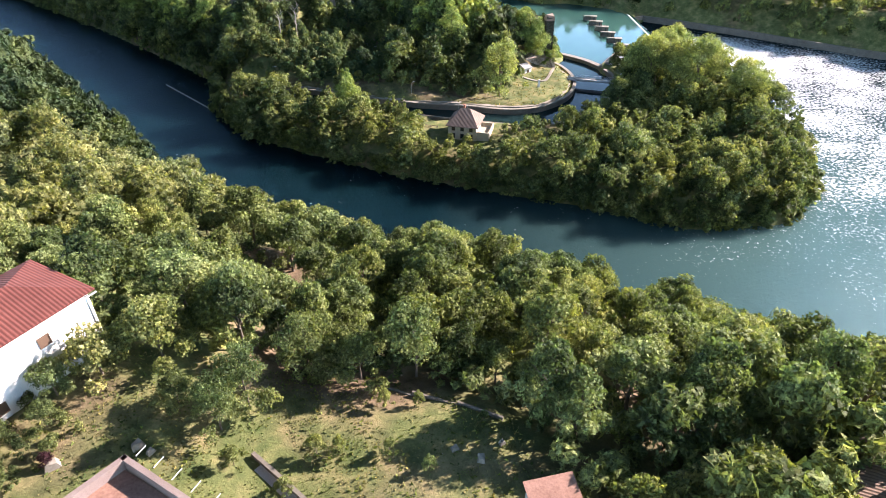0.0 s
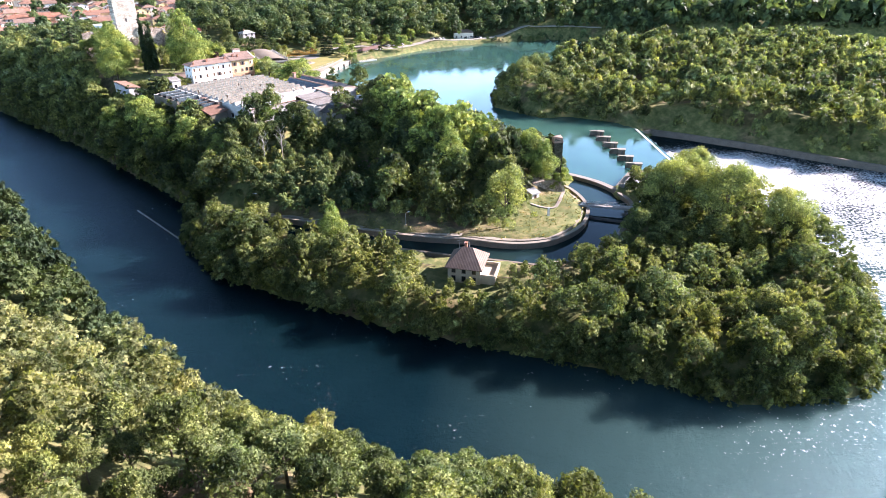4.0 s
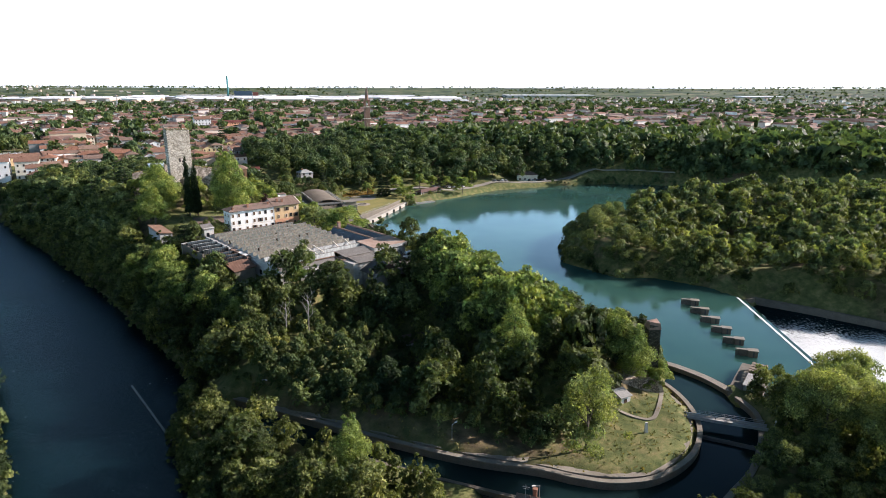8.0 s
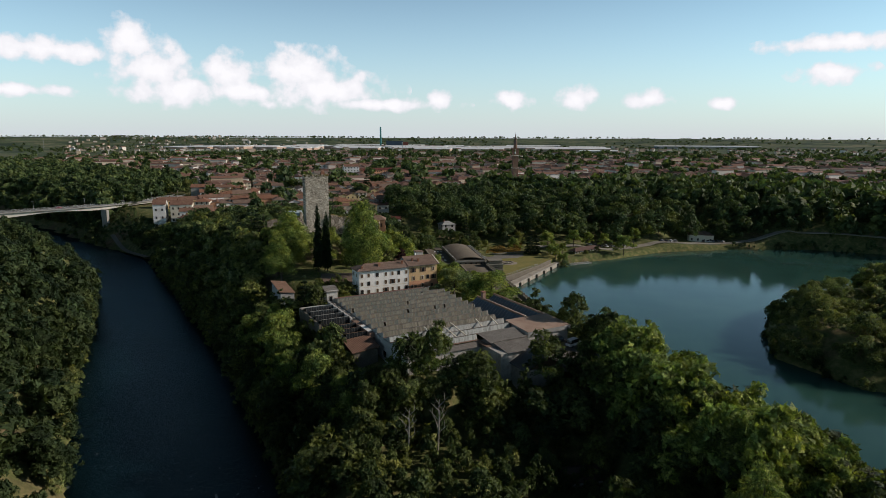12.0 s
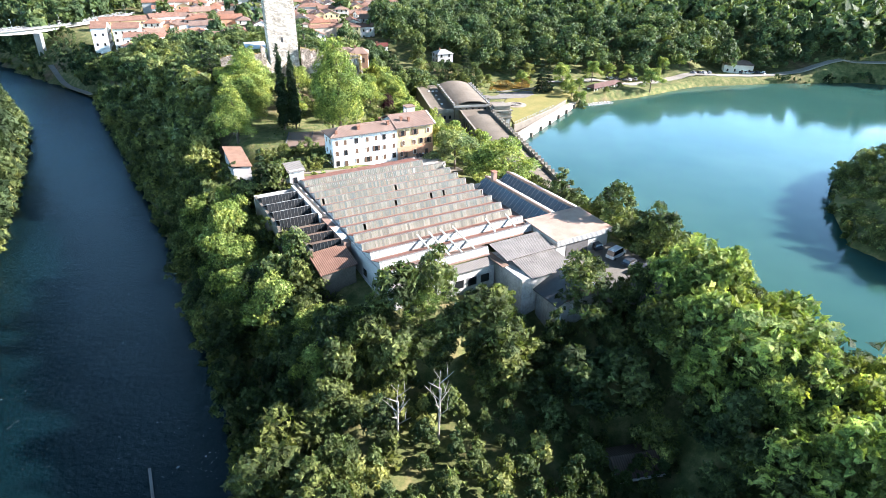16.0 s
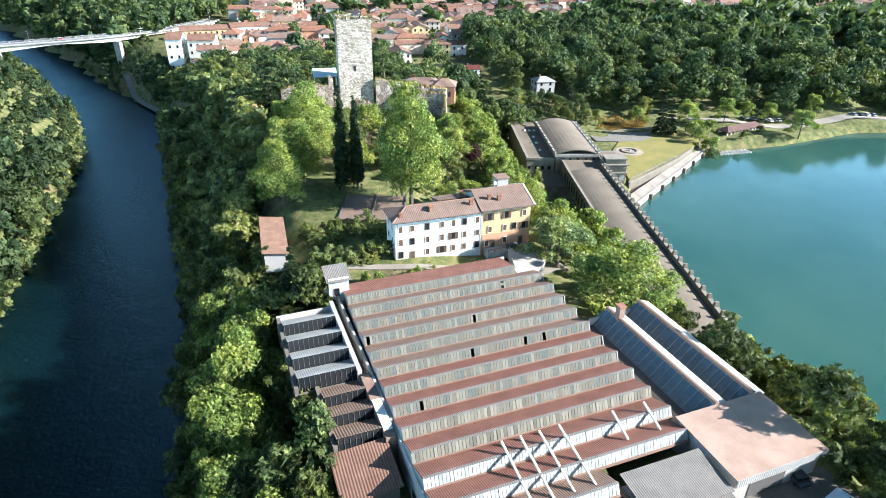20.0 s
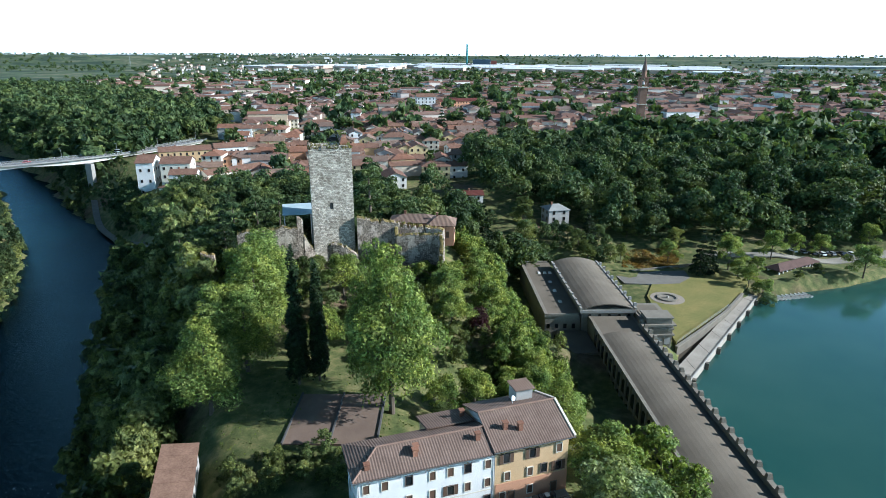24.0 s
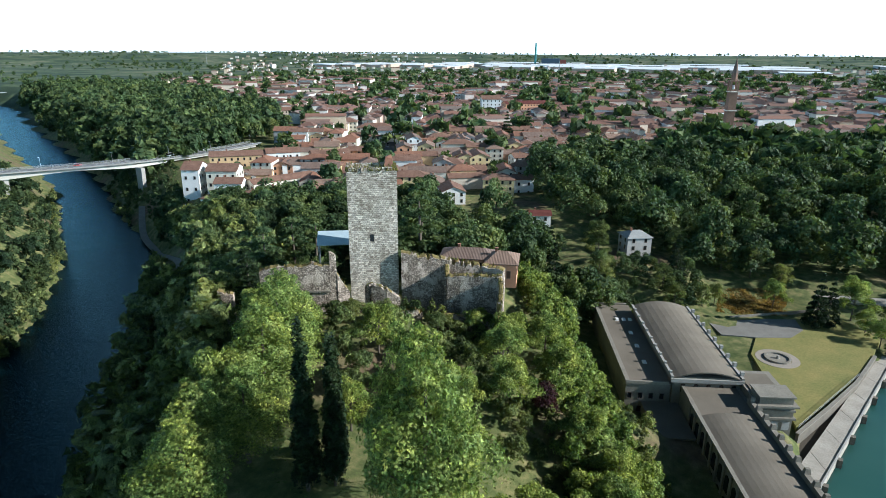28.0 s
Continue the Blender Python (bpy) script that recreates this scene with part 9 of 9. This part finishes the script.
PIER_FOOT = [(-452, 508), (-428, 510), (-392, 484), (-392, 458), (-446, 480)]
BRIDGE_SIDE = [(-350, 454), (-440, 485), (-500, 515), (-475, 560), (-460, 548), (-436, 512), (-380, 482), (-356, 470)]
ribbon("cliff_path", [(-418, 481), (-386, 462), (-357, 451), (-331, 441), (-305, 430), (-284, 416)], 3.2, GRAVEL, "pale gravel path along the foot of the cliff", 0.3, "path")
woods("bridge_wood", scatter(BRIDGE_SIDE, 3.6, [PIER_FOOT, CLIFF_PATH]), THIN, 3.5, 7, LEAF_FAR, "dark trees on the bank below the bridge")

# ---- shady undergrowth of the park, the ruins and the factory's river side ----
UNDER = [(-190, 396), (-176, 404), (-160, 412), (-148, 404), (-140, 388), (-148, 374), (-168, 378), (-186, 386)]
woods("park_shrubs", scatter(UNDER, 4.4), MID, 3, 8, LEAF_BROAD, "dark green shrubs below the castle ruins", "shrubs")
IVY = [(-188, 416), (-176, 420), (-168, 424), (-163, 424), (-160, 418), (-172, 412), (-186, 406)]
woods("castle_ivy", scatter(IVY, 3.2), MID, 2.5, 6, LEAF_BROAD, "ivy and bushes at the foot of the ruined walls", "shrubs")
SIDE = [(ROUND[0], -120.5, 277, 20, 0.9, "bright leafy tree beside the factory wall"), (ROUND[1], -127, 286, 20, 0.85, "bright leafy tree beside the factory wall"), (ROUND[0], -112, 269, 18, 0.9, "bright leafy tree below the factory"),
        (ROUND[1], -101, 264, 17, 0.9, "bright leafy tree below the factory"), (ROUND[0], -91, 261, 10, 1.0, "bright leafy tree below the factory"), (ROUND[1], -70, 264, 9, 1.0, "bright leafy tree in front of the factory"),
        (ROUND[0], -58, 274, 9, 0.9, "bright leafy tree in front of the factory"), (ROUND[1], -152, 304, 14, 0.95, "leafy tree above the river cliff"), (ROUND[0], -145, 296, 12, 0.9, "leafy tree above the river cliff"), (ROUND[1], -84, 252, 11, 1.0, "leafy tree on the wooded slope"),
        (POPLAR, 31, 236, 17, 1.2, "ivy covered tree beside the ruined pier"), (ROUND[1], 27, 240, 15, 1.0, "leafy tree beside the ruined pier"), (ROUND[0], 37, 236, 7, 1.0, "green bush below the ruined pier"), (ROUND[1], 39, 240, 8, 0.9, "green bush below the ruined pier"),
        (POPLAR, 0, 232, 19, 1.1, "tall pale green tree on the wooded slope"), (POPLAR, -4, 229, 16, 1.0, "tall pale green tree on the wooded slope"), (WILLOW, 72, 218, 20, 0.9, "large pale willow beside the sluice")]
for kind, x, y, h, wide, words in SIDE:
    tree(kind, x, y, h, wide, words)
BACK = [(-167, 480), (-152, 474), (-146, 490), (-130, 508), (-138, 522), (-162, 514)]
woods("hall_trees", scatter(BACK, 5.5), FINE, 4.5, 8, LEAF_FAR, "dark trees behind the power station hall")
for kind, x, y, h, wide, words in ((ROUND[0], -133, 293, 17, 0.85, "leafy tree beside the annex wall"), (ROUND[1], -124, 279, 15, 0.9, "leafy tree beside the annex wall"), (ROUND[0], -138, 300, 15, 0.9, "leafy tree beside the annex wall"),
                                   (ROUND[1], -58, 562, 11, 0.9, "leafy tree by the promenade"), (ROUND[0], -40, 582, 12, 0.9, "leafy tree by the promenade"), (ROUND[1], -30, 594, 10, 0.9, "leafy tree by the promenade"), (ROUND[0], -24, 602, 12, 0.9, "leafy tree by the promenade"),
                                   (ROUND[0], -112, 522, 10, 1.0, "small round tree on the lawn"), (ROUND[1], -86, 515, 9, 0.9, "small round tree on the lawn"), (ROUND[0], -80, 522, 8, 0.9, "small round tree on the lawn")):
    tree(kind, x, y, h, wide, words)

# ---- the shaded hollow below the factory and its sunny ridge ----
RIDGE = [(-34, 274), (-22, 260), (-10, 246), (10, 238), (24, 246), (10, 262), (-10, 280), (-26, 294)]
# the brighter leaf colour stands in for sunlight on the ridge
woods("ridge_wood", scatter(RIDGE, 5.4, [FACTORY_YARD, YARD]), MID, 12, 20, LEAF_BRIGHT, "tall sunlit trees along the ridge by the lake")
t = thing("hillside_hut", "small hut with a dark brown roof in the wooded hollow", "hut", at_frame(-32.6, 252.2, 8.0, 32))
part("wall", Shape().box(0, 0, -2.5, 7, 5.6, 2.4), GREYWALL, t)
part("roof", roof_shape(7, 5.6, 2.4, 1.3, "gable", 0.5), BROWN_SHEET, t)
part("door", Shape().box(2.6, -0.07, 0, 3.6, 0, 1.95), WOOD, t)
part("white_fascia", Shape().box(-0.5, -0.75, 1.75, 7.5, -0.55, 2.1), PLASTER, t)
DEAD = worn("dead_wood", (0.2, 0.18, 0.15), (0.36, 0.33, 0.28), 0.8)
for x, y, h in ((-60.5, 246.5, 15), (-66, 243, 13)):
    t = thing("dead_tree", "bare grey dead tree among green leaves", "tree", at_frame(x, y, float(terrain(x, y)), 0), "dead trees")
    part("trunk", Shape().tube((0, 0, -1), (0.4, 0.2, h * 0.7), 0.24, 0.14, 7), DEAD, t)
    for k in range(9):
        a, z = k * 2.4, h * (0.35 + 0.05 * k)
        part("branch", Shape().tube((0.2, 0.1, z), (0.2 + 2.2 * math.cos(a), 0.1 + 2.2 * math.sin(a), z + h * 0.16), 0.1, 0.03, 5).tube((0.2 + 1.3 * math.cos(a), 0.1 + 1.3 * math.sin(a), z + h * 0.1), (0.2 + 1.5 * math.cos(a + 0.7), 0.1 + 1.5 * math.sin(a + 0.7), z + h * 0.22), 0.05, 0.02, 5), DEAD, t)
VILLA_BANK = [(-98, 366), (-92, 350), (-80, 338), (-66, 331), (-62, 336), (-72, 348), (-82, 362), (-94, 378)]
woods("villa_bank_trees", scatter(VILLA_BANK, 4.4), MID, 5, 10, LEAF_BRIGHT, "bright leafy trees between villa and power station")
VILLA_GARDEN = [(-144, 321), (-127, 330.5), (-123.5, 323), (-136, 314.5)]
PARK_ROW = [(-153, 331), (-138.5, 343), (-131.5, 336), (-145, 325)]
woods("villa_garden_hedges", scatter(PARK_ROW, 2.3), MID, 2.2, 4.6, LEAF_BROAD, "dense dark green hedges between park and villa", "hedge")
woods("villa_garden_shrubs", scatter(VILLA_GARDEN, 2.6), MID, 1.8, 4.2, LEAF_BROAD, "dense dark green shrubs in the villa garden", "shrubs")
FACTORY_SIDE = [(-128, 312), (-122, 320), (-112, 330), (-108, 328), (-116, 318), (-122, 308)]
woods("villa_front_shrubs", scatter(FACTORY_SIDE, 2.6), MID, 1.5, 3.6, LEAF_BRIGHT, "bright green shrubs between villa and factory", "shrubs")
BARE = [(-140, 432), (-125, 411), (-110, 389), (-103, 380), (-108, 398), (-121, 418), (-134, 438)]
woods("station_bank_shrubs", scatter(BARE, 2.8), MID, 2, 4.5, LEAF_BROAD, "low green shrubs on the bank above the station", "shrubs")
STEEP = [(-148, 402), (-138, 384), (-116, 390), (-111, 402), (-124, 420), (-138, 418)]
woods("steep_bank_shrubs", scatter(STEEP, 2.9), MID, 2.5, 6, LEAF_BROAD, "dense shrubs on the steep bank below the park", "shrubs")
WALL_SIDE = [(-95, 260), (-90, 267), (-104, 279), (-124, 296), (-131, 297), (-113, 275)]
woods("factory_side_trees", scatter(WALL_SIDE, 4.4), MID, 9, 15, LEAF_ISLE, "leafy trees crowding the factory's river side")
WALL_FRONT = [(-90, 260), (-76, 262), (-62, 268), (-58, 262), (-76, 252), (-94, 254)]
woods("factory_front_trees", scatter(WALL_FRONT, 4.0), MID, 7, 11.5, LEAF_HILL_SHADE, "leafy trees below the factory front")
SCRUB = [(-450, 508), (-428, 512), (-392, 486), (-350, 470), (-320, 452), (-288, 424), (-280, 410), (-310, 423), (-357, 445), (-392, 456), (-446, 478)]
PATH_LINE = [(-424, 486), (-386, 465.5), (-357, 454), (-330, 444), (-304, 433), (-280, 418), (-282, 413), (-306, 427), (-331, 438), (-356, 448), (-384, 458), (-420, 476)]
woods("cliff_scrub", scatter(SCRUB, 3.2, [PATH_LINE]), THIN, 1.6, 4.2, LEAF_FAR, "low dark scrub on the foot of the cliff", "bushes")
HOUSE_HEDGE = [(-47, 30), (-42, 38), (-36, 45), (-33, 43), (-36, 36), (-42, 28)]
woods("house_hedge", scatter(HOUSE_HEDGE, 1.9), MID, 2.0, 3.6, LEAF_ISLE, "dense green hedge below the white house", "hedge")
NORTH_BANK = [(-446, 487), (-510, 517), (-640, 564), (-640, 578), (-505, 534), (-442, 507)]
woods("north_bank_bushes", scatter(NORTH_BANK, 5.0), THIN, 4, 8, LEAF_FAR, "dark bushes along the river beyond the bridge", "bushes")
ROAD_END = [(-476, 518), (-454, 514), (-440, 540), (-446, 592), (-474, 604), (-486, 560)]
woods("road_end_bushes", scatter(ROAD_END, 3.8), THIN, 2, 4, LEAF_FAR, "low bushes beside the bridge road", "bushes")
LAWN_HEDGE = [(-150, 328), (-148.4, 332.4), (-135.5, 342.5), (-132, 338), (-143, 328)]
woods("park_hedge", scatter(LAWN_HEDGE, 2.4), MID, 1.8, 4.2, LEAF_BROAD, "rows of dark green hedge shrubs between park and villa", "hedge")

# ---- pieces: the glazing panels of the saw-tooth roofs ----
factory = bpy.data.objects["factory"]
WHITE_PANEL = worn("white_glazing_panels", (0.22, 0.235, 0.225), (0.42, 0.44, 0.42), 0.5, 0.6, 6.0, 0, 0.2, 0.35)
top = TOOTH - 0.08
pane = [(0.03, -0.03, 0), (0.47, -0.03, 0), (0.47, 0.05, 0), (0.03, 0.05, 0), (0.03, 0.54, top), (0.47, 0.54, top), (0.47, 0.62, top), (0.03, 0.62, top)]
panels = [Shape().hexa(pane).mesh("panel", m) for m in (PANEL, WHITE_PANEL)]
rest, made = Shape(), 0
for k in range(13):
    x0, x1 = (1, 35) if k == 12 else front_x[k]
    for i in range(int((x1 - x0) / 0.5)):
        x, y = x0 + 0.5 * i, 1.2 + k * PITCH
        if rng.random() < 0.01:
            continue
        if made < 300:
            ob = part("panel", panels[1 if k < 3 else 0], None, factory)
            ob.matrix_local = pose(x, y + rng.uniform(-0.03, 0.03), EAVE + rng.uniform(-0.05, 0.05))
            made += 1
        else:
            rest.hexa([(x + a, y + b, EAVE + c) for a, b, c in pane])
tagged(part("glazing", rest, island_varied("glazing_panels_joined", [(0.1, 0.115, 0.095), (0.21, 0.205, 0.165), (0.15, 0.135, 0.1), (0.1, 0.125, 0.115), (0.19, 0.16, 0.115)], 0.75), factory), kind="stuff")
